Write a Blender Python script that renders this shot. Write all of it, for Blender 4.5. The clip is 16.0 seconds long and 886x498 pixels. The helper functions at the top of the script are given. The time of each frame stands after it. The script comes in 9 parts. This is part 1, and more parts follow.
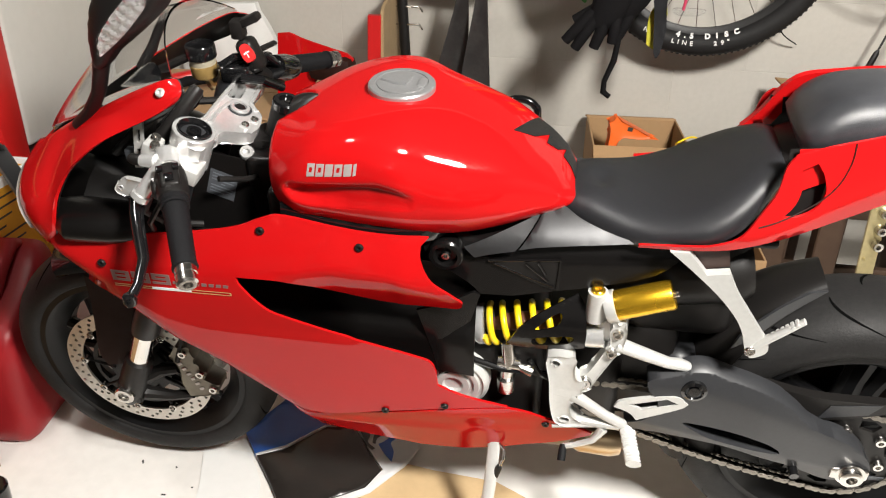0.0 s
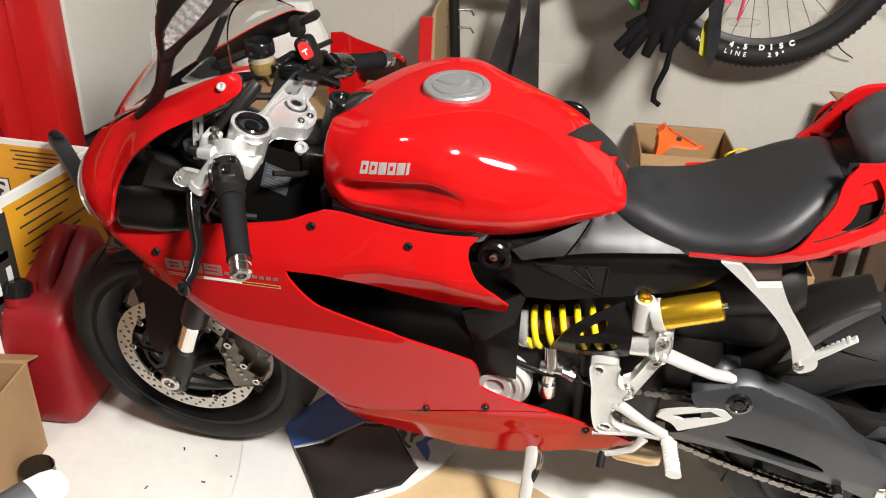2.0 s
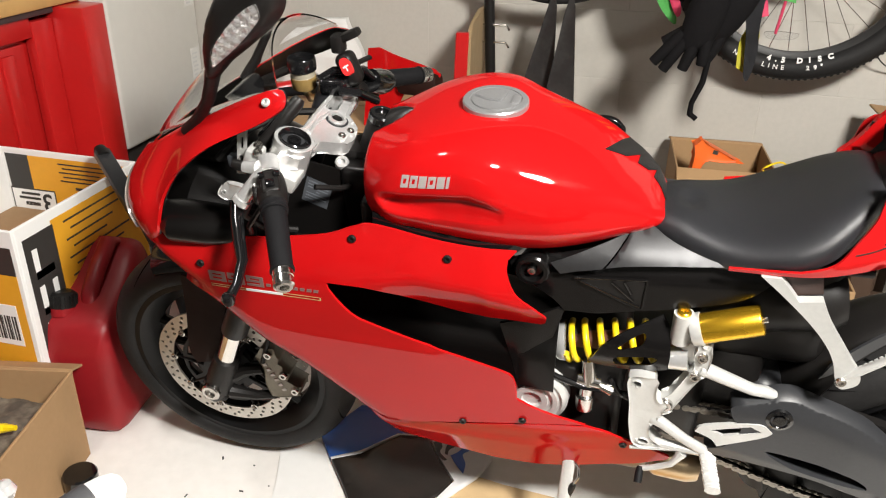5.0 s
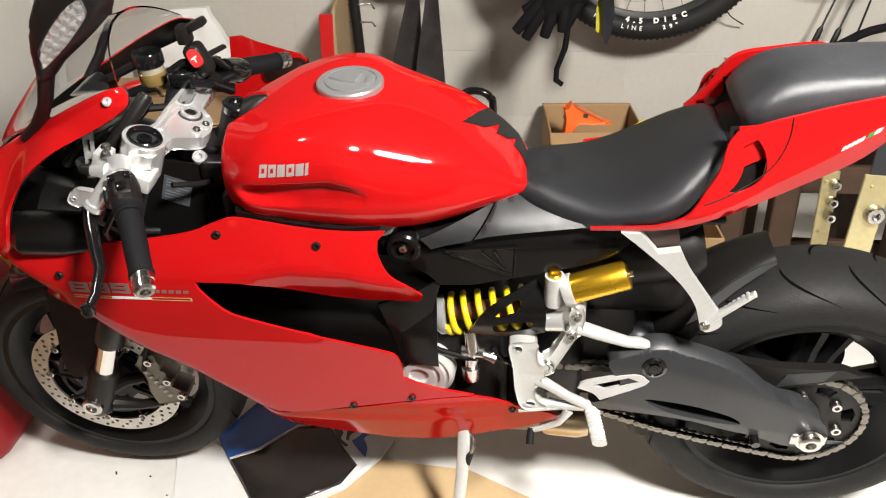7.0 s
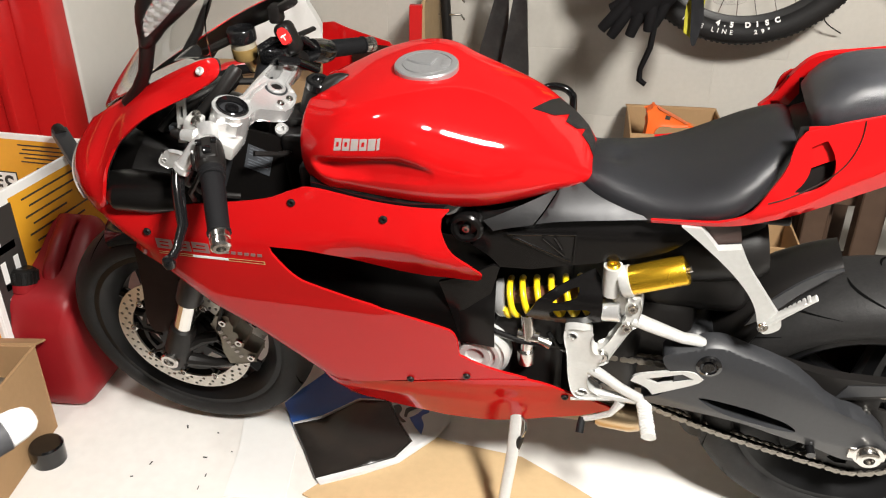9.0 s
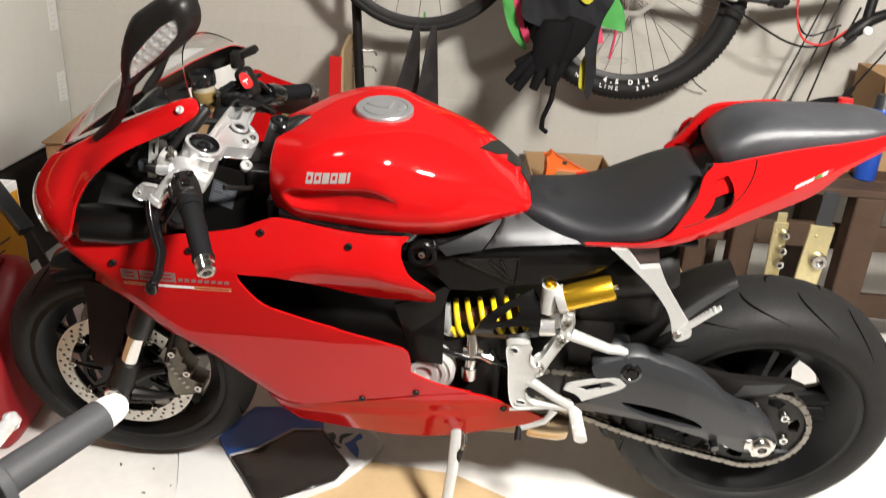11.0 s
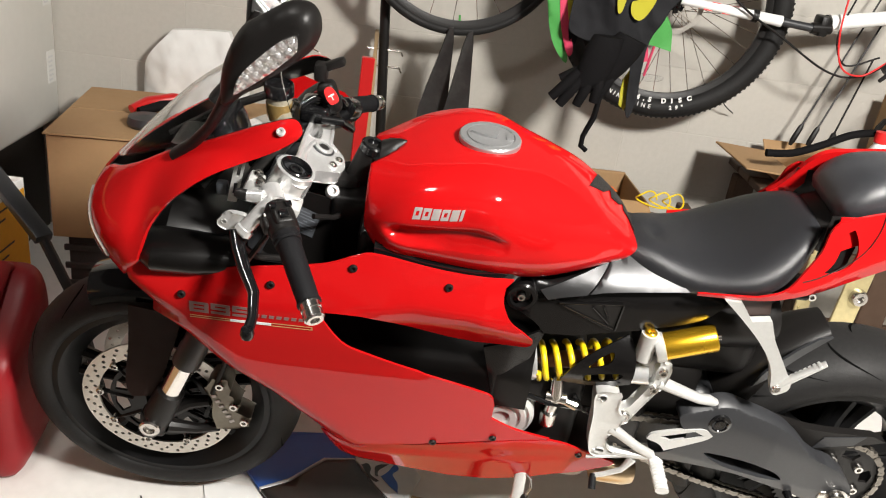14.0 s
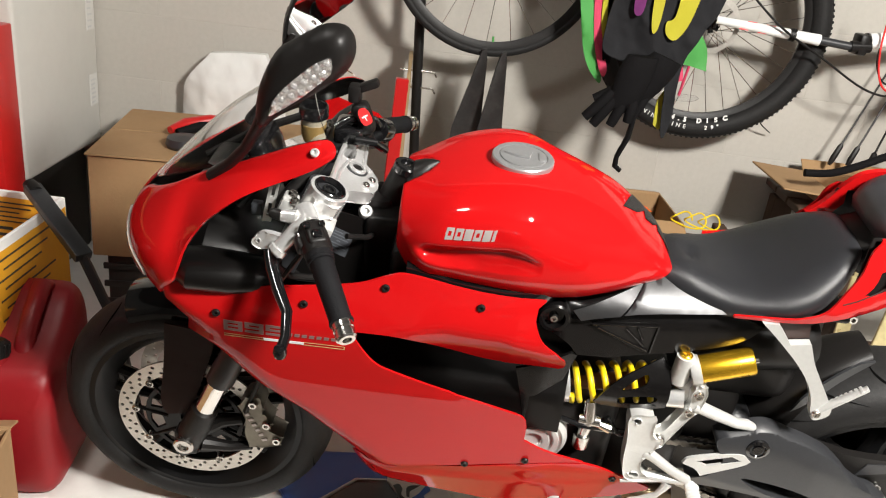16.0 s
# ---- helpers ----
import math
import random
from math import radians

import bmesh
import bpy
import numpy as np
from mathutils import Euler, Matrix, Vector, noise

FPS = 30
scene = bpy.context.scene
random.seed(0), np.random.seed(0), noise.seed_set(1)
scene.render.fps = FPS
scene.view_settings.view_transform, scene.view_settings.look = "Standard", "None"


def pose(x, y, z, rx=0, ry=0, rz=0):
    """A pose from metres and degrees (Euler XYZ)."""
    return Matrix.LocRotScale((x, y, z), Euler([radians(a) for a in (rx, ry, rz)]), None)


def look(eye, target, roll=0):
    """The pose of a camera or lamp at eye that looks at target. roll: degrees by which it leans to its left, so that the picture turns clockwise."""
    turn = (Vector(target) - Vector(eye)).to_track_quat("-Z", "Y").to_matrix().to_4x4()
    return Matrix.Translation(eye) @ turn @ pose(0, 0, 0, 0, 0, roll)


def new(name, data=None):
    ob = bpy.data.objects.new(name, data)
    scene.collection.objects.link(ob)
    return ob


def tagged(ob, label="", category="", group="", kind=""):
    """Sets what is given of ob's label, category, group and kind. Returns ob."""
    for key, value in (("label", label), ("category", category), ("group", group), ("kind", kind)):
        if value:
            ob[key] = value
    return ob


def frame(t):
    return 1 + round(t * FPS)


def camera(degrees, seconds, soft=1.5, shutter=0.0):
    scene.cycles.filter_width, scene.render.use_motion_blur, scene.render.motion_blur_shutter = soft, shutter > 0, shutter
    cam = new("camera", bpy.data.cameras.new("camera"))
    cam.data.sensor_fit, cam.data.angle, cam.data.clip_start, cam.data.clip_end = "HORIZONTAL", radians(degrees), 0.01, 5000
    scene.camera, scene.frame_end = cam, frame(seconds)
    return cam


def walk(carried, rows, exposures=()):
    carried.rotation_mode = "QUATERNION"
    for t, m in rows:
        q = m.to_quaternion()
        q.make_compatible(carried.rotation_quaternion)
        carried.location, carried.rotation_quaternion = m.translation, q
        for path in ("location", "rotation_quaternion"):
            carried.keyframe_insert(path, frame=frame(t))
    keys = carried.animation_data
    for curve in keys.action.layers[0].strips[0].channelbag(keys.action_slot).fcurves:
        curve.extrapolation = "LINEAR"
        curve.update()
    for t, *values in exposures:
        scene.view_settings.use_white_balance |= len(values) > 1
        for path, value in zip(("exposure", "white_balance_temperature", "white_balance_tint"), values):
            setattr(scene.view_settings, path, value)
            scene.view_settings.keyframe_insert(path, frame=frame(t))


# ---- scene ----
cam = camera(57.9, 16.0, soft=1.1, shutter=0.5)
# Camera path: seconds, place in metres, turn in degrees
ROWS = [
    (0, 0.0177, 0.0642, 1.3292, 62.5141, -0.8772, 9.4495),
    (0.5, 0.0092, 0.0601, 1.3266, 62.4829, -1.4354, 10.7855),
    (1, -0.0058, 0.0506, 1.3241, 62.5067, -2.0279, 13.1011),
    (1.5, -0.0011, 0.0551, 1.3275, 62.5388, -1.7704, 13.5608),
    (2, -0.0008, 0.0514, 1.3282, 62.7021, -1.7042, 12.7481),
    (2.5, -0.0021, 0.0425, 1.3323, 63.0233, -1.9528, 13.4081),
    (3, -0.0137, 0.0361, 1.3332, 63.4574, -1.8161, 15.0810),
    (3.2, -0.0162, 0.0305, 1.3350, 63.7228, -1.7935, 15.7894),
    (5.3, -0.0076, 0.0407, 1.3323, 63.5168, -0.5020, 14.1606),
    (5.5, -0.0006, 0.0450, 1.3291, 63.0214, -0.2805, 12.9363),
    (6, 0.0182, 0.0533, 1.3283, 62.0293, 0.3060, 9.7831),
    (6.5, 0.0316, 0.0526, 1.3323, 62.0368, 0.4974, 7.5649),
    (7, 0.0464, 0.0508, 1.3326, 62.1851, 1.0301, 6.2954),
    (7.5, 0.0817, 0.0443, 1.3350, 62.3472, 1.3455, 5.9225),
    (8, 0.1188, 0.0299, 1.3248, 62.4092, 0.2243, 8.1818),
    (8.5, 0.1315, 0.0303, 1.3222, 62.2268, -0.0077, 12.4956),
    (8.7, 0.1198, 0.0255, 1.3203, 62.2632, 0.3186, 13.9725),
    (10.8, -0.0630, -0.1851, 1.3403, 65.1341, -3.0027, 4.2705),
    (11, -0.0436, -0.1740, 1.3398, 66.2551, -3.1548, 4.4618),
    (11.5, -0.0555, -0.1342, 1.3404, 68.6467, -3.5092, 4.8397),
    (12, -0.1788, -0.0707, 1.3458, 65.5459, -4.1592, 0.7995),
    (12.5, -0.2743, -0.0344, 1.3583, 64.4571, -5.5407, -0.8823),
    (13, -0.3363, -0.0366, 1.3534, 64.0224, -7.3799, -0.9550),
    (13.5, -0.3552, -0.0430, 1.3576, 64.7954, -7.8403, 0.0984),
    (14, -0.3581, -0.0426, 1.3558, 65.4275, -7.4486, 0.8637),
    (14.5, -0.3510, -0.0448, 1.3568, 65.5166, -6.9047, 1.2667),
    (15, -0.3528, -0.0414, 1.3562, 65.7553, -6.8273, 1.6690),
    (15.5, -0.3565, -0.0402, 1.3577, 66.1360, -6.8851, 2.5135),
    (16, -0.3564, -0.0419, 1.3564, 66.5637, -6.6856, 3.1517),
]
walk(cam, [(t, pose(x, y, z, rx, ry, rz)) for t, x, y, z, rx, ry, rz in ROWS])


# ---- light ----
world = bpy.data.worlds.new("garage_dusk")
scene.world = world
world.use_nodes = True
world.node_tree.nodes["Background"].inputs["Color"].default_value = (0.9, 0.95, 1.0, 1)
world.node_tree.nodes["Background"].inputs["Strength"].default_value = 0.016


def lamp(name, place, watts, size, colour):
    data = bpy.data.lights.new(name, "POINT")
    data.shadow_soft_size, data.energy, data.color = size, watts, colour
    ob = new(name, data)
    ob.location = place
    return ob


KEY = (1.00, -0.12, 2.40)
# FILL is an added light with no known source; it lifts the left side
FILL = (-1.2, 0.90, 2.36)
lamp("bulb_light", KEY, 690, 0.20, (1.0, 0.965, 0.91))
lamp("bulb_light", FILL, 30, 0.10, (1.0, 0.965, 0.91))
scene.view_settings.exposure = 0.0

# ---- materials ----
def node_mat(name, colour, rough=0.5, metal=0.0, coat=0.0, grain=0.0, scale=40.0, stain=0.0, stain_scale=4.0, bump=0.0, bump_scale=None, second=None, per_piece=0.0, spec=0.5):
    """A surface with grain, larger stains, fine relief and, on loose pieces, a change of tone from piece to piece."""
    m = bpy.data.materials.new(name)
    m.use_nodes = True
    nt = m.node_tree
    b = nt.nodes["Principled BSDF"]
    b.inputs["Roughness"].default_value = rough
    b.inputs["Metallic"].default_value = metal
    b.inputs["Coat Weight"].default_value = coat
    b.inputs["Coat Roughness"].default_value = 0.03
    b.inputs["Specular IOR Level"].default_value = spec
    co = nt.nodes.new("ShaderNodeTexCoord").outputs["Object"]
    base = nt.nodes.new("ShaderNodeRGB")
    base.outputs[0].default_value = (*colour, 1)
    out = base.outputs[0]

    def noise_of(sc, detail=4.0):
        n = nt.nodes.new("ShaderNodeTexNoise")
        n.inputs["Scale"].default_value, n.inputs["Detail"].default_value = sc, detail
        nt.links.new(co, n.inputs["Vector"])
        return n.outputs["Fac"]

    def mixed(a, fac, lo, hi, colour2):
        r = nt.nodes.new("ShaderNodeMapRange")
        r.inputs["From Min"].default_value, r.inputs["From Max"].default_value = 0.35, 0.7
        r.inputs["To Min"].default_value, r.inputs["To Max"].default_value = lo, hi
        nt.links.new(fac, r.inputs["Value"])
        x = nt.nodes.new("ShaderNodeMix")
        x.data_type = "RGBA"
        nt.links.new(r.outputs[0], x.inputs["Factor"])
        nt.links.new(a, x.inputs["A"])
        x.inputs["B"].default_value = (*colour2, 1)
        return x.outputs["Result"]

    dark = second or tuple(c * 0.45 for c in colour)
    if stain:
        out = mixed(out, noise_of(stain_scale, 6.0), 0.0, stain, dark)
    if grain:
        out = mixed(out, noise_of(scale, 3.0), 0.0, grain, tuple(c * 0.6 for c in colour))
    if per_piece:
        info = nt.nodes.new("ShaderNodeObjectInfo")
        h = nt.nodes.new("ShaderNodeHueSaturation")
        r = nt.nodes.new("ShaderNodeMapRange")
        r.inputs["To Min"].default_value, r.inputs["To Max"].default_value = 1 - per_piece, 1 + per_piece
        nt.links.new(info.outputs["Random"], r.inputs["Value"])
        nt.links.new(r.outputs[0], h.inputs["Value"])
        nt.links.new(out, h.inputs["Color"])
        out = h.outputs["Color"]
    nt.links.new(out, b.inputs["Base Color"])
    if grain or stain:
        r = nt.nodes.new("ShaderNodeMapRange")
        r.inputs["To Min"].default_value, r.inputs["To Max"].default_value = max(0.02, rough * 0.8), min(1, rough * 1.25)
        nt.links.new(noise_of(stain_scale * 3), r.inputs["Value"])
        nt.links.new(r.outputs[0], b.inputs["Roughness"])
    if bump:
        n = nt.nodes.new("ShaderNodeBump")
        n.inputs["Strength"].default_value, n.inputs["Distance"].default_value = bump, 0.002
        nt.links.new(noise_of(bump_scale or scale), n.inputs["Height"])
        nt.links.new(n.outputs[0], b.inputs["Normal"])
    return m


def clear_mat(name, colour, rough=0.03, ior=1.45, alpha=1.0):
    m = bpy.data.materials.new(name)
    m.use_nodes = True
    b = m.node_tree.nodes["Principled BSDF"]
    b.inputs["Base Color"].default_value = (*colour, 1)
    b.inputs["Roughness"].default_value = rough
    b.inputs["Transmission Weight"].default_value = 1.0
    b.inputs["IOR"].default_value = ior
    return m


RED = node_mat("red_lacquer", (0.50, 0.0065, 0.0075), 0.5, coat=0.58, stain=0.08, stain_scale=9, spec=0.0)
RED_DARK = node_mat("dark_red_plastic", (0.020, 0.0075, 0.005), 0.6, spec=0.15, stain=0.3, stain_scale=12)
BLACK = node_mat("black_plastic", (0.0105, 0.0095, 0.009), 0.40, spec=0.24, grain=0.3, scale=300, bump=0.12, bump_scale=500)
INNER = node_mat("inner_black_plastic", (0.0045, 0.004, 0.0038), 0.3, spec=0.3, grain=0.3, scale=200)
BLACK_GLOSS = node_mat("glossy_black", (0.006, 0.006, 0.0065), 0.12, coat=0.3)
RIM_BLACK = node_mat("black_rim_paint", (0.006, 0.006, 0.0065), 0.34, spec=0.22, grain=0.3, scale=120, stain=0.3, stain_scale=14)
SATIN = node_mat("satin_black_panel", (0.0055, 0.005, 0.005), 0.17, spec=0.34, grain=0.3, scale=200, bump=0.08, bump_scale=600)
GREY_ARM = node_mat("grey_cast_paint", (0.028, 0.029, 0.032), 0.40, spec=0.5, grain=0.35, scale=160, stain=0.25, bump=0.06, bump_scale=350)
RUBBER = node_mat("tyre_rubber", (0.015, 0.0145, 0.0145), 0.58, spec=0.2, grain=0.4, scale=120, stain=0.35, stain_scale=7, second=(0.022, 0.021, 0.020), bump=0.25, bump_scale=260)
GROOVE_SHADE = node_mat("groove_rubber", (0.003, 0.003, 0.003), 0.9, spec=0.02)
GRIP = node_mat("grip_rubber", (0.007, 0.007, 0.008), 0.6, spec=0.2, grain=0.3, scale=200, bump=0.5, bump_scale=420)
VINYL = node_mat("seat_vinyl", (0.016, 0.0165, 0.019), 0.37, spec=0.62, grain=0.35, scale=260, stain=0.25, stain_scale=8, second=(0.028, 0.029, 0.033), bump=0.35, bump_scale=900)
VINYL_WORN = node_mat("worn_seat_vinyl", (0.030, 0.031, 0.035), 0.36, spec=0.7, grain=0.35, scale=200, stain=0.7, stain_scale=9, second=(0.075, 0.077, 0.085), bump=0.35, bump_scale=700)
ALU = node_mat("cast_aluminium", (0.86, 0.86, 0.85), 0.22, metal=0.66, grain=0.2, scale=180, stain=0.2, bump=0.1, bump_scale=300)
ALU_WHITE = node_mat("silver_paint", (0.66, 0.66, 0.64), 0.36, metal=0.35, grain=0.15, scale=140, stain=0.2, stain_scale=10, bump=0.08)
CHROME = node_mat("hard_chrome", (0.86, 0.84, 0.80), 0.10, metal=1.0, stain=0.1, stain_scale=20)
STEEL = node_mat("bright_steel", (0.62, 0.60, 0.57), 0.22, metal=1.0, stain=0.3, stain_scale=20)
DISC = node_mat("brushed_disc", (0.60, 0.57, 0.52), 0.34, metal=0.85, grain=0.3, scale=220, stain=0.25, stain_scale=15)
CHAIN = node_mat("chain_steel", (0.26, 0.24, 0.21), 0.38, metal=0.9, grain=0.4, scale=300, per_piece=0.15)
GOLD = node_mat("gold_anodised", (0.80, 0.47, 0.03), 0.26, metal=0.9, grain=0.1, scale=90)
YELLOW = node_mat("yellow_paint", (0.85, 0.62, 0.01), 0.32, coat=0.3, stain=0.15)
CARBON = node_mat("worn_carbon_patch", (0.016, 0.015, 0.015), 0.40, spec=0.25, grain=0.5, scale=420, bump=0.2, bump_scale=700)
FAINT_MARK = node_mat("faint_silver_mark", (0.26, 0.15, 0.14), 0.4, metal=0.3)
PALE_GOLD = node_mat("pale_gold_mark", (0.55, 0.36, 0.16), 0.4, metal=0.3)
SILVER_MARK = node_mat("silver_mark", (0.48, 0.44, 0.42), 0.4, metal=0.3)
WHITE_MARK = node_mat("white_mark", (0.80, 0.79, 0.77), 0.45)
RED_MARK = node_mat("red_mark", (0.70, 0.02, 0.02), 0.4)
GREEN_MARK = node_mat("green_mark", (0.03, 0.25, 0.06), 0.4)
CALIPER = node_mat("bronze_grey_caliper", (0.22, 0.20, 0.16), 0.45, metal=0.6, grain=0.3, scale=150, stain=0.3)
GLASS = clear_mat("clear_screen", (0.93, 0.93, 0.93), 0.02, 1.2)
LENS = clear_mat("clear_lens", (0.97, 0.97, 0.98), 0.05, 1.5)
FLUID = clear_mat("reservoir_plastic", (0.75, 0.62, 0.38), 0.3, 1.3)
REFLECTOR = node_mat("chrome_facets", (0.84, 0.82, 0.80), 0.13, metal=0.88)
SEAT_PANEL = node_mat("satin_grey_panel", (0.05, 0.05, 0.052), 0.36, metal=0.55, spec=0.8, grain=0.2, scale=200, bump=0.05, bump_scale=600)
MIRROR = node_mat("mirror_glass", (0.9, 0.9, 0.9), 0.03, metal=1.0)
FAINT_PRINT = node_mat("faint_print", (0.11, 0.12, 0.135), 0.5)
STICKER = node_mat("grey_label", (0.055, 0.06, 0.068), 0.4, grain=0.4, scale=150)


# ---- mesh tools ----
from mathutils.geometry import delaunay_2d_cdt


def finish(bm, smooth=True, angle=35):
    bmesh.ops.recalc_face_normals(bm, faces=bm.faces)
    lim = radians(angle)
    for f in bm.faces:
        f.smooth = smooth
    for e in bm.edges:
        if len(e.link_faces) == 2 and e.calc_face_angle(0) > lim:
            e.smooth = False
    return bm


def part(name, bm, material, parent=None, label="", smooth=True, angle=35, matrix=None):
    finish(bm, smooth, angle)
    me = bpy.data.meshes.new(name)
    bm.to_mesh(me)
    bm.free()
    for m in (material if isinstance(material, (list, tuple)) else [material]):
        me.materials.append(m)
    ob = new(name, me)
    if parent:
        ob.parent = parent
    if matrix:
        ob.matrix_basis = matrix
    if label:
        ob["label"] = label
    return ob


def again(ob, matrix, parent=None):
    """The same mesh once more, as an object of its own."""
    o = new(ob.name.split(".")[0], ob.data)
    o.parent = parent or ob.parent
    o.matrix_basis = matrix
    return o


def thing(name, label, category, place=None, group=""):
    ob = new(name)
    ob.empty_display_size = 0.1
    if place:
        ob.matrix_basis = place
    return tagged(ob, label, category, group)


def box(bm, lo, hi, bevel=0.0, seg=2, m=None):
    r = bmesh.ops.create_cube(bm, size=1)
    vs = r["verts"]
    for v in vs:
        v.co = Vector([lo[i] + (v.co[i] + 0.5) * (hi[i] - lo[i]) for i in range(3)])
    if bevel:
        es = list({e for v in vs for e in v.link_edges})
        out = bmesh.ops.bevel(bm, geom=es, offset=bevel, segments=seg, affect="EDGES", profile=0.5)
        vs = list({v for f in out["faces"] for v in f.verts} | {v for v in vs if v.is_valid})
    if m:
        bmesh.ops.transform(bm, matrix=m, verts=[v for v in vs if v.is_valid])
    return bm


def frames_along(pts):
    pts = [Vector(p) for p in pts]
    out, up = [], None
    for i, p in enumerate(pts):
        a, b = pts[max(i - 1, 0)], pts[min(i + 1, len(pts) - 1)]
        t = (b - a).normalized()
        if up is None:
            up = Vector((0, 0, 1)) if abs(t.z) < 0.9 else Vector((1, 0, 0))
        side = t.cross(up).normalized()
        up = side.cross(t).normalized()
        out.append((p, side, up))
    return out


def tube(bm, pts, r, seg=12, flat=1.0, caps=True, closed=False):
    """A round bar along points; r: one radius or one a point; flat squeezes it along its up direction."""
    rs = r if isinstance(r, (list, tuple)) else [r] * len(pts)
    rings = []
    for (p, s, u), q in zip(frames_along(pts), rs):
        rings.append([bm.verts.new(p + s * (q * math.cos(a)) + u * (q * flat * math.sin(a))) for a in [2 * math.pi * k / seg for k in range(seg)]])
    for a, b in zip(rings, rings[1:] + (rings[:1] if closed else [])):
        for k in range(seg):
            bm.faces.new((a[k], a[(k + 1) % seg], b[(k + 1) % seg], b[k]))
    if caps and not closed:
        bm.faces.new(rings[0])
        bm.faces.new(rings[-1])
    return bm


def lathe(bm, prof, place, seg=48, start=0.0, end=360.0):
    """Turns rows of (radius, height) about the local z axis of the pose."""
    full = abs(end - start) >= 360
    n = seg if full else seg + 1
    rings = []
    for r, h in prof:
        rings.append([bm.verts.new(place @ Vector((r * math.cos(a), r * math.sin(a), h))) for a in [radians(start + (end - start) * k / seg) for k in range(n)]])
    for a, b in zip(rings, rings[1:]):
        for k in range(n if full else n - 1):
            j = (k + 1) % n
            bm.faces.new((a[k], a[j], b[j], b[k]))
    for ring, (r, h) in ((rings[0], prof[0]), (rings[-1], prof[-1])):
        if full and r > 1e-4 and prof[0] != prof[-1]:
            bm.faces.new(ring)
    if full and prof[0] == prof[-1]:
        bmesh.ops.remove_doubles(bm, verts=[v for g in (rings[0], rings[-1]) for v in g], dist=1e-6)
    return bm


def curve2(points, n=8, closed=True):
    """A smooth line through points in the plane; a point given as (u, v, 1) stays a sharp corner."""
    out, m = [], len(points)
    for i in range(m if closed else m - 1):
        p = [points[(i + k - 1) % m] if closed else points[min(max(i + k - 1, 0), m - 1)] for k in range(4)]
        a, b = p[1], p[2]
        ta = (0, 0) if len(a) > 2 else ((b[0] - p[0][0]) / 2, (b[1] - p[0][1]) / 2)
        tb = (0, 0) if len(b) > 2 else ((p[3][0] - a[0]) / 2, (p[3][1] - a[1]) / 2)
        if len(a) > 2:
            ta = (b[0] - a[0], b[1] - a[1])
        if len(b) > 2:
            tb = (b[0] - a[0], b[1] - a[1])
        for k in range(n):
            t = k / n
            h = (2 * t**3 - 3 * t * t + 1, t**3 - 2 * t * t + t, -2 * t**3 + 3 * t * t, t**3 - t * t)
            out.append((h[0] * a[0] + h[1] * ta[0] + h[2] * b[0] + h[3] * tb[0], h[0] * a[1] + h[1] * ta[1] + h[2] * b[1] + h[3] * tb[1]))
    if not closed:
        out.append(tuple(points[-1][:2]))
    return out


def inside(p, poly):
    hit, n = False, len(poly)
    for i in range(n):
        (x0, y0), (x1, y1) = poly[i][:2], poly[i - 1][:2]
        if (y0 > p[1]) != (y1 > p[1]) and p[0] < (x1 - x0) * (p[1] - y0) / (y1 - y0) + x0:
            hit = not hit
    return hit


def shell(bm, outline, put, thick, step=0.012, holes=(), mirror=False):
    """A curved sheet: the outline in the plane, filled with a fine net, laid into space by put(u, v) and thickened along thick(u, v)."""
    loops = [outline, *holes]
    pts, edges = [], []
    for loop in loops:
        k = len(pts)
        pts += [Vector(p[:2]) for p in loop]
        edges += [(k + i, k + (i + 1) % len(loop)) for i in range(len(loop))]
    us, vs = [p[0] for p in outline], [p[1] for p in outline]
    rows = int((max(vs) - min(vs)) / step) + 1
    cols = int((max(us) - min(us)) / step) + 1
    edge_pts = list(pts)
    for j in range(rows):
        for i in range(cols):
            p = Vector((min(us) + (i + 0.5 * (j % 2)) * step, min(vs) + (j + 0.5) * step))
            if inside(p, outline) and not any(inside(p, h) for h in holes) and min((p - q).length_squared for q in edge_pts) > (0.55 * step) ** 2:
                pts.append(p)
    vco, _, tris, *_ = delaunay_2d_cdt(pts, edges, [], 0, 1e-6)
    keep = []
    for t in tris:
        c = sum((vco[i] for i in t), Vector((0, 0))) / 3
        if inside(c, outline) and not any(inside(c, h) for h in holes):
            keep.append(t)
    sg = -1 if mirror else 1
    flip = lambda p: Vector((p[0], sg * p[1], p[2]))
    outer, inner = {}, {}
    for t in keep:
        for i in t:
            if i not in outer:
                a = Vector(put(*vco[i]))
                outer[i] = bm.verts.new(flip(a))
                inner[i] = bm.verts.new(flip(a + Vector(thick(*vco[i]) if callable(thick) else thick)))
    count = {}
    for t in keep:
        bm.faces.new([outer[i] for i in t])
        bm.faces.new([inner[i] for i in reversed(t)])
        for k in range(3):
            e = (t[k], t[(k + 1) % 3])
            count.setdefault(tuple(sorted(e)), []).append(e)
    for es in count.values():
        if len(es) == 1:
            a, b = es[0]
            bm.faces.new((outer[a], outer[b], inner[b], inner[a]))
    return bm


def slab(bm, outline, put, depth, holes=()):
    """A flat plate of any outline: put(u, v, w) lays it into space, w from 0 to depth."""
    return shell(bm, outline, lambda u, v: put(u, v, 0), lambda u, v: Vector(put(u, v, depth)) - Vector(put(u, v, 0)), step=9.0, holes=holes)


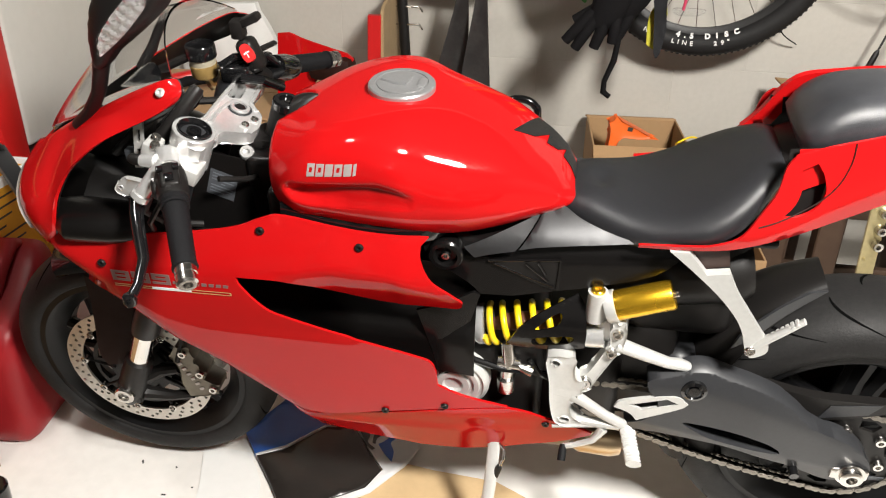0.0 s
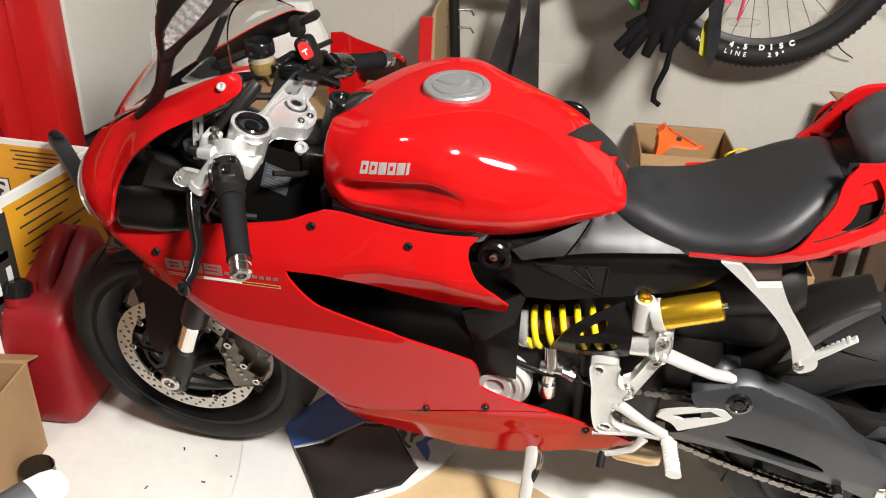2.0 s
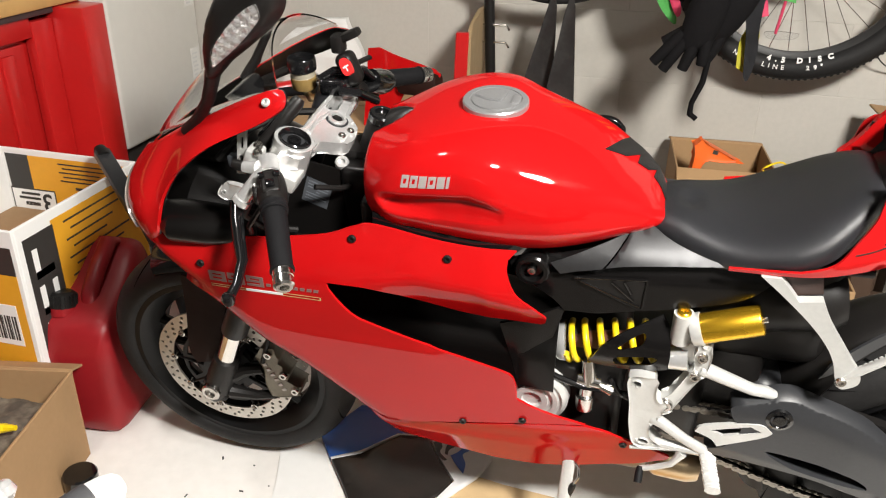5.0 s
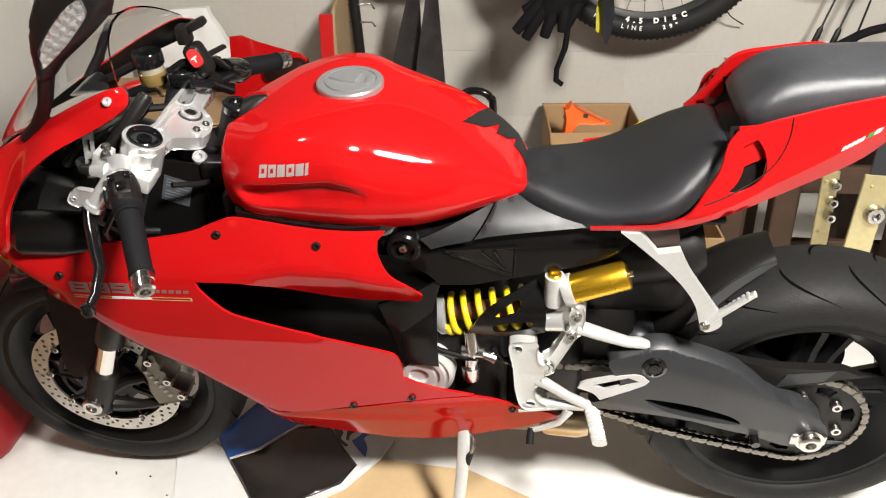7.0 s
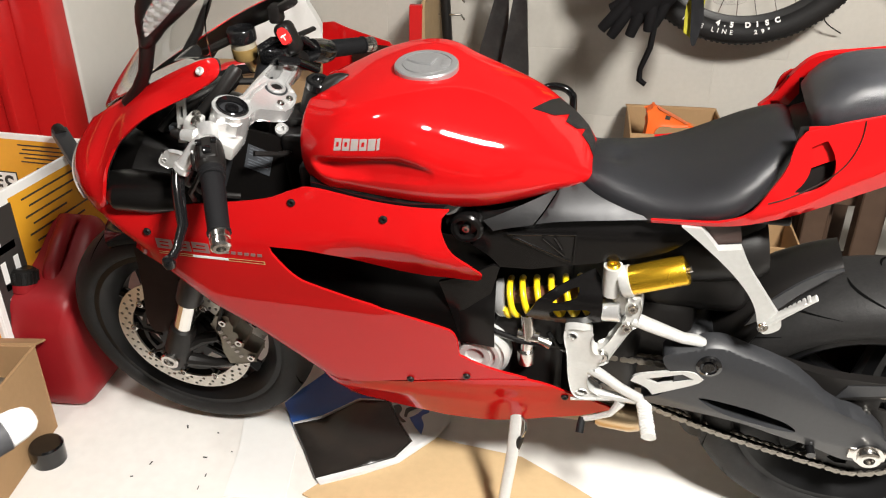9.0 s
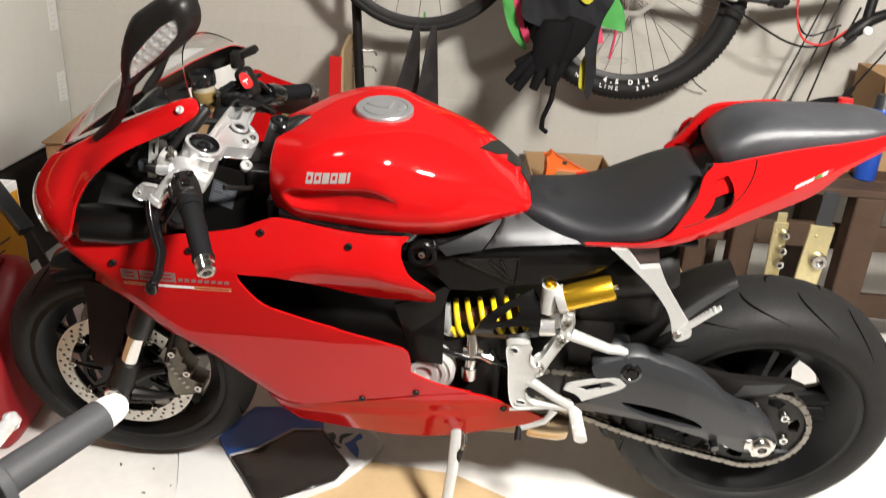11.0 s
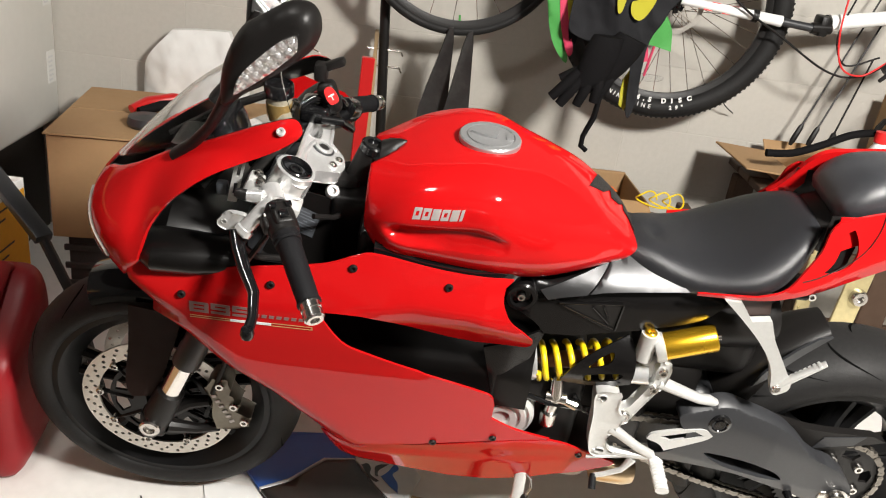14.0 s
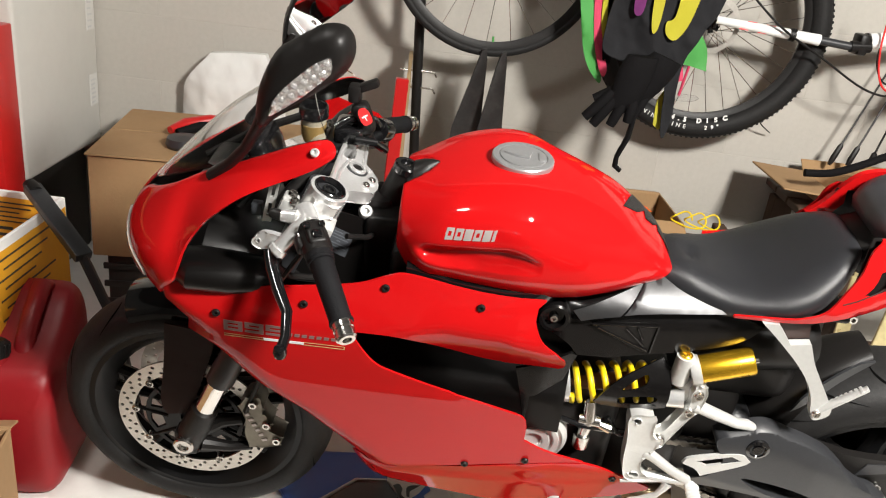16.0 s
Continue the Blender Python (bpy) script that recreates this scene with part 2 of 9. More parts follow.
def side_plate(bm, outline, y0, y1, holes=(), bevel=0.0):
    """A plate that lies in the plane of the motorcycle, from y0 to y1."""
    slab(bm, outline, lambda u, v, w: (u, y0 + w, v), y1 - y0, holes)
    if bevel:
        bmesh.ops.remove_doubles(bm, verts=bm.verts, dist=1e-6)
        es = [e for e in bm.edges if len(e.link_faces) == 2 and e.calc_face_angle(0) > 0.9]
        bmesh.ops.bevel(bm, geom=es, offset=bevel, segments=2, affect="EDGES", profile=0.5)
    return bm


def loft(bm, rings, caps=True, closed=True):
    rows = [[bm.verts.new(p) for p in r] for r in rings]
    n = len(rows[0])
    for a, b in zip(rows, rows[1:]):
        for k in range(n if closed else n - 1):
            j = (k + 1) % n
            bm.faces.new((a[k], a[j], b[j], b[k]))
    if caps and closed:
        bm.faces.new(rows[0])
        bm.faces.new(rows[-1])
    return bm


def line(rows, x, k=1):
    """Straight steps between rows (x, a, b, ...): the k-th value at x."""
    return float(np.interp(x, [r[0] for r in rows], [r[k] for r in rows]))


def soft_line(rows, x, k=1):
    """Smooth steps between rows."""
    xs = [r[0] for r in rows]
    if x <= xs[0]:
        return rows[0][k]
    if x >= xs[-1]:
        return rows[-1][k]
    i = max(j for j in range(len(xs) - 1) if xs[j] <= x)
    t = (x - xs[i]) / (xs[i + 1] - xs[i])
    d = lambda j: (rows[min(j + 1, len(rows) - 1)][k] - rows[max(j - 1, 0)][k]) / max(1e-6, xs[min(j + 1, len(rows) - 1)] - xs[max(j - 1, 0)])
    h = xs[i + 1] - xs[i]
    return (2 * t**3 - 3 * t * t + 1) * rows[i][k] + (t**3 - 2 * t * t + t) * h * d(i) + (-2 * t**3 + 3 * t * t) * rows[i + 1][k] + (t**3 - t * t) * h * d(i + 1)


def bolt(bm, p, axis, r=0.008, h=0.005, m=None):
    """A round-headed screw with a hollow, its head along the axis."""
    q = Vector(axis).to_track_quat("Z", "Y").to_matrix().to_4x4()
    lathe(bm, [(r * 1.25, 0), (r * 1.2, h * 0.6), (r, h), (r * 0.55, h), (r * 0.5, h * 0.4), (0.0001, h * 0.35)], Matrix.Translation(p) @ q, 14)
    return bm

# ---- the red motorcycle: x from the front axle to the rear, y to its right, z up, leaning on its side stand ----
BIKE = pose(-0.8383, 1.4556, 0.0016, 10.17, -0.47, 0.36)
moto = thing("motorcycle", "glossy red sport motorcycle leaning on its side stand in a garage", "motorcycle", BIKE)
WY = 0.010  # the wheels' middle plane


def axle_pose(x, z, y=0.0):
    """Local z points to the left side of the motorcycle."""
    return Matrix.Translation((x, y, z)) @ Matrix(((1, 0, 0, 0), (0, 0, -1, 0), (0, 1, 0, 0), (0, 0, 0, 1)))


def tyre_profile(R, half, r_bead, rim_half):
    """A closed cross section: crown, shoulders, side walls, beads."""
    rows = []
    for k in range(21):
        a = math.pi * (k / 20 - 0.5)
        rows.append((r_bead + 0.30 * (R - r_bead) + 0.70 * (R - r_bead) * math.cos(a) ** 0.85 if abs(math.cos(a)) > 1e-6 else r_bead + 0.30 * (R - r_bead), half * math.sin(a)))
    rows = [(r_bead, -rim_half), (r_bead + 0.12 * (R - r_bead), -half * 0.97)] + rows + [(r_bead + 0.12 * (R - r_bead), half * 0.97), (r_bead, rim_half), (r_bead - 0.002, 0), (r_bead, -rim_half)]
    return rows


def wheel(name, x, z, R, half, spokes, label, stout=0.22, turn=0.3, deep=0.040):
    p = axle_pose(x, z, WY)
    rim_half = half * 0.86
    rb = 0.222
    bm = bmesh.new()
    lathe(bm, [(rb + 0.010, -rim_half), (rb + 0.012, -rim_half + 0.006), (rb - 0.006, -rim_half + 0.014), (rb - 0.028, -rim_half * 0.35), (rb - 0.028, rim_half * 0.35), (rb - 0.006, rim_half - 0.014), (rb + 0.012, rim_half - 0.006), (rb + 0.010, rim_half),
               (rb - 0.006, rim_half), (rb - 0.020, rim_half - 0.012), (rb - deep, rim_half * 0.30), (rb - deep, -rim_half * 0.30), (rb - 0.020, -rim_half + 0.012), (rb - 0.006, -rim_half), (rb + 0.010, -rim_half)], p, 72)
    rim = part(name, bm, RIM_BLACK, moto, label)
    for k in range(spokes):
        a = 2 * math.pi * (k + turn) / spokes
        for s in (-0.16, 0.16):
            bm = bmesh.new()
            c0, c1 = a + s * 1.6, a + s * 0.9
            q0 = p @ Vector((0.045 * math.cos(c0), 0.045 * math.sin(c0), 0.012))
            q1 = p @ Vector(((rb - 0.038) * math.cos(c1), (rb - 0.038) * math.sin(c1), 0.010))
            tube(bm, [q0, q0.lerp(q1, 0.5), q1], [stout * half, 0.8 * stout * half, stout * half], 8)
            part("spoke", bm, RIM_BLACK, rim)
    bm = bmesh.new()
    lathe(bm, tyre_profile(R, half, rb + 0.004, rim_half - 0.002), p, 96)
    tyre = part("tyre", bm, RUBBER, rim, "worn black road tyre", angle=50)
    bm = bmesh.new()
    lathe(bm, [(0.012, -0.05), (0.045, -0.05), (0.048, 0.03), (0.034, 0.05), (0.012, 0.05), (0.012, -0.05)], p, 28)
    part("hub", bm, BLACK, rim)
    return rim, tyre, p


def tread(tyre, p, R, half, r_bead, count, lean):
    """Long curved grooves over the shoulder: raised strips, the grooves' shade put into their colour."""
    for side in (1, -1):
        for k in range(count):
            a0 = 2 * math.pi * k / count + (0 if side > 0 else math.pi / count)
            rows = []
            for j in range(11):
                t = j / 10
                th = 0.16 + 1.05 * t
                r = r_bead + 0.30 * (R - r_bead) + 0.70 * (R - r_bead) * math.cos(th) ** 0.85 + 0.0006
                h = side * half * math.sin(th)
                a = a0 + lean * t * t
                w = 0.0038 * math.sin(math.pi * (0.08 + 0.84 * t)) / R
                rows.append((r, h, a - w, a + w))
            bm = bmesh.new()
            vs = [[bm.verts.new(p @ Vector((r * math.cos(q), r * math.sin(q), h))) for q in (a, b)] for r, h, a, b in rows]
            for u, v in zip(vs, vs[1:]):
                bm.faces.new((u[0], u[1], v[1], v[0]))
            part("tread_groove", bm, GROOVE_SHADE, tyre)


front, front_tyre, FP = wheel("front_wheel", 0.0, 0.307, 0.291, 0.060, 5, "glossy black cast front wheel")
tread(front_tyre, FP, 0.291, 0.060, 0.226, 12, 0.22)
rear, rear_tyre, RP = wheel("rear_wheel", 1.421, 0.321, 0.316, 0.092, 5, "glossy black cast rear wheel", 0.30, 0.08, 0.060)
tread(rear_tyre, RP, 0.316, 0.092, 0.226, 17, -0.30)
# Added dark disc in place of the shade between the rear spokes
bm = bmesh.new()
lathe(bm, [(0.070, 0.0), (0.122, 0.0), (0.122, 0.005), (0.070, 0.005), (0.070, 0.0)], axle_pose(1.421, 0.321, 0.085), 48)
lathe(bm, [(0.0001, 0.0), (0.075, 0.0), (0.075, 0.004), (0.0001, 0.004)], axle_pose(1.421, 0.321, 0.080), 32)
part("rear_brake_disc", bm, RED_DARK, rear, "dark disc added where shade falls inside the rear wheel")


def disc(parent, x, z, y, r0, r1, holes):
    """A drilled brake disc on a spider, with its floating buttons."""
    c = [(r1 * math.cos(a), r1 * math.sin(a)) for a in [2 * math.pi * k / 90 for k in range(90)]]
    hs = []
    waves = []
    for k in range(100):
        a = 2 * math.pi * k / 100
        waves.append((r0 * math.cos(a), r0 * math.sin(a)))
    hs.append(waves)
    for k in range(holes):
        for rr, off in ((r1 - 0.008, 0.0), (r1 - 0.017, 0.35), (r1 - 0.026, 0.7)):
            a = 2 * math.pi * (k + off) / holes
            hs.append([(rr * math.cos(a) + 0.0040 * math.cos(b), rr * math.sin(a) + 0.0040 * math.sin(b)) for b in [2 * math.pi * j / 8 for j in range(8)]])
    bm = bmesh.new()
    slab(bm, c, lambda u, v, w: (x + u, y - w, z + v), 0.0045, hs)
    d = part("brake_disc", bm, DISC, parent, "drilled steel brake disc", angle=30)
    for k in range(9):
        a = 2 * math.pi * (k + 0.35) / 9
        bm = bmesh.new()
        lathe(bm, [(0.0085, -0.004), (0.0085, 0.008), (0.006, 0.009), (0.005, 0.005), (0.0001, 0.005)], axle_pose(x + (r0 - 0.003) * math.cos(a), z + (r0 - 0.003) * math.sin(a), y), 14)
        part("disc_button", bm, STEEL, d)
    plate = [(0.104 * math.cos(2 * math.pi * k / 72), 0.104 * math.sin(2 * math.pi * k / 72)) for k in range(72)]
    wins = [[(0.030 * math.cos(2 * math.pi * k / 24), 0.030 * math.sin(2 * math.pi * k / 24)) for k in range(24)]]
    for k in range(9):
        a = 2 * math.pi * (k + 0.85) / 9
        wins.append([(r * math.cos(a + b), r * math.sin(a + b)) for b, r in ((-0.20, 0.070), (-0.24, 0.094), (0.0, 0.097), (0.24, 0.094), (0.20, 0.070), (0.0, 0.068))])
    bm = bmesh.new()
    slab(bm, plate, lambda u, v, w: (x + u, y + 0.004 - w, z + v), 0.006, wins)
    part("disc_carrier", bm, RIM_BLACK, d, "black windowed disc carrier")
    for k in range(9):
        a = 2 * math.pi * (k + 0.35) / 9
        bm = bmesh.new()
        tube(bm, [(x + 0.056 * math.cos(a + 0.12), y, z + 0.056 * math.sin(a + 0.12)), (x + (r0 - 0.006) * math.cos(a), y, z + (r0 - 0.006) * math.sin(a))], [0.007, 0.005], 8, flat=0.6)
        part("carrier_arm", bm, BLACK, d)
    return d


disc(front, 0.0, 0.310, -0.050, 0.126, 0.160, 27)
disc(front, 0.0, 0.310, 0.072, 0.126, 0.160, 20)

# front axle and fork
bm = bmesh.new()
lathe(bm, [(0.0001, -0.12), (0.012, -0.12), (0.012, 0.118), (0.018, 0.118), (0.021, 0.122), (0.021, 0.132), (0.018, 0.135), (0.012, 0.135), (0.011, 0.128), (0.0001, 0.128)], axle_pose(0.003, 0.310), 24)
part("front_axle", bm, STEEL, moto, "bright steel hollow axle nut")


def fork_at(z, y, out=0.0):
    return Vector((0.008 + (z - 0.310) * 0.425 + out * 0.0, y, z))


for s in (-1, 1):
    y = s * 0.098
    bm = bmesh.new()
    tube(bm, [fork_at(0.262, y), fork_at(0.29, y), fork_at(0.34, y), fork_at(0.392, y), fork_at(0.396, y)], [0.016, 0.029, 0.031, 0.027, 0.022], 20)
    box(bm, (-0.022, y - 0.02, 0.270), (0.026, y + 0.02, 0.330), 0.008)
    part("fork_slider", bm, BLACK, moto, "satin black fork bottom")
    bm = bmesh.new()
    tube(bm, [fork_at(0.37, y), fork_at(0.50, y)], 0.0215, 24)
    part("fork_tube", bm, CHROME, moto, "polished chrome fork tube")
    bm = bmesh.new()
    tube(bm, [fork_at(0.470, y), fork_at(0.474, y), fork_at(0.515, y), fork_at(0.52, y), fork_at(0.94, y)], [0.0225, 0.0275, 0.0275, 0.026, 0.026], 24)
    part("fork_leg", bm, GREY_ARM, moto, "grey fork leg with a dust seal")
    # brake caliper on its bracket
    bm = bmesh.new()
    ol = curve2([(0.110, 0.405, 1), (0.126, 0.430), (0.150, 0.432), (0.160, 0.410), (0.158, 0.392, 1), (0.170, 0.372), (0.178, 0.364, 1), (0.172, 0.346, 1), (0.200, 0.330, 1), (0.194, 0.308, 1), (0.160, 0.296), (0.130, 0.293, 1), (0.121, 0.330), (0.123, 0.370)], 4)
    side_plate(bm, ol, y + 0.003 if s < 0 else y - 0.045, y + 0.045 if s < 0 else y - 0.003, bevel=0.0025)
    cal = part("brake_caliper", bm, CALIPER, moto, "bronze-grey four-piston brake caliper")
    for q in ((0.140, 0.416), (0.186, 0.320), (0.166, 0.362)):
        bm = bmesh.new()
        bolt(bm, (q[0], y + 0.003 if s < 0 else y - 0.003, q[1]), (0, s, 0), 0.008, 0.007)
        part("caliper_bolt", bm, STEEL, cal)
    if s < 0:
        for k in range(6):
            bm = bmesh.new()
            t = (k - 2.5) / 6
            box(bm, (-0.0035, -0.001, -0.0055), (0.0035, 0.0015, 0.0055), 0.0008, 1, Matrix.Translation((0.144 + 0.040 * t, y + 0.0015, 0.352 - 0.080 * t)) @ Matrix.Rotation(radians(62), 4, "Y"))
            part("maker_mark", bm, SILVER_MARK, cal)
    bm = bmesh.new()
    tube(bm, [(0.030, y, 0.330), (0.075, y + 0.012, 0.350), (0.115, y + 0.014, 0.360)], [0.018, 0.013, 0.012], 10)
    tube(bm, [(0.030, y, 0.290), (0.085, y + 0.012, 0.275), (0.130, y + 0.014, 0.285)], [0.016, 0.011, 0.010], 10)
    part("caliper_bracket", bm, BLACK, moto)
    bm = bmesh.new()
    tube(bm, [(0.125, y, 0.395), (0.150, y - s * 0.01, 0.47), (0.165, y - s * 0.02, 0.56), (0.20, y - s * 0.03, 0.70)], 0.0055, 8)
    part("brake_hose", bm, BLACK, moto)

# front mudguard
bm = bmesh.new()
rings = []
for k in range(25):
    a = radians(38 + 76 * k / 24)
    R = 0.315
    w = 0.066
    ring = []
    for j in range(13):
        q = math.pi * j / 12
        ring.append(FP @ Vector(((R - 0.045 * (1 - math.sin(q))) * math.cos(a), (R - 0.045 * (1 - math.sin(q))) * math.sin(a), w * math.cos(q))))
    for j in range(12, -1, -1):
        q = math.pi * j / 12
        ring.append(FP @ Vector(((R - 0.004 - 0.045 * (1 - math.sin(q))) * math.cos(a), (R - 0.004 - 0.045 * (1 - math.sin(q))) * math.sin(a), (w - 0.004) * math.cos(q))))
    rings.append(ring)
loft(bm, rings)
guard = part("front_mudguard", bm, BLACK_GLOSS, moto, "dark front mudguard")
for s in (-1, 1):
    bm = bmesh.new()
    shell(bm, curve2([(-0.030, 0.585, 1), (0.070, 0.570, 1), (0.048, 0.490), (0.010, 0.378), (-0.008, 0.361, 1), (-0.040, 0.355, 1), (-0.051, 0.390), (-0.040, 0.480)], 5), lambda u, v: (u, -0.078 - 0.012 * max(0, 0.52 - v) / 0.15, v), (0, 0.004, 0), 0.03, mirror=s > 0)
    part("mudguard_side", bm, RED_DARK, guard, "dark brown fork guard blade")

# ---- fairing ----
X0 = [(0.55, 0.10), (0.66, 0.02), (0.70, -0.02), (0.74, -0.055), (0.80, -0.085), (0.835, -0.078), (0.866, -0.045), (0.92, 0.010), (1.0, 0.095), (1.08, 0.185)]
LX = [(0.55, 0.14), (0.80, 0.13), (0.87, 0.17), (1.0, 0.22), (1.1, 0.24)]
WZ = [(0.55, 0.178), (0.66, 0.200), (0.74, 0.202), (0.80, 0.202), (0.87, 0.194), (0.95, 0.172), (1.03, 0.156), (1.1, 0.145)]


def eased(rows, reach=0.022):
    """The same table with its bends drawn out over the reach."""
    zs = np.arange(0.50, 1.16, 0.01)
    k = np.exp(-0.5 * (np.arange(-6, 7) * 0.01 / reach) ** 2)
    v = np.array([soft_line(rows, z) for z in np.concatenate([zs[0] + np.arange(-6, 0) * 0.01, zs, zs[-1] + np.arange(1, 7) * 0.01])])
    return list(zip(zs.tolist(), np.convolve(v, k / k.sum(), "valid").tolist()))


X0, LX, WZ = eased(X0), eased(LX), eased(WZ)


def cowl_y(x, z):
    t = min(1.0, max(0.0, (x - soft_line(X0, z)) / soft_line(LX, z)))
    return -soft_line(WZ, z) * math.sqrt(t * (2 - t)) if t < 1 else -soft_line(WZ, z)




def side_y(x, z):
    """The left flank: widest at the intake, rolling in to its front edge and to the belly, hollow along the intake."""
    w = soft_line([(0.18, 0.050), (0.24, 0.105), (0.30, 0.142), (0.36, 0.163), (0.42, 0.174), (0.50, 0.184), (0.58, 0.194), (0.66, 0.202), (0.72, 0.202), (0.76, 0.192), (0.83, 0.166)], z)
    w *= line([(0.0, 0.99), (0.2, 1.0), (0.5, 0.99), (0.62, 0.95), (0.72, 0.86), (0.95, 0.80)], x) if z > 0.60 else line([(0.0, 1.0), (0.5, 1.0), (0.7, 0.97), (0.95, 0.80)], x)
    # hollow below the crease that runs back from the intake's tip
    if x > 0.33 and z > line([(0.33, 0.715), (0.406, 0.712), (0.487, 0.690), (0.575, 0.660), (0.66, 0.655), (0.72, 0.655)], x):
        crease = line([(0.33, 0.708), (0.50, 0.748), (0.60, 0.735), (0.72, 0.690)], x)
        if z < crease:
            w -= 0.030 * min(1.0, (crease - z) / 0.07) * min(1.0, (x - 0.33) / 0.14)
    # leading edge rolled in
    fx = line([(0.30, 0.40), (0.35, 0.350), (0.418, 0.290), (0.492, 0.215), (0.55, 0.140), (0.61, 0.090), (0.672, 0.045), (0.73, 0.02)], z)
    d = (x - fx) * 0.75
    if z < 0.72 and d < 0.07:
        w -= 0.055 * (1 - max(0.0, d) / 0.07) ** 2 * min(1.0, (0.72 - z) / 0.1)
    y = -w
    if x < 0.20:
        c = cowl_y(x, z)
        t = min(1.0, max(0.0, (x - 0.08) / 0.12))
        y = max(c, y) * (1 - t) + y * t if z > 0.66 else y
    return y


ARM_TOP = [(0.0, 0.890, -0.050), (0.05, 0.923, -0.078), (0.10, 0.951, -0.103), (0.15, 0.978, -0.120), (0.20, 1.005, -0.130), (0.25, 1.028, -0.135), (0.30, 1.038, -0.136)]
ARM_RIM = [(0.04, 0.78, -0.204), (0.056, 0.815, -0.203), (0.070, 0.852, -0.200), (0.095, 0.890, -0.193), (0.127, 0.921, -0.186), (0.165, 0.947, -0.177), (0.205, 0.966, -0.168), (0.245, 0.984, -0.162), (0.274, 1.000, -0.158), (0.30, 1.016, -0.152)]
for s in (False, True):
    side = "right" if s else "left"
    # side fairing: lip, rear end round the black panel, intake, front edge
    ol = (curve2([(0.030, 0.795, 1), (0.044, 0.782), (0.070, 0.777), (0.125, 0.776), (0.246, 0.788), (0.345, 0.803), (0.396, 0.821), (0.435, 0.827), (0.559, 0.809), (0.664, 0.803, 1)], 5, False)
          + curve2([(0.652, 0.790, 1), (0.652, 0.765), (0.668, 0.730), (0.700, 0.702), (0.716, 0.684), (0.716, 0.668, 1)], 5, False)[0:]
          + curve2([(0.708, 0.661, 1), (0.650, 0.664), (0.610, 0.664), (0.575, 0.669), (0.530, 0.683), (0.487, 0.697), (0.445, 0.712), (0.406, 0.721), (0.347, 0.722, 1)], 5, False)[0:]
          + curve2([(0.350, 0.708, 1), (0.368, 0.680), (0.390, 0.655), (0.420, 0.640), (0.513, 0.607), (0.637, 0.567), (0.664, 0.553), (0.672, 0.530, 1)], 5, False)[0:]
          + curve2([(0.673, 0.490, 1), (0.729, 0.457), (0.797, 0.430, 1), (0.745, 0.428), (0.690, 0.422), (0.570, 0.396), (0.450, 0.367), (0.360, 0.346, 1)], 5, False)[0:]
          + curve2([(0.345, 0.356), (0.290, 0.418), (0.215, 0.492), (0.140, 0.550), (0.090, 0.610), (0.045, 0.672), (0.020, 0.730, 1)], 5, False)[0:])
    bm = bmesh.new()
    shell(bm, ol, lambda u, v: (u, side_y(u, v), v), (0, 0.005, 0), 0.011, mirror=s)
    flank = part("side_fairing", bm, RED, moto, "glossy red side fairing with a long air intake", angle=60)
    left_flank = left_flank if s else flank
    # nose and upper arm
    arm = (curve2([(-0.041, 0.866, 1), (0.02, 0.905), (0.075, 0.938), (0.123, 0.963), (0.19, 1.000), (0.240, 1.024), (0.276, 1.037), (0.296, 1.030), (0.294, 1.016), (0.274, 1.000), (0.245, 0.984), (0.205, 0.966), (0.165, 0.947), (0.127, 0.921), (0.095, 0.890), (0.070, 0.852), (0.056, 0.815), (0.046, 0.785, 1)], 5, False)
           + curve2([(0.012, 0.735, 1), (0.000, 0.700, 1), (-0.018, 0.700, 1), (-0.053, 0.74), (-0.083, 0.80), (-0.076, 0.836)], 5, False))

    # laid out in a stretched plane so that the net stays even round the nose
    def fwd(x, z):
        x0, L = soft_line(X0, z), soft_line(LX, z)
        t = max(0.0, (x - x0) / L)
        q = 1 - math.sqrt(max(0.0, 1 - min(t, 1.0))) if t < 1 else 1.0 + (t - 1)
        return (x0 * 0 + (math.sqrt(t) if t < 1 else 1 + (t - 1) * 0.5) * 0.26, z)

    def back(u, v):
        x0, L = soft_line(X0, v), soft_line(LX, v)
        q = u / 0.26
        t = q * q if q < 1 else 1 + (q - 1) / 0.5
        x = x0 + t * L
        # the rear arm slopes outwards from the screen's edge to its rim
        top, rim = soft_line(ARM_TOP, x), soft_line(ARM_RIM, x)
        f = min(1.0, max(0.0, (top - v) / max(0.012, top - rim)))
        ya = soft_line(ARM_TOP, x, 2) * (1 - f) + soft_line(ARM_RIM, x, 2) * f - 0.007 * math.sin(math.pi * f)
        w = min(1.0, max(0.0, (x - 0.02) / 0.10))
        w = w * w * (3 - 2 * w)
        return (x, cowl_y(x, v) * (1 - w) + ya * w, v)

    bm = bmesh.new()
    shell(bm, [fwd(*p) for p in arm], back, (0.004, 0.005, 0), 0.010, mirror=s)
    cowl = part("nose_cowl", bm, RED, moto, "glossy red nose cowl", angle=60)
    bm = bmesh.new()
    shell(bm, [fwd(*p) for p in arm], lambda u, v: tuple(Vector(back(u, v)) + Vector((0.005, 0.0065, 0))), (0.001, 0.001, 0), 0.012, mirror=s)
    part("cowl_lining", bm, INNER, cowl, "black inner lining of the cowl", angle=60)
    # headlamp set into the nose
    bm = bmesh.new()
    lampo = curve2([(-0.070, 0.828), (-0.050, 0.815), (-0.015, 0.792), (-0.005, 0.775, 1), (-0.020, 0.772), (-0.050, 0.786), (-0.076, 0.806)], 5)
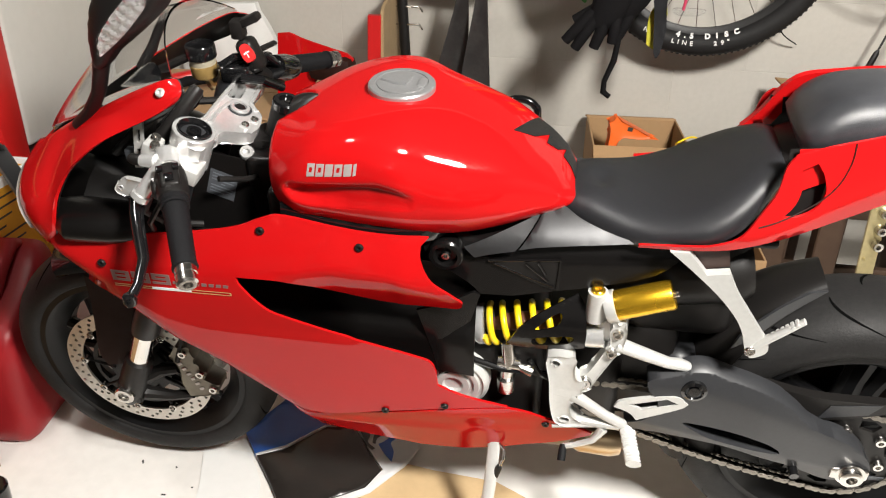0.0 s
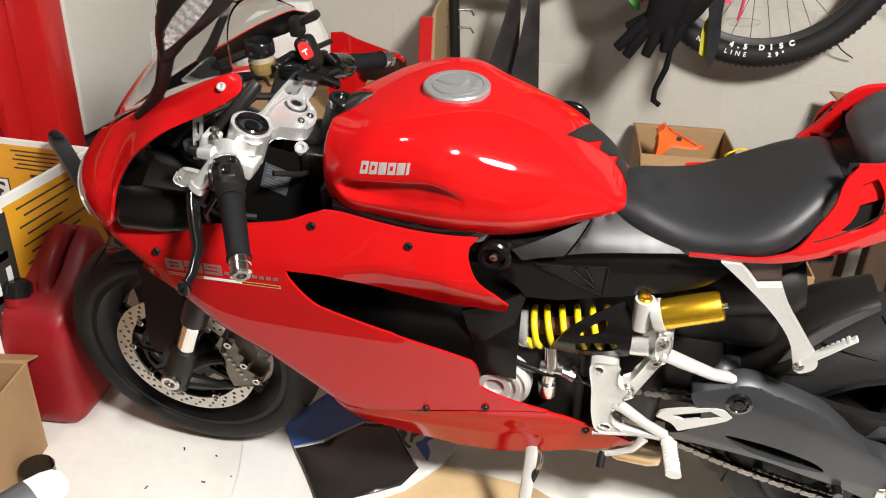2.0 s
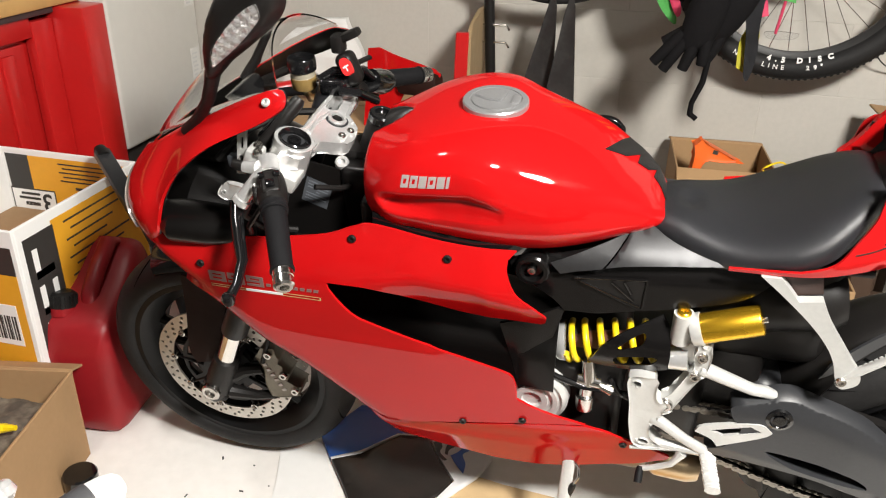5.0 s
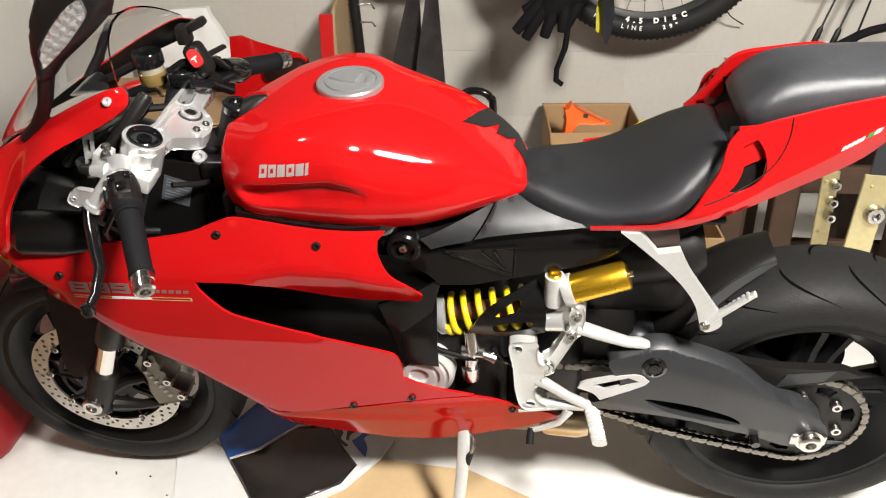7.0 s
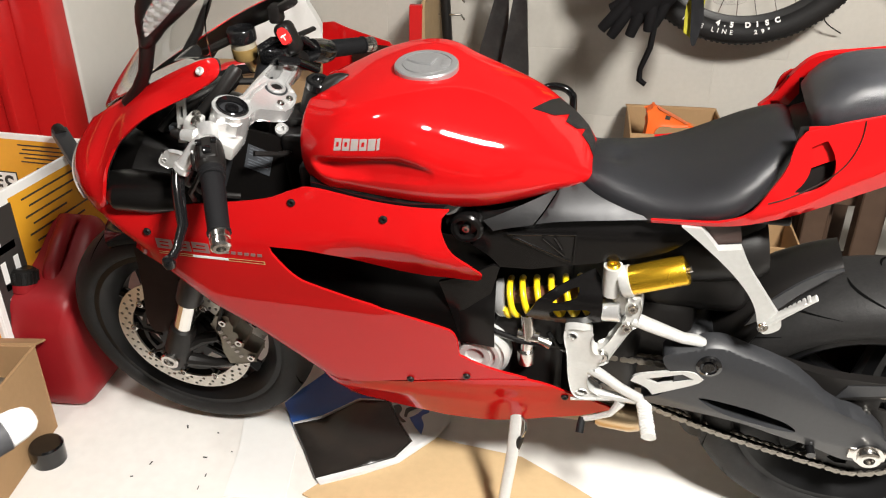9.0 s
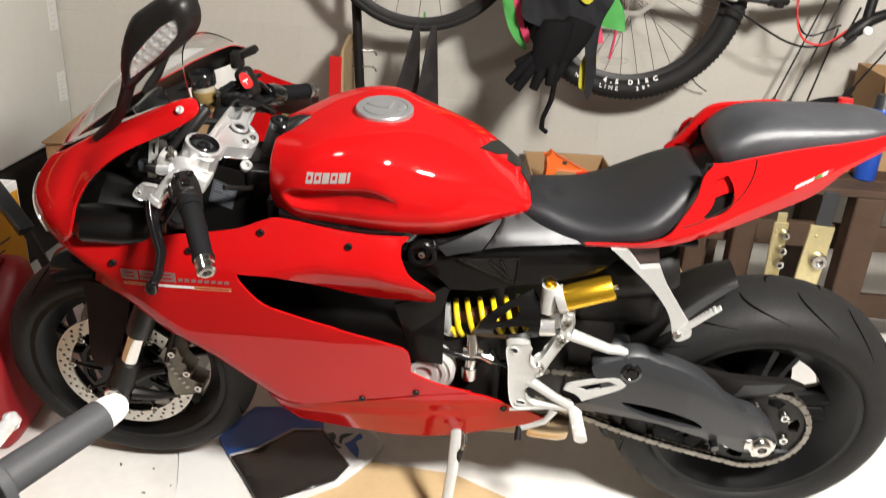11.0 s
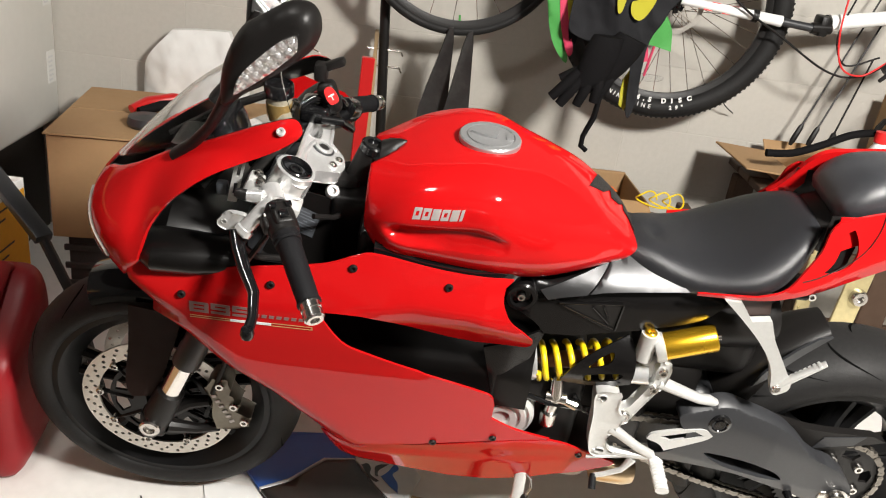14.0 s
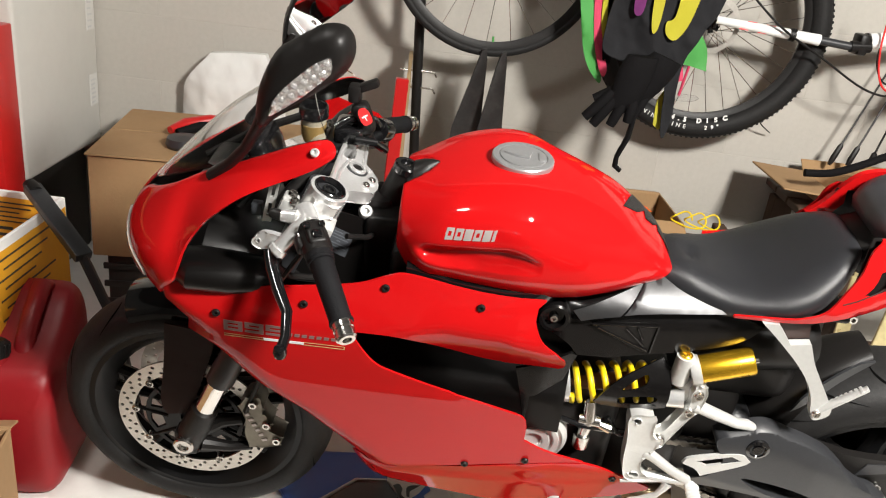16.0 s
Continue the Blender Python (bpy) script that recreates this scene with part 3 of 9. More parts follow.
    shell(bm, [fwd(*p) for p in lampo], lambda u, v: tuple(Vector(back(u, v)) + Vector((-0.003, -0.003, 0))), (0.004, 0.002, 0), 0.008, mirror=s)
    part("headlamp", bm, node_mat("headlamp_lens", (0.45, 0.40, 0.36), 0.08, coat=1.0, grain=0.4, scale=90), moto, "slim clear headlamp", angle=60)
    # black bodywork inside the intake
    bm = bmesh.new()
    shell(bm, curve2([(0.240, 0.740, 1), (0.735, 0.715, 1), (0.735, 0.500, 1), (0.60, 0.50, 1), (0.30, 0.56, 1)], 4),
          lambda u, v: (u, -0.105 - 0.055 * max(0, (0.40 - u) / 0.16) - 0.040 * min(1, max(0, (0.640 - v) / 0.06)) * min(1, max(0, (u - 0.40) / 0.12)) - 0.012 * max(0, (u - 0.62) / 0.12), v), (0, 0.004, 0), 0.014, mirror=s)
    part("intake_duct", bm, INNER, moto, "black air intake duct")
    # belly fairing
    bl = (curve2([(0.360, 0.342, 1), (0.450, 0.362), (0.570, 0.389), (0.690, 0.418), (0.745, 0.424), (0.799, 0.426, 1), (0.841, 0.410), (0.905, 0.368), (0.957, 0.328, 1)], 5, False)
          + curve2([(0.953, 0.316, 1), (0.897, 0.286), (0.830, 0.268), (0.760, 0.246), (0.690, 0.238), (0.600, 0.238), (0.500, 0.240), (0.400, 0.250), (0.365, 0.280), (0.345, 0.325, 1)], 5, False))
    bm = bmesh.new()

    def belly_y(u, v):
        y = side_y(u, max(v, 0.36))
        ridge = line([(0.34, 0.330), (0.45, 0.335), (0.60, 0.340), (0.80, 0.345), (0.96, 0.37)], u)
        return y + 0.16 * max(0.0, 0.40 - v) + line([(0.42, 0.50), (0.62, 0.24), (0.95, 0.18)], u) * max(0.0, ridge - v)

    shell(bm, bl, lambda u, v: (u, belly_y(u, v), v), (0, 0.005, 0), 0.012, mirror=s)
    belly = part("belly_fairing", bm, RED, moto, "glossy red belly fairing", angle=60)
    # screws
    sg = 1 if s else -1
    for q in ((0.395, 0.803), (0.556, 0.787), (0.262, 0.762), (0.116, 0.729)):
        bm = bmesh.new()
        bolt(bm, (q[0], sg * (abs(side_y(*q)) + 0.001), q[1]), (0, sg, 0.12), 0.0058, 0.004)
        part("fairing_screw", bm, BLACK, flank)
    for q in ((0.571, 0.402), (0.684, 0.432), (0.868, 0.374)):
        bm = bmesh.new()
        bolt(bm, (q[0], sg * (abs(belly_y(*q)) + 0.001), q[1]), (0, sg, -0.1), 0.0058, 0.004)
        part("fairing_screw", bm, BLACK, belly)

# long marks on the left flank: plain blocks for the figures, a three-coloured stripe
for k in range(3):
    u0 = 0.128 + 0.036 * k
    gl = [(u0, 0.696), (u0 + 0.032, 0.696 - 0.001), (u0 + 0.032, 0.716), (u0, 0.717)]
    hs = [[(u0 + 0.007, 0.7085), (u0 + 0.025, 0.7080), (u0 + 0.025, 0.7115), (u0 + 0.007, 0.712)], [(u0 + (0.007 if k == 0 else -0.001), 0.7005), (u0 + 0.025, 0.7000), (u0 + 0.025, 0.7040), (u0 + (0.007 if k == 0 else -0.001), 0.7045)]]
    bm = bmesh.new()
    shell(bm, gl, lambda u, v: (u, side_y(u, v) - 0.0012, v), (0, 0.0008, 0), 0.012, hs)
    part("number_mark", bm, FAINT_MARK, left_flank, "silver figure mark")
for k in range(8):
    u0 = 0.236 + 0.0125 * k
    bm = bmesh.new()
    shell(bm, [(u0, 0.6985), (u0 + 0.0085, 0.6985), (u0 + 0.0095, 0.7045), (u0 + 0.001, 0.7045)], lambda u, v: (u, side_y(u, v) - 0.0012, v), (0, 0.0008, 0), 0.01)
    part("letter_mark", bm, FAINT_MARK, left_flank)
for u0, u1, v0, v1, m in ((0.128, 0.196, 0.6872, 0.6882, PALE_GOLD), (0.128, 0.196, 0.683, 0.684, PALE_GOLD), (0.196, 0.265, 0.683, 0.6882, WHITE_MARK), (0.265, 0.335, 0.6876, 0.6886, PALE_GOLD), (0.265, 0.335, 0.682, 0.683, PALE_GOLD), (0.333, 0.335, 0.682, 0.6886, PALE_GOLD)):
    bm = bmesh.new()
    shell(bm, [(u0 + (u1 - u0) * k / 8, v0) for k in range(9)] + [(u1 - (u1 - u0) * k / 8, v1) for k in range(9)], lambda u, v: (u, side_y(u, v) - 0.0012, v), (0, 0.0008, 0), 0.02)
    part("stripe_mark", bm, m, left_flank, "thin coloured stripe")

# windscreen
bm = bmesh.new()
C = [(0, -0.043, 0.868), (0.25, 0.028, 0.948), (0.5, 0.103, 1.022), (0.75, 0.178, 1.072), (1, 0.243, 1.097)]
Ed = [(0, -0.040, 0.866), (0.15, 0.050, 0.926), (0.4, 0.150, 0.982), (0.7, 0.235, 1.025), (1, 0.284, 1.042)]
Hw = [(0, 0.006), (0.08, 0.052), (0.2, 0.088), (0.4, 0.117), (0.7, 0.131), (1, 0.134)]
rows = []
for off in (0.0, 0.003):
    for i in range(21):
        t = i / 20
        r = []
        for j in range(25):
            u = -1 + 2 * j / 24
            c, e = (soft_line(C, t, 1), soft_line(C, t, 2)), (soft_line(Ed, t, 1), soft_line(Ed, t, 2))
            q = abs(u) ** 2.1
            r.append(bm.verts.new((c[0] + (e[0] - c[0]) * q + off * 0.6, soft_line(Hw, t) * u * (1 - off), c[1] + (e[1] - c[1]) * q - off)))
        rows.append(r)
for k in (0, 21):
    for a, b in zip(rows[k:k + 20], rows[k + 1:k + 21]):
        for j in range(24):
            bm.faces.new((a[j], a[j + 1], b[j + 1], b[j]))
for i in range(20):
    for j in (0, 24):
        bm.faces.new((rows[i][j], rows[i + 1][j], rows[i + 22][j], rows[i + 21][j]))
for j in range(24):
    bm.faces.new((rows[20][j], rows[20][j + 1], rows[41][j + 1], rows[41][j]))
screen = part("windscreen", bm, GLASS, moto, "clear curved plastic windscreen", angle=70)
screen.visible_shadow = False
for y in (-0.143, 0.143):
    bm = bmesh.new()
    bolt(bm, (0.270, y * 1.055, 1.023), (-0.15, y * 4.5, 0.75), 0.006, 0.004)
    part("screen_screw", bm, ALU_WHITE, moto)

# black bulkhead, air tube and instrument carrier inside the nose
bm = bmesh.new()
rings = []
for x, w, z0, z1 in ((0.02, 0.12, 0.74, 0.84), (0.08, 0.165, 0.70, 0.86), (0.16, 0.145, 0.68, 0.84), (0.26, 0.095, 0.66, 0.79), (0.36, 0.065, 0.66, 0.78)):
    rings.append([(x, w * math.cos(a), (z0 + z1) / 2 + (z1 - z0) / 2 * math.sin(a)) for a in [2 * math.pi * k / 24 for k in range(24)]])
loft(bm, rings)
part("inner_cowl", bm, INNER, moto, "black plastic inner cowl")
for s in (-1, 1):
    bm = bmesh.new()
    tube(bm, [(0.030, s * 0.150, 0.795), (0.075, s * 0.166, 0.792), (0.130, s * 0.160, 0.786), (0.21, s * 0.140, 0.775)], [0.026, 0.046, 0.044, 0.035], 24, flat=0.75)
    part("air_tube", bm, INNER, moto, "ribbed black air duct")
    bm = bmesh.new()
    side_plate(bm, [(0.035, 0.806), (0.12, 0.815), (0.19, 0.806), (0.24, 0.775), (0.43, 0.775), (0.43, 0.700), (0.25, 0.690), (0.10, 0.735), (0.04, 0.770)], s * 0.145 - 0.002, s * 0.145 + 0.002)
    part("inner_panel", bm, INNER, moto)
bm = bmesh.new()
box(bm, (0.13, -0.052, 0.928), (0.165, 0.052, 0.978), 0.012, 3, Matrix.Translation((0.15, 0, 0.965)) @ Matrix.Rotation(radians(-28), 4, "Y") @ Matrix.Translation((-0.15, 0, -0.965)))
part("instrument_panel", bm, BLACK_GLOSS, moto, "glossy black instrument panel")
bm = bmesh.new()
box(bm, (0.05, -0.075, 0.85), (0.13, 0.075, 0.915), 0.02, 3)
tube(bm, [(0.03, -0.06, 0.885), (0.12, -0.085, 0.935), (0.21, -0.09, 0.975)], 0.008, 8)
tube(bm, [(0.03, 0.06, 0.885), (0.12, 0.085, 0.935), (0.21, 0.09, 0.975)], 0.008, 8)
part("instrument_carrier", bm, BLACK, moto)
bm = bmesh.new()
box(bm, (0.156, -0.112, 0.874), (0.174, -0.096, 0.896), 0.003)
part("connector_plug", bm, STICKER, moto, "grey electrical plug")

# ---- tank ----
TANK = [  # x, top, bottom, half width, height of the widest line, squareness of the section
    (0.400, 0.9344, 0.8400, 0.1120, 0.868, 2.5), (0.410, 0.9397, 0.8185, 0.1352, 0.868, 2.1), (0.450, 0.9523, 0.8143, 0.1636, 0.866, 2.6), (0.500, 0.9660, 0.8133, 0.1704, 0.862, 4.0), (0.560, 0.9770, 0.8084, 0.1733, 0.860, 5.0),
    (0.610, 0.9788, 0.8057, 0.1740, 0.860, 4.5), (0.660, 0.9714, 0.7990, 0.1655, 0.858, 3.1), (0.720, 0.9542, 0.8004, 0.1537, 0.852, 2.6), (0.780, 0.9272, 0.8070, 0.1320, 0.846, 2.8), (0.830, 0.8896, 0.8130, 0.1060, 0.840, 3.3),
    (0.866, 0.8587, 0.8150, 0.0825, 0.832, 3.6), (0.892, 0.8250, 0.8158, 0.0467, 0.823, 3.8)]


def NE(x):
    """How square the cross section is: round at the front, square over the shoulders."""
    return soft_line(TANK, x, 5)


def tank_row(x):
    return [soft_line(TANK, x, k) for k in (1, 2, 3, 4)]


def tank_recess(x, z):
    if not 0.436 < x < 0.652:
        return 0.0
    zc = line([(0.436, 0.886), (0.455, 0.892), (0.48, 0.894), (0.59, 0.905), (0.615, 0.899), (0.652, 0.876)], x)
    zl = line([(0.436, 0.872), (0.455, 0.859), (0.49, 0.856), (0.60, 0.864), (0.652, 0.875)], x)
    if not zl < z < zc:
        return 0.0
    t = (zc - z) / max(1e-4, zc - zl)
    return 0.026 * min(1.0, t / 0.70, (1 - t) / 0.30) * min(1.0, (x - 0.436) / 0.03, (0.652 - x) / 0.07)


def tank_side(x, z):
    """Half width of the tank at a height, without the recess."""
    zt, zb, w, zw = tank_row(x)
    if z > zw:
        return w * max(0.0, 1 - ((z - zw) / (zt - zw)) ** NE(x)) ** (1 / NE(x))
    return w * (1 - 0.14 * ((zw - z) / max(1e-4, zw - zb)) ** 2)


bm = bmesh.new()
rings = []
NX = 110
for i in range(NX + 1):
    t = i / NX
    x = 0.402 + (0.892 - 0.402) * t
    zt, zb, w, zw = tank_row(x)
    half = []
    for k in range(12):
        z = zb + (zw - zb) * k / 12
        half.append((w * (1 - 0.14 * ((zw - z) / max(1e-4, zw - zb)) ** 2), z))
    for k in range(61):
        a = math.pi / 2 * k / 60
        half.append((w * max(0.0, math.cos(a)) ** (2 / NE(x)), zw + (zt - zw) * math.sin(a) ** (2 / NE(x))))
    # recess in the flank, notch for the lock at the front
    notch = line([(0.400, 0.050), (0.425, 0.038), (0.442, 0.022), (0.454, 0.0)], x)
    half = [(y - tank_recess(x, z), z - (0.030 * min(1.0, (notch - y) / 0.008) if z > zw and y < notch else 0.0)) for y, z in half]
    left = [(x, -y, z) for y, z in half]
    right = [(x, y, z) for y, z in reversed(half[:-1])]
    rings.append(left + right)
loft(bm, rings)
tank = part("fuel_tank", bm, RED, moto, "glossy red fuel tank with a recessed flank", angle=85)

# fuel cap
bm = bmesh.new()
capm = Matrix.Translation((0.599, 0, 0.9815)) @ Matrix.Rotation(radians(1), 4, "Y")
lathe(bm, [(0.054, -0.006), (0.054, 0.002), (0.052, 0.0045), (0.043, 0.0050), (0.0425, 0.0030), (0.040, 0.0030), (0.0395, 0.0055), (0.0001, 0.0060)], capm, 64)
CAP_GREY = node_mat("grey_cap_paint", (0.42, 0.42, 0.425), 0.30, metal=0.6, grain=0.15, scale=200)
cap = part("fuel_cap", bm, CAP_GREY, tank, "grey metal fuel filler cap")
bm = bmesh.new()
slab(bm, [(-0.034, 0.0), (-0.012, 0.010), (0.016, 0.014), (0.010, -0.013), (-0.012, -0.011)], lambda u, v, w: tuple(capm @ Vector((u, v, 0.0062 + w))), 0.004)
part("cap_flap", bm, CAP_GREY, cap)
bm = bmesh.new()
box(bm, (0.026, -0.014, 0.004), (0.040, 0.014, 0.008), 0.002, 2, capm)
part("cap_hinge", bm, CAP_GREY, cap)
# slanting silver letter blocks on both flanks
for s in (-1, 1):
    for k in range(6):
        u0 = 0.4815 + 0.0148 * k
        wd = 0.0125 if k < 5 else 0.005
        ol = [(u0, 0.9060 + 0.0018 * k), (u0 + wd, 0.9080 + 0.0018 * k), (u0 + wd + 0.003, 0.9270 + 0.0018 * k), (u0 + 0.003, 0.9250 + 0.0018 * k)]
        hs = [[(u0 + 0.0042, 0.9125 + 0.0018 * k), (u0 + wd - 0.0032, 0.9135 + 0.0018 * k), (u0 + wd - 0.0015, 0.9215 + 0.0018 * k), (u0 + 0.006, 0.9205 + 0.0018 * k)]] if k in (0, 1, 3) else []
        bm = bmesh.new()
        shell(bm, ol, lambda u, v: (u, -tank_side(u, v) - 0.0010, v), (0, 0.0008, 0), 0.008, hs, mirror=s > 0)
        part("letter_mark", bm, SILVER_MARK, tank, "silver lettering block")

# torn carbon pad over the tank's rear
pad = [(0.780, -0.028), (0.814, -0.001), (0.836, 0.041), (0.833, 0.008), (0.851, 0.013), (0.865, 0.038), (0.861, 0.008), (0.874, 0.002), (0.884, -0.016), (0.888, 0.020), (0.880, 0.045), (0.868, 0.064), (0.850, 0.072), (0.836, 0.078), (0.815, 0.074), (0.799, 0.025)]


def tank_top(x, y):
    zt, zb, w, zw = tank_row(x)
    return zw + (zt - zw) * max(0.0, 1 - min(1.0, abs(y) / w) ** NE(x)) ** (1 / NE(x))


bm = bmesh.new()
shell(bm, pad, lambda u, v: (u + 0.0008, v, tank_top(u, v) + 0.0018), (0, 0, -0.001), 0.008)
part("tank_pad", bm, CARBON, tank, "torn black carbon tank pad", angle=70)

# black trim under the tank, key lock and its shroud
bm = bmesh.new()
rings = []
for x, w, z0, z1 in ((0.425, 0.150, 0.800, 0.842), (0.50, 0.158, 0.790, 0.826), (0.60, 0.156, 0.786, 0.820), (0.66, 0.146, 0.784, 0.816), (0.69, 0.120, 0.785, 0.813), (0.73, 0.07, 0.785, 0.810)):
    rings.append([(x, -w, z0), (x, -w * 1.03, (z0 + z1) / 2), (x, -w, z1), (x, w, z1), (x, w * 1.03, (z0 + z1) / 2), (x, w, z0)])
loft(bm, rings)
part("tank_trim", bm, BLACK_GLOSS, moto, "glossy black trim under the tank")
bm = bmesh.new()
tube(bm, [(0.372, 0, 0.850), (0.381, 0, 0.880), (0.396, 0, 0.926), (0.400, 0, 0.934)], [0.030, 0.024, 0.0215, 0.0215], 24)
box(bm, (0.335, -0.035, 0.84), (0.385, 0.035, 0.885), 0.012, 2)
rings = []
for x, w, h in ((0.404, 0.022, 0.930), (0.415, 0.030, 0.949), (0.430, 0.028, 0.9555), (0.446, 0.018, 0.9585), (0.458, 0.004, 0.958)):
    rings.append([(x, w * math.cos(a), 0.925 + (h - 0.925) * max(-0.6, math.sin(a)) ** 1) for a in [2 * math.pi * k / 20 for k in range(20)]])
loft(bm, rings)
shroud = part("lock_shroud", bm, BLACK, moto, "black ignition lock shroud")
bm = bmesh.new()
lathe(bm, [(0.020, -0.010), (0.0235, -0.008), (0.0235, 0.004), (0.021, 0.007), (0.014, 0.007), (0.013, 0.002), (0.0001, 0.002)], Matrix.Translation((0.402, 0, 0.938)) @ Matrix.Rotation(radians(16), 4, "Y"), 28)
part("ignition_lock", bm, BLACK_GLOSS, shroud)
bm = bmesh.new()
box(bm, (0.395, -0.002, 0.938), (0.409, 0.002, 0.942), 0.001)
part("key_slot", bm, STEEL, shroud)
# front wall of the tank and the air box with its label
bm = bmesh.new()
box(bm, (0.338, -0.072, 0.70), (0.425, 0.072, 0.870), 0.015, 3)
box(bm, (0.395, -0.135, 0.70), (0.440, 0.135, 0.850), 0.012, 3)
part("air_box", bm, INNER, moto, "black air box with a grey label")
LT, LR, LB = Vector((0.283, -0.078, 0.851)), Vector((0.324, -0.070, 0.829)), Vector((0.270, -0.086, 0.808))
LN = (LR - LT).cross(LB - LT).normalized()
LN = LN if LN.y < 0 else -LN
on_box = lambda u, v, w: tuple(LT + (LR - LT) * u + (LB - LT) * v + LN * w)
bm = bmesh.new()
slab(bm, curve2([(-0.8, -0.45, 1), (1.7, -0.9, 1), (2.6, 0.2, 1), (2.6, 2.6, 1), (-0.8, 2.6, 1)], 2), lambda u, v, w: on_box(u, v, w - 0.006), 0.005)
side = part("air_box_panel", bm, INNER, moto, "glossy black side of the air box")
bm = bmesh.new()
slab(bm, [(0, 0), (1, 0), (1, 1), (0, 1)], lambda u, v, w: on_box(u, v, w - 0.0006), 0.001)
plate = part("label_plate", bm, STICKER, side, "grey printed label")
for k in range(7):
    bm = bmesh.new()
    slab(bm, [(0.10 if k != 3 else 0.45, 0.10 + 0.12 * k), (0.90 if k % 3 else 0.6, 0.10 + 0.12 * k), (0.90 if k % 3 else 0.6, 0.145 + 0.12 * k), (0.10 if k != 3 else 0.45, 0.145 + 0.12 * k)], lambda u, v, w: on_box(u, v, w + 0.0005), 0.0004)
    part("label_print", bm, FAINT_PRINT, plate)
bm = bmesh.new()
bolt(bm, (0.340, -0.052, 0.868), (0.2, -0.6, 0.7), 0.0105, 0.010)
part("panel_nut", bm, ALU, side, "bright flanged nut")

# ---- bars and controls ----
def head_pose(x, y, z):
    return Matrix.Translation((x, y, z)) @ Matrix.Rotation(radians(23), 4, "Y")


bm = bmesh.new()
HP = head_pose(0.286, 0, 0.905)
slab(bm, curve2([(-0.030, -0.085), (-0.018, -0.060), (-0.018, 0.045), (-0.016, 0.085), (-0.034, 0.104), (-0.030, 0.128), (-0.012, 0.143), (0.012, 0.140), (0.024, 0.125), (0.030, 0.068), (0.034, 0.035), (0.050, 0.022), (0.060, 0.008), (0.066, -0.018), (0.062, -0.040), (0.048, -0.054), (0.022, -0.072), (0.018, -0.090), (0.012, -0.138), (-0.030, -0.138)], 4),
     lambda u, v, w: tuple(HP @ Vector((u, v, w))), 0.022, [curve2([(-0.010, 0.030), (-0.011, 0.072), (0.006, 0.078), (0.011, 0.048), (0.008, 0.032)], 3)])
bmesh.ops.remove_doubles(bm, verts=bm.verts, dist=1e-6)
es = [e for e in bm.edges if len(e.link_faces) == 2 and e.calc_face_angle(0) > 0.9]
bmesh.ops.bevel(bm, geom=es, offset=0.0018, segments=2, affect="EDGES", profile=0.5)
yoke = part("top_yoke", bm, ALU, moto, "bright cast aluminium top yoke")
bm = bmesh.new()
lathe(bm, [(0.017, 0.0), (0.017, 0.026), (0.0155, 0.028), (0.011, 0.028), (0.010, 0.023), (0.0001, 0.023)], HP @ Matrix.Translation((0.0205, 0.009, 0)), 28)
part("steering_nut", bm, ALU, yoke)
lathe(bm := bmesh.new(), [(0.0001, 0.0), (0.0095, 0.0), (0.0095, 0.003), (0.0001, 0.003)], HP @ Matrix.Translation((0.0205, 0.009, 0.0232)), 6)
part("nut_socket", bm, BLACK, yoke)
for rib in ([(-0.014, 0.088), (-0.0155, 0.045), (-0.0155, -0.055), (-0.024, -0.078)], [(0.026, 0.095), (0.028, 0.066), (0.031, 0.034), (0.046, 0.020)], [(0.004, 0.024), (-0.002, 0.0), (-0.006, -0.030), (-0.004, -0.062)]):
    bm = bmesh.new()
    tube(bm, [HP @ Vector((u, v, 0.0222)) for u, v in rib], 0.0042, 10, flat=0.8)
    part("yoke_rib", bm, ALU, yoke)
bm = bmesh.new()
lathe(bm, [(0.0165, 0.0215), (0.0205, 0.0215), (0.0205, 0.0235), (0.0165, 0.0235)], HP @ Matrix.Translation((0.0205, 0.009, 0)), 28)
part("nut_washer", bm, GREY_ARM, yoke, "dark washer under the steering nut")
for v, u in ((-0.030, 0.0445), (-0.006, 0.052)):
    bm = bmesh.new()
    box(bm, (u - 0.009, v - 0.010, -0.012), (u + 0.009, v + 0.010, 0.024), 0.004, 2, HP)
    lug = part("clamp_lug", bm, ALU, yoke)
    bm = bmesh.new()
    bolt(bm, tuple(HP @ Vector((u, v, 0.024))), tuple(HP.to_3x3() @ Vector((0, 0, 1))), 0.0055, 0.003)
    part("pinch_bolt", bm, STEEL, lug)
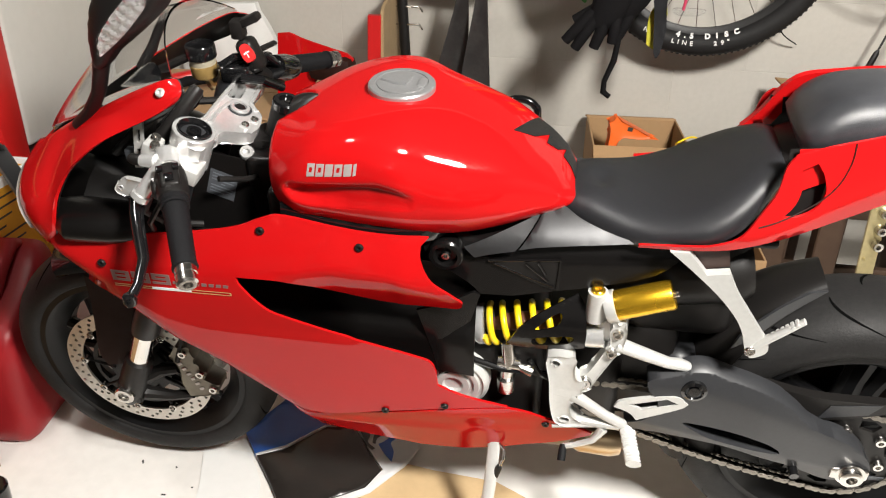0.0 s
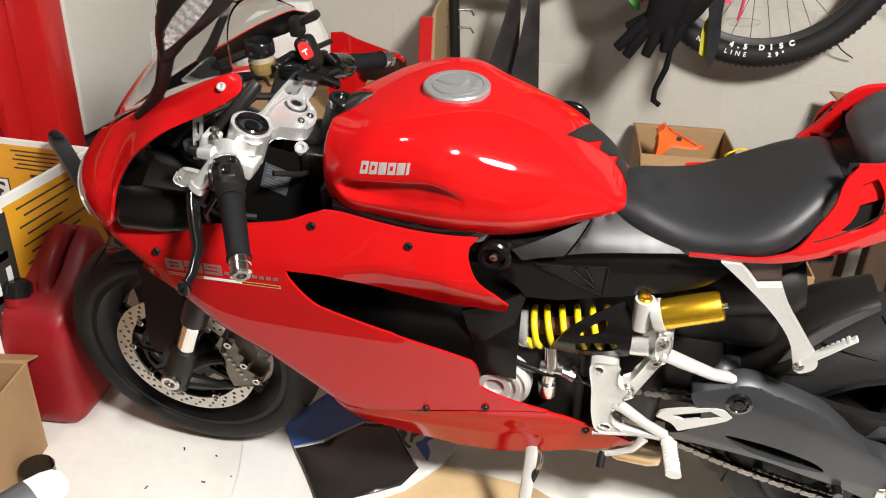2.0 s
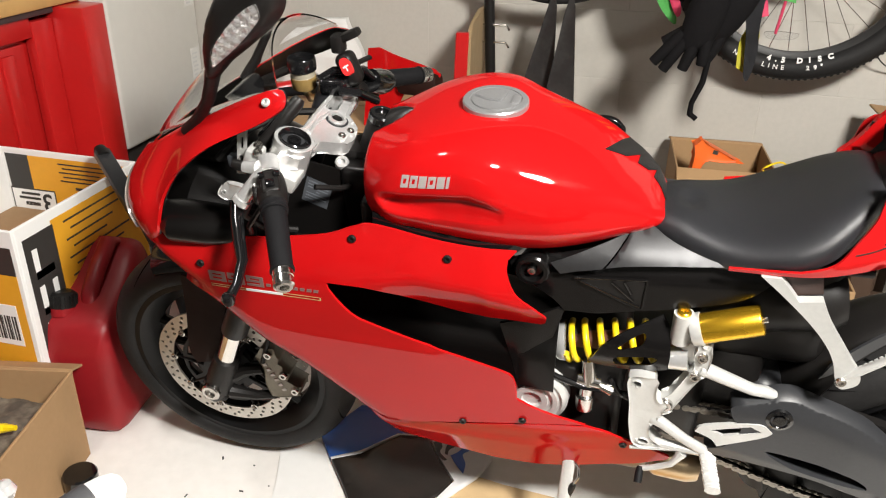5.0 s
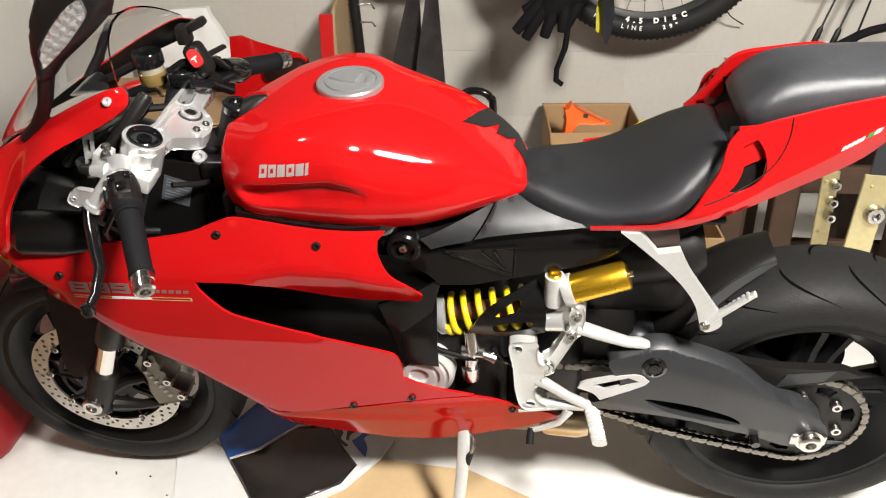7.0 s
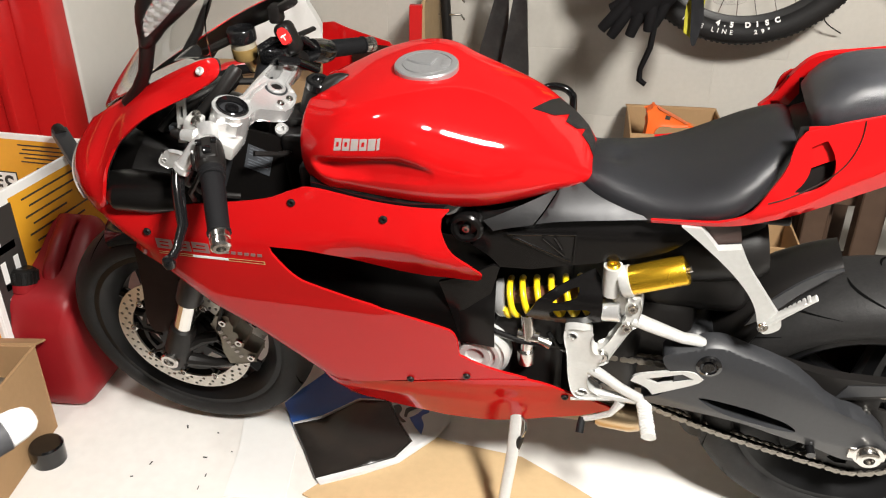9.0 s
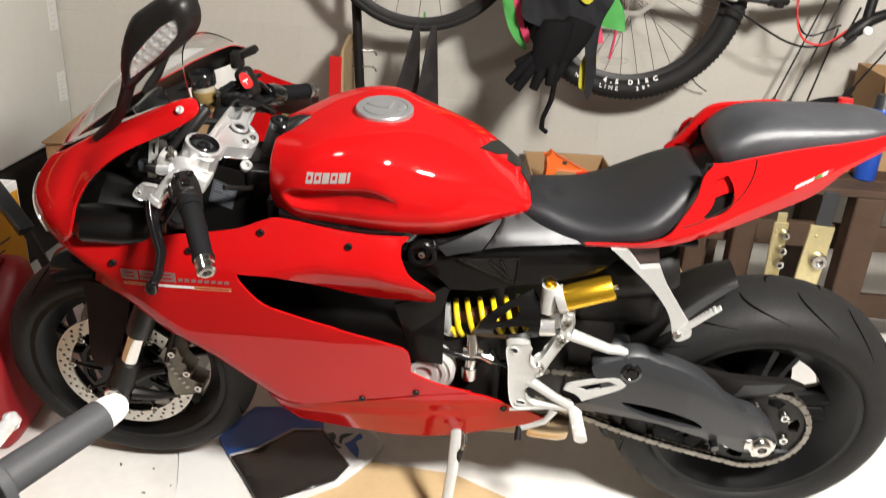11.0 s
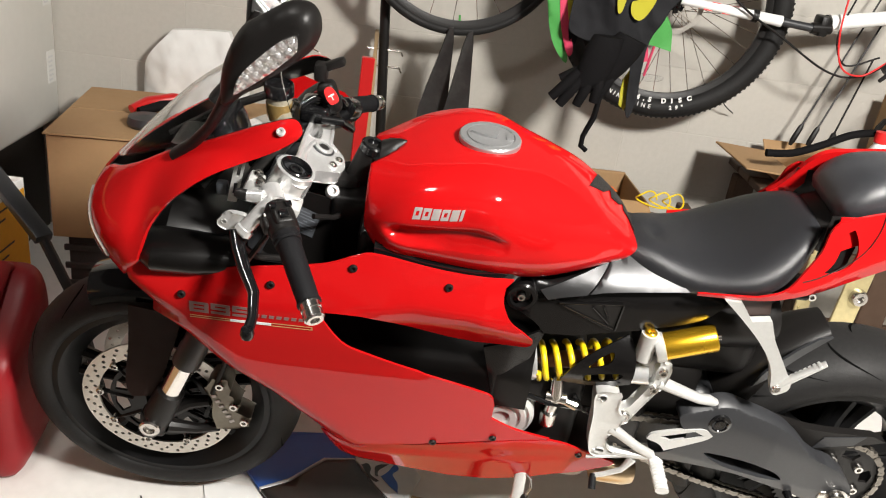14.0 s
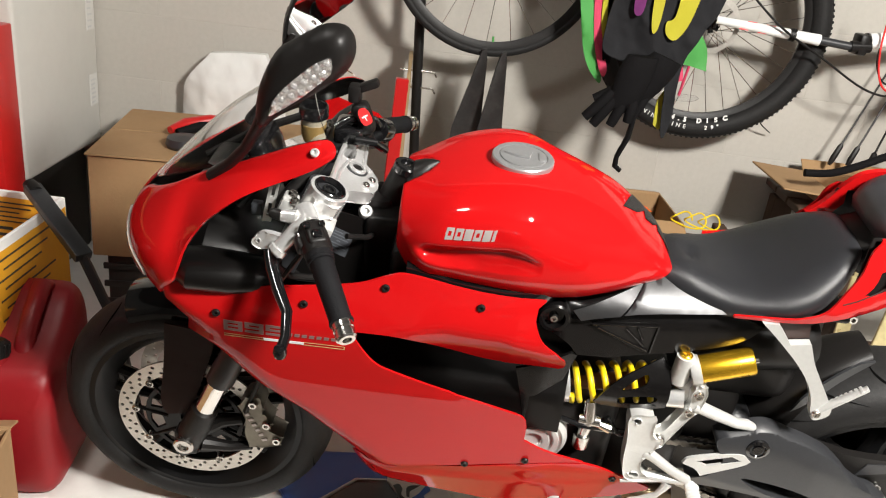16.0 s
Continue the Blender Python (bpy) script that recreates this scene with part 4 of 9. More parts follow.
for s in (-1, 1):
    base = HP @ Matrix.Translation((-0.0125, s * 0.110, 0))
    bm = bmesh.new()
    lathe(bm, [(0.026, -0.03), (0.0335, -0.030), (0.0335, 0.033), (0.0325, 0.034), (0.0275, 0.034), (0.027, 0.022), (0.0001, 0.022)], base, 44)
    ring = part("fork_clamp", bm, ALU, moto, "machined aluminium fork clamp ring")
    bm = bmesh.new()
    lathe(bm, [(0.0265, 0.020), (0.0265, 0.037), (0.0248, 0.0385), (0.0228, 0.036), (0.0200, 0.028), (0.0120, 0.028), (0.0112, 0.033), (0.0070, 0.033), (0.0060, 0.030), (0.0001, 0.030)], base, 36)
    part("fork_cap", bm, BLACK_GLOSS, ring, "black fork adjuster cap")
    # clip-on clamp with its two screws
    bm = bmesh.new()
    box(bm, (-0.022, -0.020, -0.034), (0.034, 0.022, -0.006), 0.004, 2, base @ Matrix.Translation((0.0, s * 0.032, 0)))
    box(bm, (-0.056, -0.016, -0.030), (-0.030, 0.018, 0.004), 0.005, 2, base @ Matrix.Translation((-0.006, s * 0.028, 0)))
    clip = part("bar_clamp", bm, ALU_WHITE, moto, "cast aluminium handlebar clamp")
    bm = bmesh.new()
    for q in ((-0.049, 0.022), (-0.042, 0.040)):
        bolt(bm, tuple(base @ Vector((q[0], s * q[1], 0.004))), tuple(base.to_3x3() @ Vector((0, 0, 1))), 0.0065, 0.007)
    part("clamp_screw", bm, STEEL, clip)
    # the bar
    root = Vector((0.258, s * 0.158, 0.913))
    tip = Vector((0.350 if s < 0 else 0.372, s * 0.338, 0.846 if s < 0 else 0.862))
    d = tip - root
    bm = bmesh.new()
    tube(bm, [root - d * 0.06, root, root + d * 0.25, tip - d * 0.02], [0.014, 0.0135, 0.0125, 0.011], 20)
    bar = part("handlebar", bm, STEEL, moto, "bright clip-on handlebar")
    bm = bmesh.new()
    prof = [(0.38, 0.0165), (0.385, 0.0215), (0.42, 0.0220), (0.43, 0.0190), (0.44, 0.0212), (0.455, 0.0212), (0.458, 0.0185)]
    n = 26
    for k in range(n + 1):
        t = 0.46 + 0.50 * k / n
        prof.append((t, 0.0186 + 0.0004 * (k % 2) - 0.0036 * (t - 0.46)))
    prof += [(0.962, 0.0186), (0.978, 0.0186), (0.985, 0.014)]
    tube(bm, [root + d * t for t, r in prof], [r for t, r in prof], 24)
    part("grip", bm, GRIP, bar, "ribbed black rubber grip")
    ax = d.normalized()
    q = ax.to_track_quat("Z", "Y").to_matrix().to_4x4()
    bm = bmesh.new()
    lathe(bm, [(0.012, -0.006), (0.0160, -0.004), (0.0160, 0.007), (0.0146, 0.008), (0.0146, 0.011), (0.0162, 0.012), (0.0158, 0.022), (0.0125, 0.025), (0.0074, 0.025), (0.0066, 0.018), (0.0001, 0.018)], Matrix.Translation(tip) @ q, 28)
    part("bar_end", bm, STEEL, bar, "turned steel bar end weight")
    # switch block
    bm = bmesh.new()
    c = root + d * 0.25
    fr = Matrix.Translation(c) @ q
    tube(bm, [fr @ Vector((0, 0, h)) for h in (-0.032, -0.028, -0.012, 0.016, 0.026, 0.030)], [0.017, 0.0215, 0.0240, 0.0245, 0.0225, 0.018], 24)
    box(bm, (-0.015, 0.008, -0.024), (0.015, 0.0255, 0.020), 0.006, 3, fr)
    box(bm, (-0.030, -0.014, -0.014), (-0.012, 0.010, 0.014), 0.006, 3, fr)
    sw = part("switch_block", bm, BLACK, bar, "black switch block")
    for k, (a, b, w) in enumerate(((0.0, 0.006, 0.007), (0.012, -0.012, 0.005), (-0.012, -0.012, 0.005))):
        bm = bmesh.new()
        box(bm, (a - w, 0.024, b - w), (a + w, 0.031, b + w), 0.002, 2, fr)
        part("switch_button", bm, BLACK_GLOSS, sw)
    if s < 0:
        for k in range(3):
            bm = bmesh.new()
            box(bm, (-0.026, -0.006 + 0.008 * k, -0.010), (-0.0235, -0.002 + 0.008 * k, -0.006), 0.0004, 1, fr)
            part("switch_mark", bm, WHITE_MARK, sw)

# clutch lever, its bracket and master cylinder
bm = bmesh.new()
tube(bm, [(0.205, -0.185, 0.862), (0.217, -0.217, 0.846), (0.234, -0.250, 0.832), (0.257, -0.290, 0.821), (0.264, -0.330, 0.806), (0.262, -0.354, 0.799)], [0.012, 0.011, 0.0100, 0.0090, 0.0080, 0.0085], 12, flat=0.7)
lathe(bm, [(0.0001, -0.010), (0.009, -0.008), (0.011, 0), (0.009, 0.008), (0.0001, 0.010)], Matrix.Translation((0.262, -0.356, 0.798)), 14)
part("clutch_lever", bm, BLACK_GLOSS, moto, "glossy black clutch lever")
bm = bmesh.new()
tube(bm, [(0.218, -0.203, 0.865), (0.220, -0.202, 0.867), (0.225, -0.199, 0.873), (0.226, -0.198, 0.875), (0.251, -0.185, 0.906), (0.262, -0.176, 0.916)], [0.012, 0.0155, 0.0155, 0.0125, 0.0125, 0.012], 18)
tube(bm, [(0.252, -0.146, 0.917), (0.265, -0.172, 0.907)], 0.0185, 20)
tube(bm, [(0.222, -0.172, 0.917), (0.246, -0.172, 0.917)], [0.010, 0.0125], 14)
part("lever_bracket", bm, ALU, moto, "cast aluminium lever bracket")
bm = bmesh.new()
side_plate(bm, curve2([(0.179, 0.876), (0.190, 0.892), (0.205, 0.897), (0.232, 0.890), (0.230, 0.874), (0.208, 0.868), (0.189, 0.866)], 4), -0.194, -0.188, [[(0.190 + 0.004 * math.cos(a), 0.880 + 0.004 * math.sin(a)) for a in [2 * math.pi * k / 10 for k in range(10)]]], 0.002)
part("lever_plate", bm, ALU, moto, "drilled aluminium lever plate")
bm = bmesh.new()
side_plate(bm, [(0.177, 0.872), (0.192, 0.872), (0.2115, 0.960), (0.1955, 0.960)], -0.124, -0.118, [[(0.1845, 0.884), (0.1905, 0.884), (0.1955, 0.908), (0.1895, 0.908)], [(0.1925, 0.920), (0.1985, 0.920), (0.2035, 0.943), (0.1975, 0.943)]])
part("cowl_stay", bm, ALU_WHITE, moto, "slotted silver cowl stay")
bm = bmesh.new()
tube(bm, [(0.205, -0.105, 0.895), (0.223, -0.09, 0.920), (0.239, -0.08, 0.935), (0.273, -0.05, 0.977), (0.277, -0.046, 0.982)], [0.0125, 0.0125, 0.0125, 0.0125, 0.009], 14)
part("wiring_sleeve", bm, BLACK, moto, "black corrugated wiring sleeve")
bm = bmesh.new()
tube(bm, [(0.203, -0.172, 0.921), (0.208, -0.172, 0.920), (0.224, -0.172, 0.917)], [0.006, 0.0085, 0.0095], 14)
part("bleed_cap", bm, BLACK, moto, "black rubber bleed cap")
bm = bmesh.new()
tube(bm, [(0.236, -0.19, 0.872), (0.215, -0.19, 0.835), (0.235, -0.17, 0.80), (0.28, -0.14, 0.78)], 0.006, 8)
tube(bm, [(0.265, -0.20, 0.878), (0.235, -0.215, 0.832), (0.222, -0.19, 0.80)], 0.0045, 8)
tube(bm, [(0.27, 0.05, 0.91), (0.22, 0.0, 0.93), (0.17, -0.07, 0.92), (0.13, -0.10, 0.88)], 0.007, 8)
tube(bm, [(0.32, -0.13, 0.865), (0.35, -0.10, 0.848), (0.36, -0.06, 0.83)], 0.005, 8)
part("control_cable", bm, BLACK, moto)

bm = bmesh.new()
tube(bm, [(0.214, -0.075, 0.918), (0.232, 0.028, 0.928)], 0.0125, 18)
part("steering_damper", bm, SATIN, moto, "dark grey steering damper tube")

# brake fluid reservoir, brake lever and red kill switch on the right
bm = bmesh.new()
lathe(bm, [(0.0001, 0), (0.020, 0), (0.0225, 0.004), (0.0235, 0.040), (0.0001, 0.040)], Matrix.Translation((0.218, 0.100, 0.930)), 28)
rsv = part("brake_reservoir", bm, node_mat("amber_reservoir", (0.40, 0.36, 0.27), 0.25, coat=0.5, grain=0.2, scale=60), moto, "amber brake fluid reservoir with a black lid")
bm = bmesh.new()
lathe(bm, [(0.0235, 0.036), (0.0270, 0.037), (0.0270, 0.056), (0.0245, 0.060), (0.0215, 0.060), (0.0205, 0.056), (0.0001, 0.056)], Matrix.Translation((0.218, 0.100, 0.930)), 28)
part("lid", bm, BLACK_GLOSS, rsv)
bm = bmesh.new()
lathe(bm, [(0.0001, 0.001), (0.0212, 0.0005), (0.0236, 0.004), (0.0240, 0.024), (0.0001, 0.024)], Matrix.Translation((0.218, 0.100, 0.930)), 28)
part("fluid", bm, node_mat("amber_fluid", (0.26, 0.17, 0.06), 0.2, coat=0.6, grain=0.15, scale=60), rsv, "amber fluid behind the clear wall")
bm = bmesh.new()
tube(bm, [(0.218, 0.10, 0.93), (0.222, 0.11, 0.905), (0.24, 0.14, 0.895)], 0.008, 10)
part("reservoir_hose", bm, FLUID, rsv)
bm = bmesh.new()
box(bm, (0.228, 0.125, 0.885), (0.268, 0.195, 0.918), 0.012, 3)
tube(bm, [(0.235, 0.20, 0.905), (0.245, 0.26, 0.905), (0.262, 0.335, 0.895)], [0.010, 0.008, 0.007], 12, flat=0.7)
part("brake_lever", bm, BLACK, moto, "black brake lever and master cylinder")
bm = bmesh.new()
box(bm, (0.258, 0.068, 0.930), (0.312, 0.140, 0.962), 0.009, 3)
tube(bm, [(0.262, 0.075, 0.962), (0.285, 0.085, 0.975), (0.325, 0.130, 0.960), (0.345, 0.170, 0.915)], 0.007, 10)
tube(bm, [(0.300, 0.068, 0.945), (0.335, 0.075, 0.940), (0.350, 0.120, 0.905)], 0.008, 10)
tube(bm, [(0.330, 0.150, 0.930), (0.336, 0.180, 0.915), (0.340, 0.205, 0.905)], [0.022, 0.025, 0.022], 16)
part("master_cylinder", bm, BLACK_GLOSS, moto, "black brake master cylinder and hoses")
bm = bmesh.new()
box(bm, (0.291, 0.090, 0.940), (0.326, 0.126, 1.002), 0.012, 3, Matrix.Translation((0.308, 0.11, 0.97)) @ Matrix.Rotation(radians(-20), 4, "Y") @ Matrix.Translation((-0.308, -0.11, -0.97)))
box(bm, (0.279, 0.096, 1.000), (0.303, 0.124, 1.034), 0.006, 2)
box(bm, (0.297, 0.100, 1.024), (0.336, 0.122, 1.039), 0.005, 2, Matrix.Translation((0.311, 0.11, 1.029)) @ Matrix.Rotation(radians(-25), 4, "Y") @ Matrix.Translation((-0.311, -0.11, -1.029)))
tube(bm, [(0.306, 0.11, 0.94), (0.312, 0.15, 0.905), (0.318, 0.185, 0.888)], [0.018, 0.017, 0.016], 14)
ks = part("starter_switch", bm, BLACK, moto, "black starter switch block")
bm = bmesh.new()
slab(bm, curve2([(-0.016, -0.014), (0.012, -0.016), (0.018, 0.0), (0.010, 0.016), (-0.014, 0.014)], 4), lambda u, v, w: tuple(Matrix.Translation((0.315, 0.080, 0.986)) @ Matrix.Rotation(radians(62), 4, "X") @ Matrix.Rotation(radians(34), 4, "Z") @ Vector((0.55 * u, 0.9 * v, w))), 0.008)
part("kill_switch", bm, RED_MARK, ks, "red kill switch")
bm = bmesh.new()
for a, b, c, d2 in ((-0.010, -0.0015, 0.010, 0.0015), (-0.0015, -0.010, 0.0015, 0.002)):
    slab(bm, [(a, b), (c, b), (c, d2), (a, d2)], lambda u, v, w: tuple(Matrix.Translation((0.315, 0.080, 0.986)) @ Matrix.Rotation(radians(62), 4, "X") @ Matrix.Rotation(radians(34), 4, "Z") @ Vector((0.55 * u, 0.9 * v, 0.0084 + w))), 0.0008)
part("switch_mark", bm, WHITE_MARK, ks)

# mirrors: a slim pod on a blade-like stalk, its indicator let into the outer face
POD = curve2([(0.180, 1.052), (0.183, 1.108), (0.198, 1.151), (0.214, 1.178), (0.234, 1.193), (0.257, 1.208), (0.282, 1.222), (0.308, 1.223), (0.322, 1.209), (0.325, 1.185), (0.318, 1.164), (0.301, 1.144), (0.258, 1.110), (0.222, 1.084), (0.204, 1.066)], 3)
BLADE = curve2([(0.208, 1.094), (0.216, 1.118), (0.240, 1.146), (0.270, 1.174), (0.292, 1.187), (0.2985, 1.185, 1), (0.2985, 1.168), (0.286, 1.152), (0.253, 1.121), (0.210, 1.088)], 4)
POD_Y = -0.146


def pod_h(u, v):
    """Height of the pod's outer face, round at its rim."""
    d = 1.0
    p = Vector((u, v))
    for a, b in zip(POD, POD[1:] + POD[:1]):
        a, e = Vector(a), Vector(b) - Vector(a)
        t = min(1.0, max(0.0, (p - a).dot(e) / max(1e-9, e.length_squared)))
        d = min(d, (p - a - e * t).length)
    q = min(1.0, d / 0.032)
    return 0.030 * math.sqrt(max(0.0, 1 - (1 - q) ** 2))


for s in (-1, 1):
    turn = Matrix.Identity(4)
    if s > 0:
        hub = Vector((0.25, 0.146, 1.13))
        turn = Matrix.Translation(hub + Vector((-0.028, 0.0, 0.022))) @ Vector((0, -1, 0)).rotation_difference(Vector((0.36, -0.88, -0.24)).normalized()).to_matrix().to_4x4() @ Matrix.Translation(-hub) @ Matrix.Diagonal((1, -1, 1, 1))
    bm = bmesh.new()
    shell(bm, POD, lambda u, v: (u, POD_Y - pod_h(u, v), v), lambda u, v: (0, pod_h(u, v) + 0.008, 0), 0.008)
    bmesh.ops.transform(bm, matrix=turn, verts=bm.verts)
    foot, top = Vector((0.096, s * 0.106, 0.940)), turn @ Vector((0.196, -0.150, 1.082))
    path = [foot, foot.lerp(top, 0.25) + Vector((0.006, 0, -0.006)), foot.lerp(top, 0.55) + Vector((0.008, 0, -0.008)), foot.lerp(top, 0.8) + Vector((0.004, 0, -0.004)), top]
    tube(bm, path, [0.019, 0.0155, 0.0140, 0.0145, 0.017], 16, flat=0.6)
    mir = part("mirror", bm, BLACK, moto, "slim satin black mirror with a built-in indicator", angle=60)
    bm = bmesh.new()
    shell(bm, BLADE, lambda u, v: (u, POD_Y - pod_h(u, v) - 0.0075, v), lambda u, v: (0, 0.0014, 0), 0.008)
    bmesh.ops.transform(bm, matrix=turn, verts=bm.verts)
    part("indicator_lens", bm, LENS, mir, "clear ribbed indicator lens", angle=70).visible_shadow = False
    bm = bmesh.new()
    ax2, up2 = Vector((0.70, 0.714)), Vector((-0.714, 0.70))
    facet = lambda u, v: 0.0040 * abs(math.sin(3.1416 * (Vector((u, v)).dot(ax2)) / 0.015)) + 0.0016 * abs(math.sin(3.1416 * (Vector((u, v)).dot(up2) + 0.3 * Vector((u, v)).dot(ax2)) / 0.013))
    shell(bm, [(0.252 + (u - 0.252) * 0.97, 1.138 + (v - 1.138) * 0.97) for u, v in BLADE], lambda u, v: (u, POD_Y - pod_h(u, v) - 0.0003 - 0.95 * facet(u, v), v), lambda u, v: (0, 0.006, 0), 0.0026)
    bmesh.ops.transform(bm, matrix=turn, verts=bm.verts)
    part("reflector", bm, REFLECTOR, mir, "faceted chrome reflector", smooth=False)
    bm = bmesh.new()
    shell(bm, [(0.258 + (u - 0.258) * 0.91, 1.148 + (v - 1.148) * 0.91) for u, v in POD], lambda u, v: (u, POD_Y + 0.0088, v), (0, 0.001, 0), 0.03)
    bmesh.ops.transform(bm, matrix=turn, verts=bm.verts)
    part("mirror_glass", bm, MIRROR, mir)

# ---- seats and tail ----
SEAT = [(0.862, 0.834, 0.800, 0.058), (0.905, 0.8385, 0.7889, 0.0812), (0.940, 0.8332, 0.7850, 0.0981), (0.985, 0.8292, 0.7873, 0.1159), (1.030, 0.8362, 0.8000, 0.1288), (1.080, 0.8586, 0.8132, 0.1378), (1.120, 0.8856, 0.8273, 0.1313), (1.150, 0.9064, 0.8500, 0.1117), (1.175, 0.9200, 0.8798, 0.0840), (1.192, 0.9190, 0.8925, 0.0580), (1.201, 0.9130, 0.8985, 0.0330), (1.205, 0.9060, 0.9020, 0.0060)]
bm = bmesh.new()
rings = []
for i in range(49):
    x = 0.862 + (1.205 - 0.862) * math.sin(math.pi / 2 * i / 48)
    zt, zb, w = [soft_line(SEAT, x, k) for k in (1, 2, 3)]
    dip = 0.010 * math.exp(-((x - 0.925) / 0.012) ** 2)
    r = []
    for k in range(41):
        a = math.pi * k / 40
        y = -w * (1 if math.cos(a) > 0 else -1) * abs(math.cos(a)) ** 0.55
        z = zb + (zt - zb) * math.sin(a) ** 0.62 - dip * max(0, 1 - abs(y) / 0.03)
        r.append((x, y, z))
    r += [(x, w * 0.9, zb - 0.012), (x, -w * 0.9, zb - 0.012)]
    rings.append(r)
loft(bm, rings)
part("rider_seat", bm, VINYL, moto, "worn black vinyl rider seat", angle=60)
PASS = [(1.204, 0.962, 0.946, 0.066), (1.212, 0.978, 0.951, 0.074), (1.230, 1.0006, 0.955, 0.0791), (1.26, 1.0192, 0.9633, 0.0775), (1.32, 1.0277, 0.9803, 0.0747), (1.40, 1.0307, 0.9951, 0.0695), (1.46, 1.032, 1.0062, 0.0605), (1.50, 1.0268, 1.0106, 0.0445)]
bm = bmesh.new()
rings = []
for i in range(31):
    x = 1.204 + (1.500 - 1.204) * i / 30
    zt, zb, w = [soft_line(PASS, x, k) for k in (1, 2, 3)]
    r = []
    for k in range(29):
        a = math.pi * k / 28
        r.append((x - 0.012 * math.sin(a) * max(0, 1 - (x - 1.204) / 0.1), -w * (1 if math.cos(a) > 0 else -1) * abs(math.cos(a)) ** 0.6, zb + (zt - zb) * math.sin(a) ** 0.55))
    r += [(x, w * 0.92, zb - 0.01), (x, -w * 0.92, zb - 0.01)]
    rings.append(r)
loft(bm, rings)
part("passenger_seat", bm, VINYL_WORN, moto, "raised worn grey-black vinyl passenger seat", angle=60)

# tail fairing: two red flanks with a black scoop, joined under the seat
def tail_y(x, z):
    w = soft_line([(0.98, 0.145), (1.10, 0.150), (1.17, 0.140), (1.25, 0.118), (1.35, 0.100), (1.45, 0.075), (1.53, 0.045)], x)
    low = soft_line([(0.98, 0.796), (1.10, 0.800), (1.20, 0.824), (1.285, 0.870), (1.40, 0.932), (1.52, 0.988)], x)
    return -(w - 0.30 * max(0.0, low + 0.035 - z) - 0.24 * max(0, z - low - 0.02))


for s in (False, True):
    ol = (curve2([(0.985, 0.803, 1), (1.085, 0.814, 1), (1.125, 0.832), (1.150, 0.870), (1.168, 0.905), (1.174, 0.940), (1.186, 0.957, 1), (1.224, 0.966), (1.263, 0.975), (1.340, 0.993), (1.426, 1.006), (1.500, 1.018, 1)], 5, False)
          + curve2([(1.530, 1.000, 1), (1.480, 0.982), (1.428, 0.951), (1.401, 0.916), (1.373, 0.893), (1.325, 0.871), (1.243, 0.838), (1.157, 0.817), (1.098, 0.806), (0.985, 0.797, 1)], 5, False))
    sc = curve2([(1.181, 0.866, 1), (1.204, 0.867), (1.226, 0.878), (1.236, 0.900), (1.230, 0.925), (1.217, 0.945, 1), (1.196, 0.936, 1), (1.201, 0.908), (1.196, 0.885)], 4)
    bm = bmesh.new()
    shell(bm, ol, lambda u, v: (u, tail_y(u, v), v), (0, 0.005, 0), 0.012, [sc], mirror=s)
    part("tail_fairing", bm, RED, moto, "glossy red tail fairing", angle=60)
    bm = bmesh.new()
    shell(bm, curve2([(1.18, 0.955, 1), (1.24, 0.955, 1), (1.24, 0.845, 1), (1.17, 0.845, 1)], 2), lambda u, v: (u, tail_y(u, v) + 0.022, v), (0, 0.003, 0), 0.03, mirror=s)
    scoop = part("tail_scoop", bm, BLACK, moto, "black air scoop in the tail")
    bm = bmesh.new()
    shell(bm, curve2([(1.19, 0.960, 1), (1.24, 0.960, 1), (1.245, 0.915, 1), (1.19, 0.893, 1)], 2), lambda u, v: (u, tail_y(u, v) + 0.010 + 0.10 * max(0.0, 0.93 - v), v), (0, 0.003, 0), 0.02, mirror=s)
    part("scoop_wall", bm, RED, scoop, "red upper wall of the scoop")
    bm = bmesh.new()
    tube(bm, [(u, (1 if s else -1) * abs(tail_y(u, v) - 0.0006), v) for u, v in curve2([(1.263, 0.974), (1.262, 0.945), (1.250, 0.912), (1.225, 0.886), (1.180, 0.862), (1.150, 0.852)], 5, False)], 0.0011, 6)
    part("panel_seam", bm, RED_DARK, moto)
    # upper wing on the far side of the passenger seat
    sg = 1 if s else -1
    bm = bmesh.new()
    shell(bm, curve2([(1.146, 0.892, 1), (1.168, 0.922), (1.190, 0.968), (1.216, 0.996), (1.262, 1.006), (1.340, 1.014), (1.340, 0.985), (1.250, 0.972), (1.218, 0.950), (1.192, 0.900, 1)], 5), lambda u, v: (u, -0.104 + 0.02 * (v - 0.9) / 0.1, v), (0, 0.012, 0), 0.012, mirror=s)
    if s:
        part("tail_wing", bm, RED, moto)
    else:
        bm.free()
    for k, (u0, u1, m) in enumerate(((1.338, 1.3425, WHITE_MARK), (1.344, 1.3485, WHITE_MARK), (1.350, 1.3545, WHITE_MARK), (1.356, 1.3605, WHITE_MARK), (1.362, 1.3665, WHITE_MARK), (1.371, 1.380, GREEN_MARK), (1.380, 1.389, WHITE_MARK), (1.389, 1.398, RED_MARK))):
        bm = bmesh.new()
        v0 = 0.924 + 0.55 * (u0 - 1.340)
        shell(bm, [(u0, v0), (u1, v0 + 0.44 * (u1 - u0)), (u1 + 0.002, v0 + 0.44 * (u1 - u0) + 0.008), (u0 + 0.002, v0 + 0.008)], lambda u, v: (u, tail_y(u, v) - 0.0012, v), (0, 0.0008, 0), 0.02, mirror=s)
        part("tail_mark", bm, m, moto)
bm = bmesh.new()
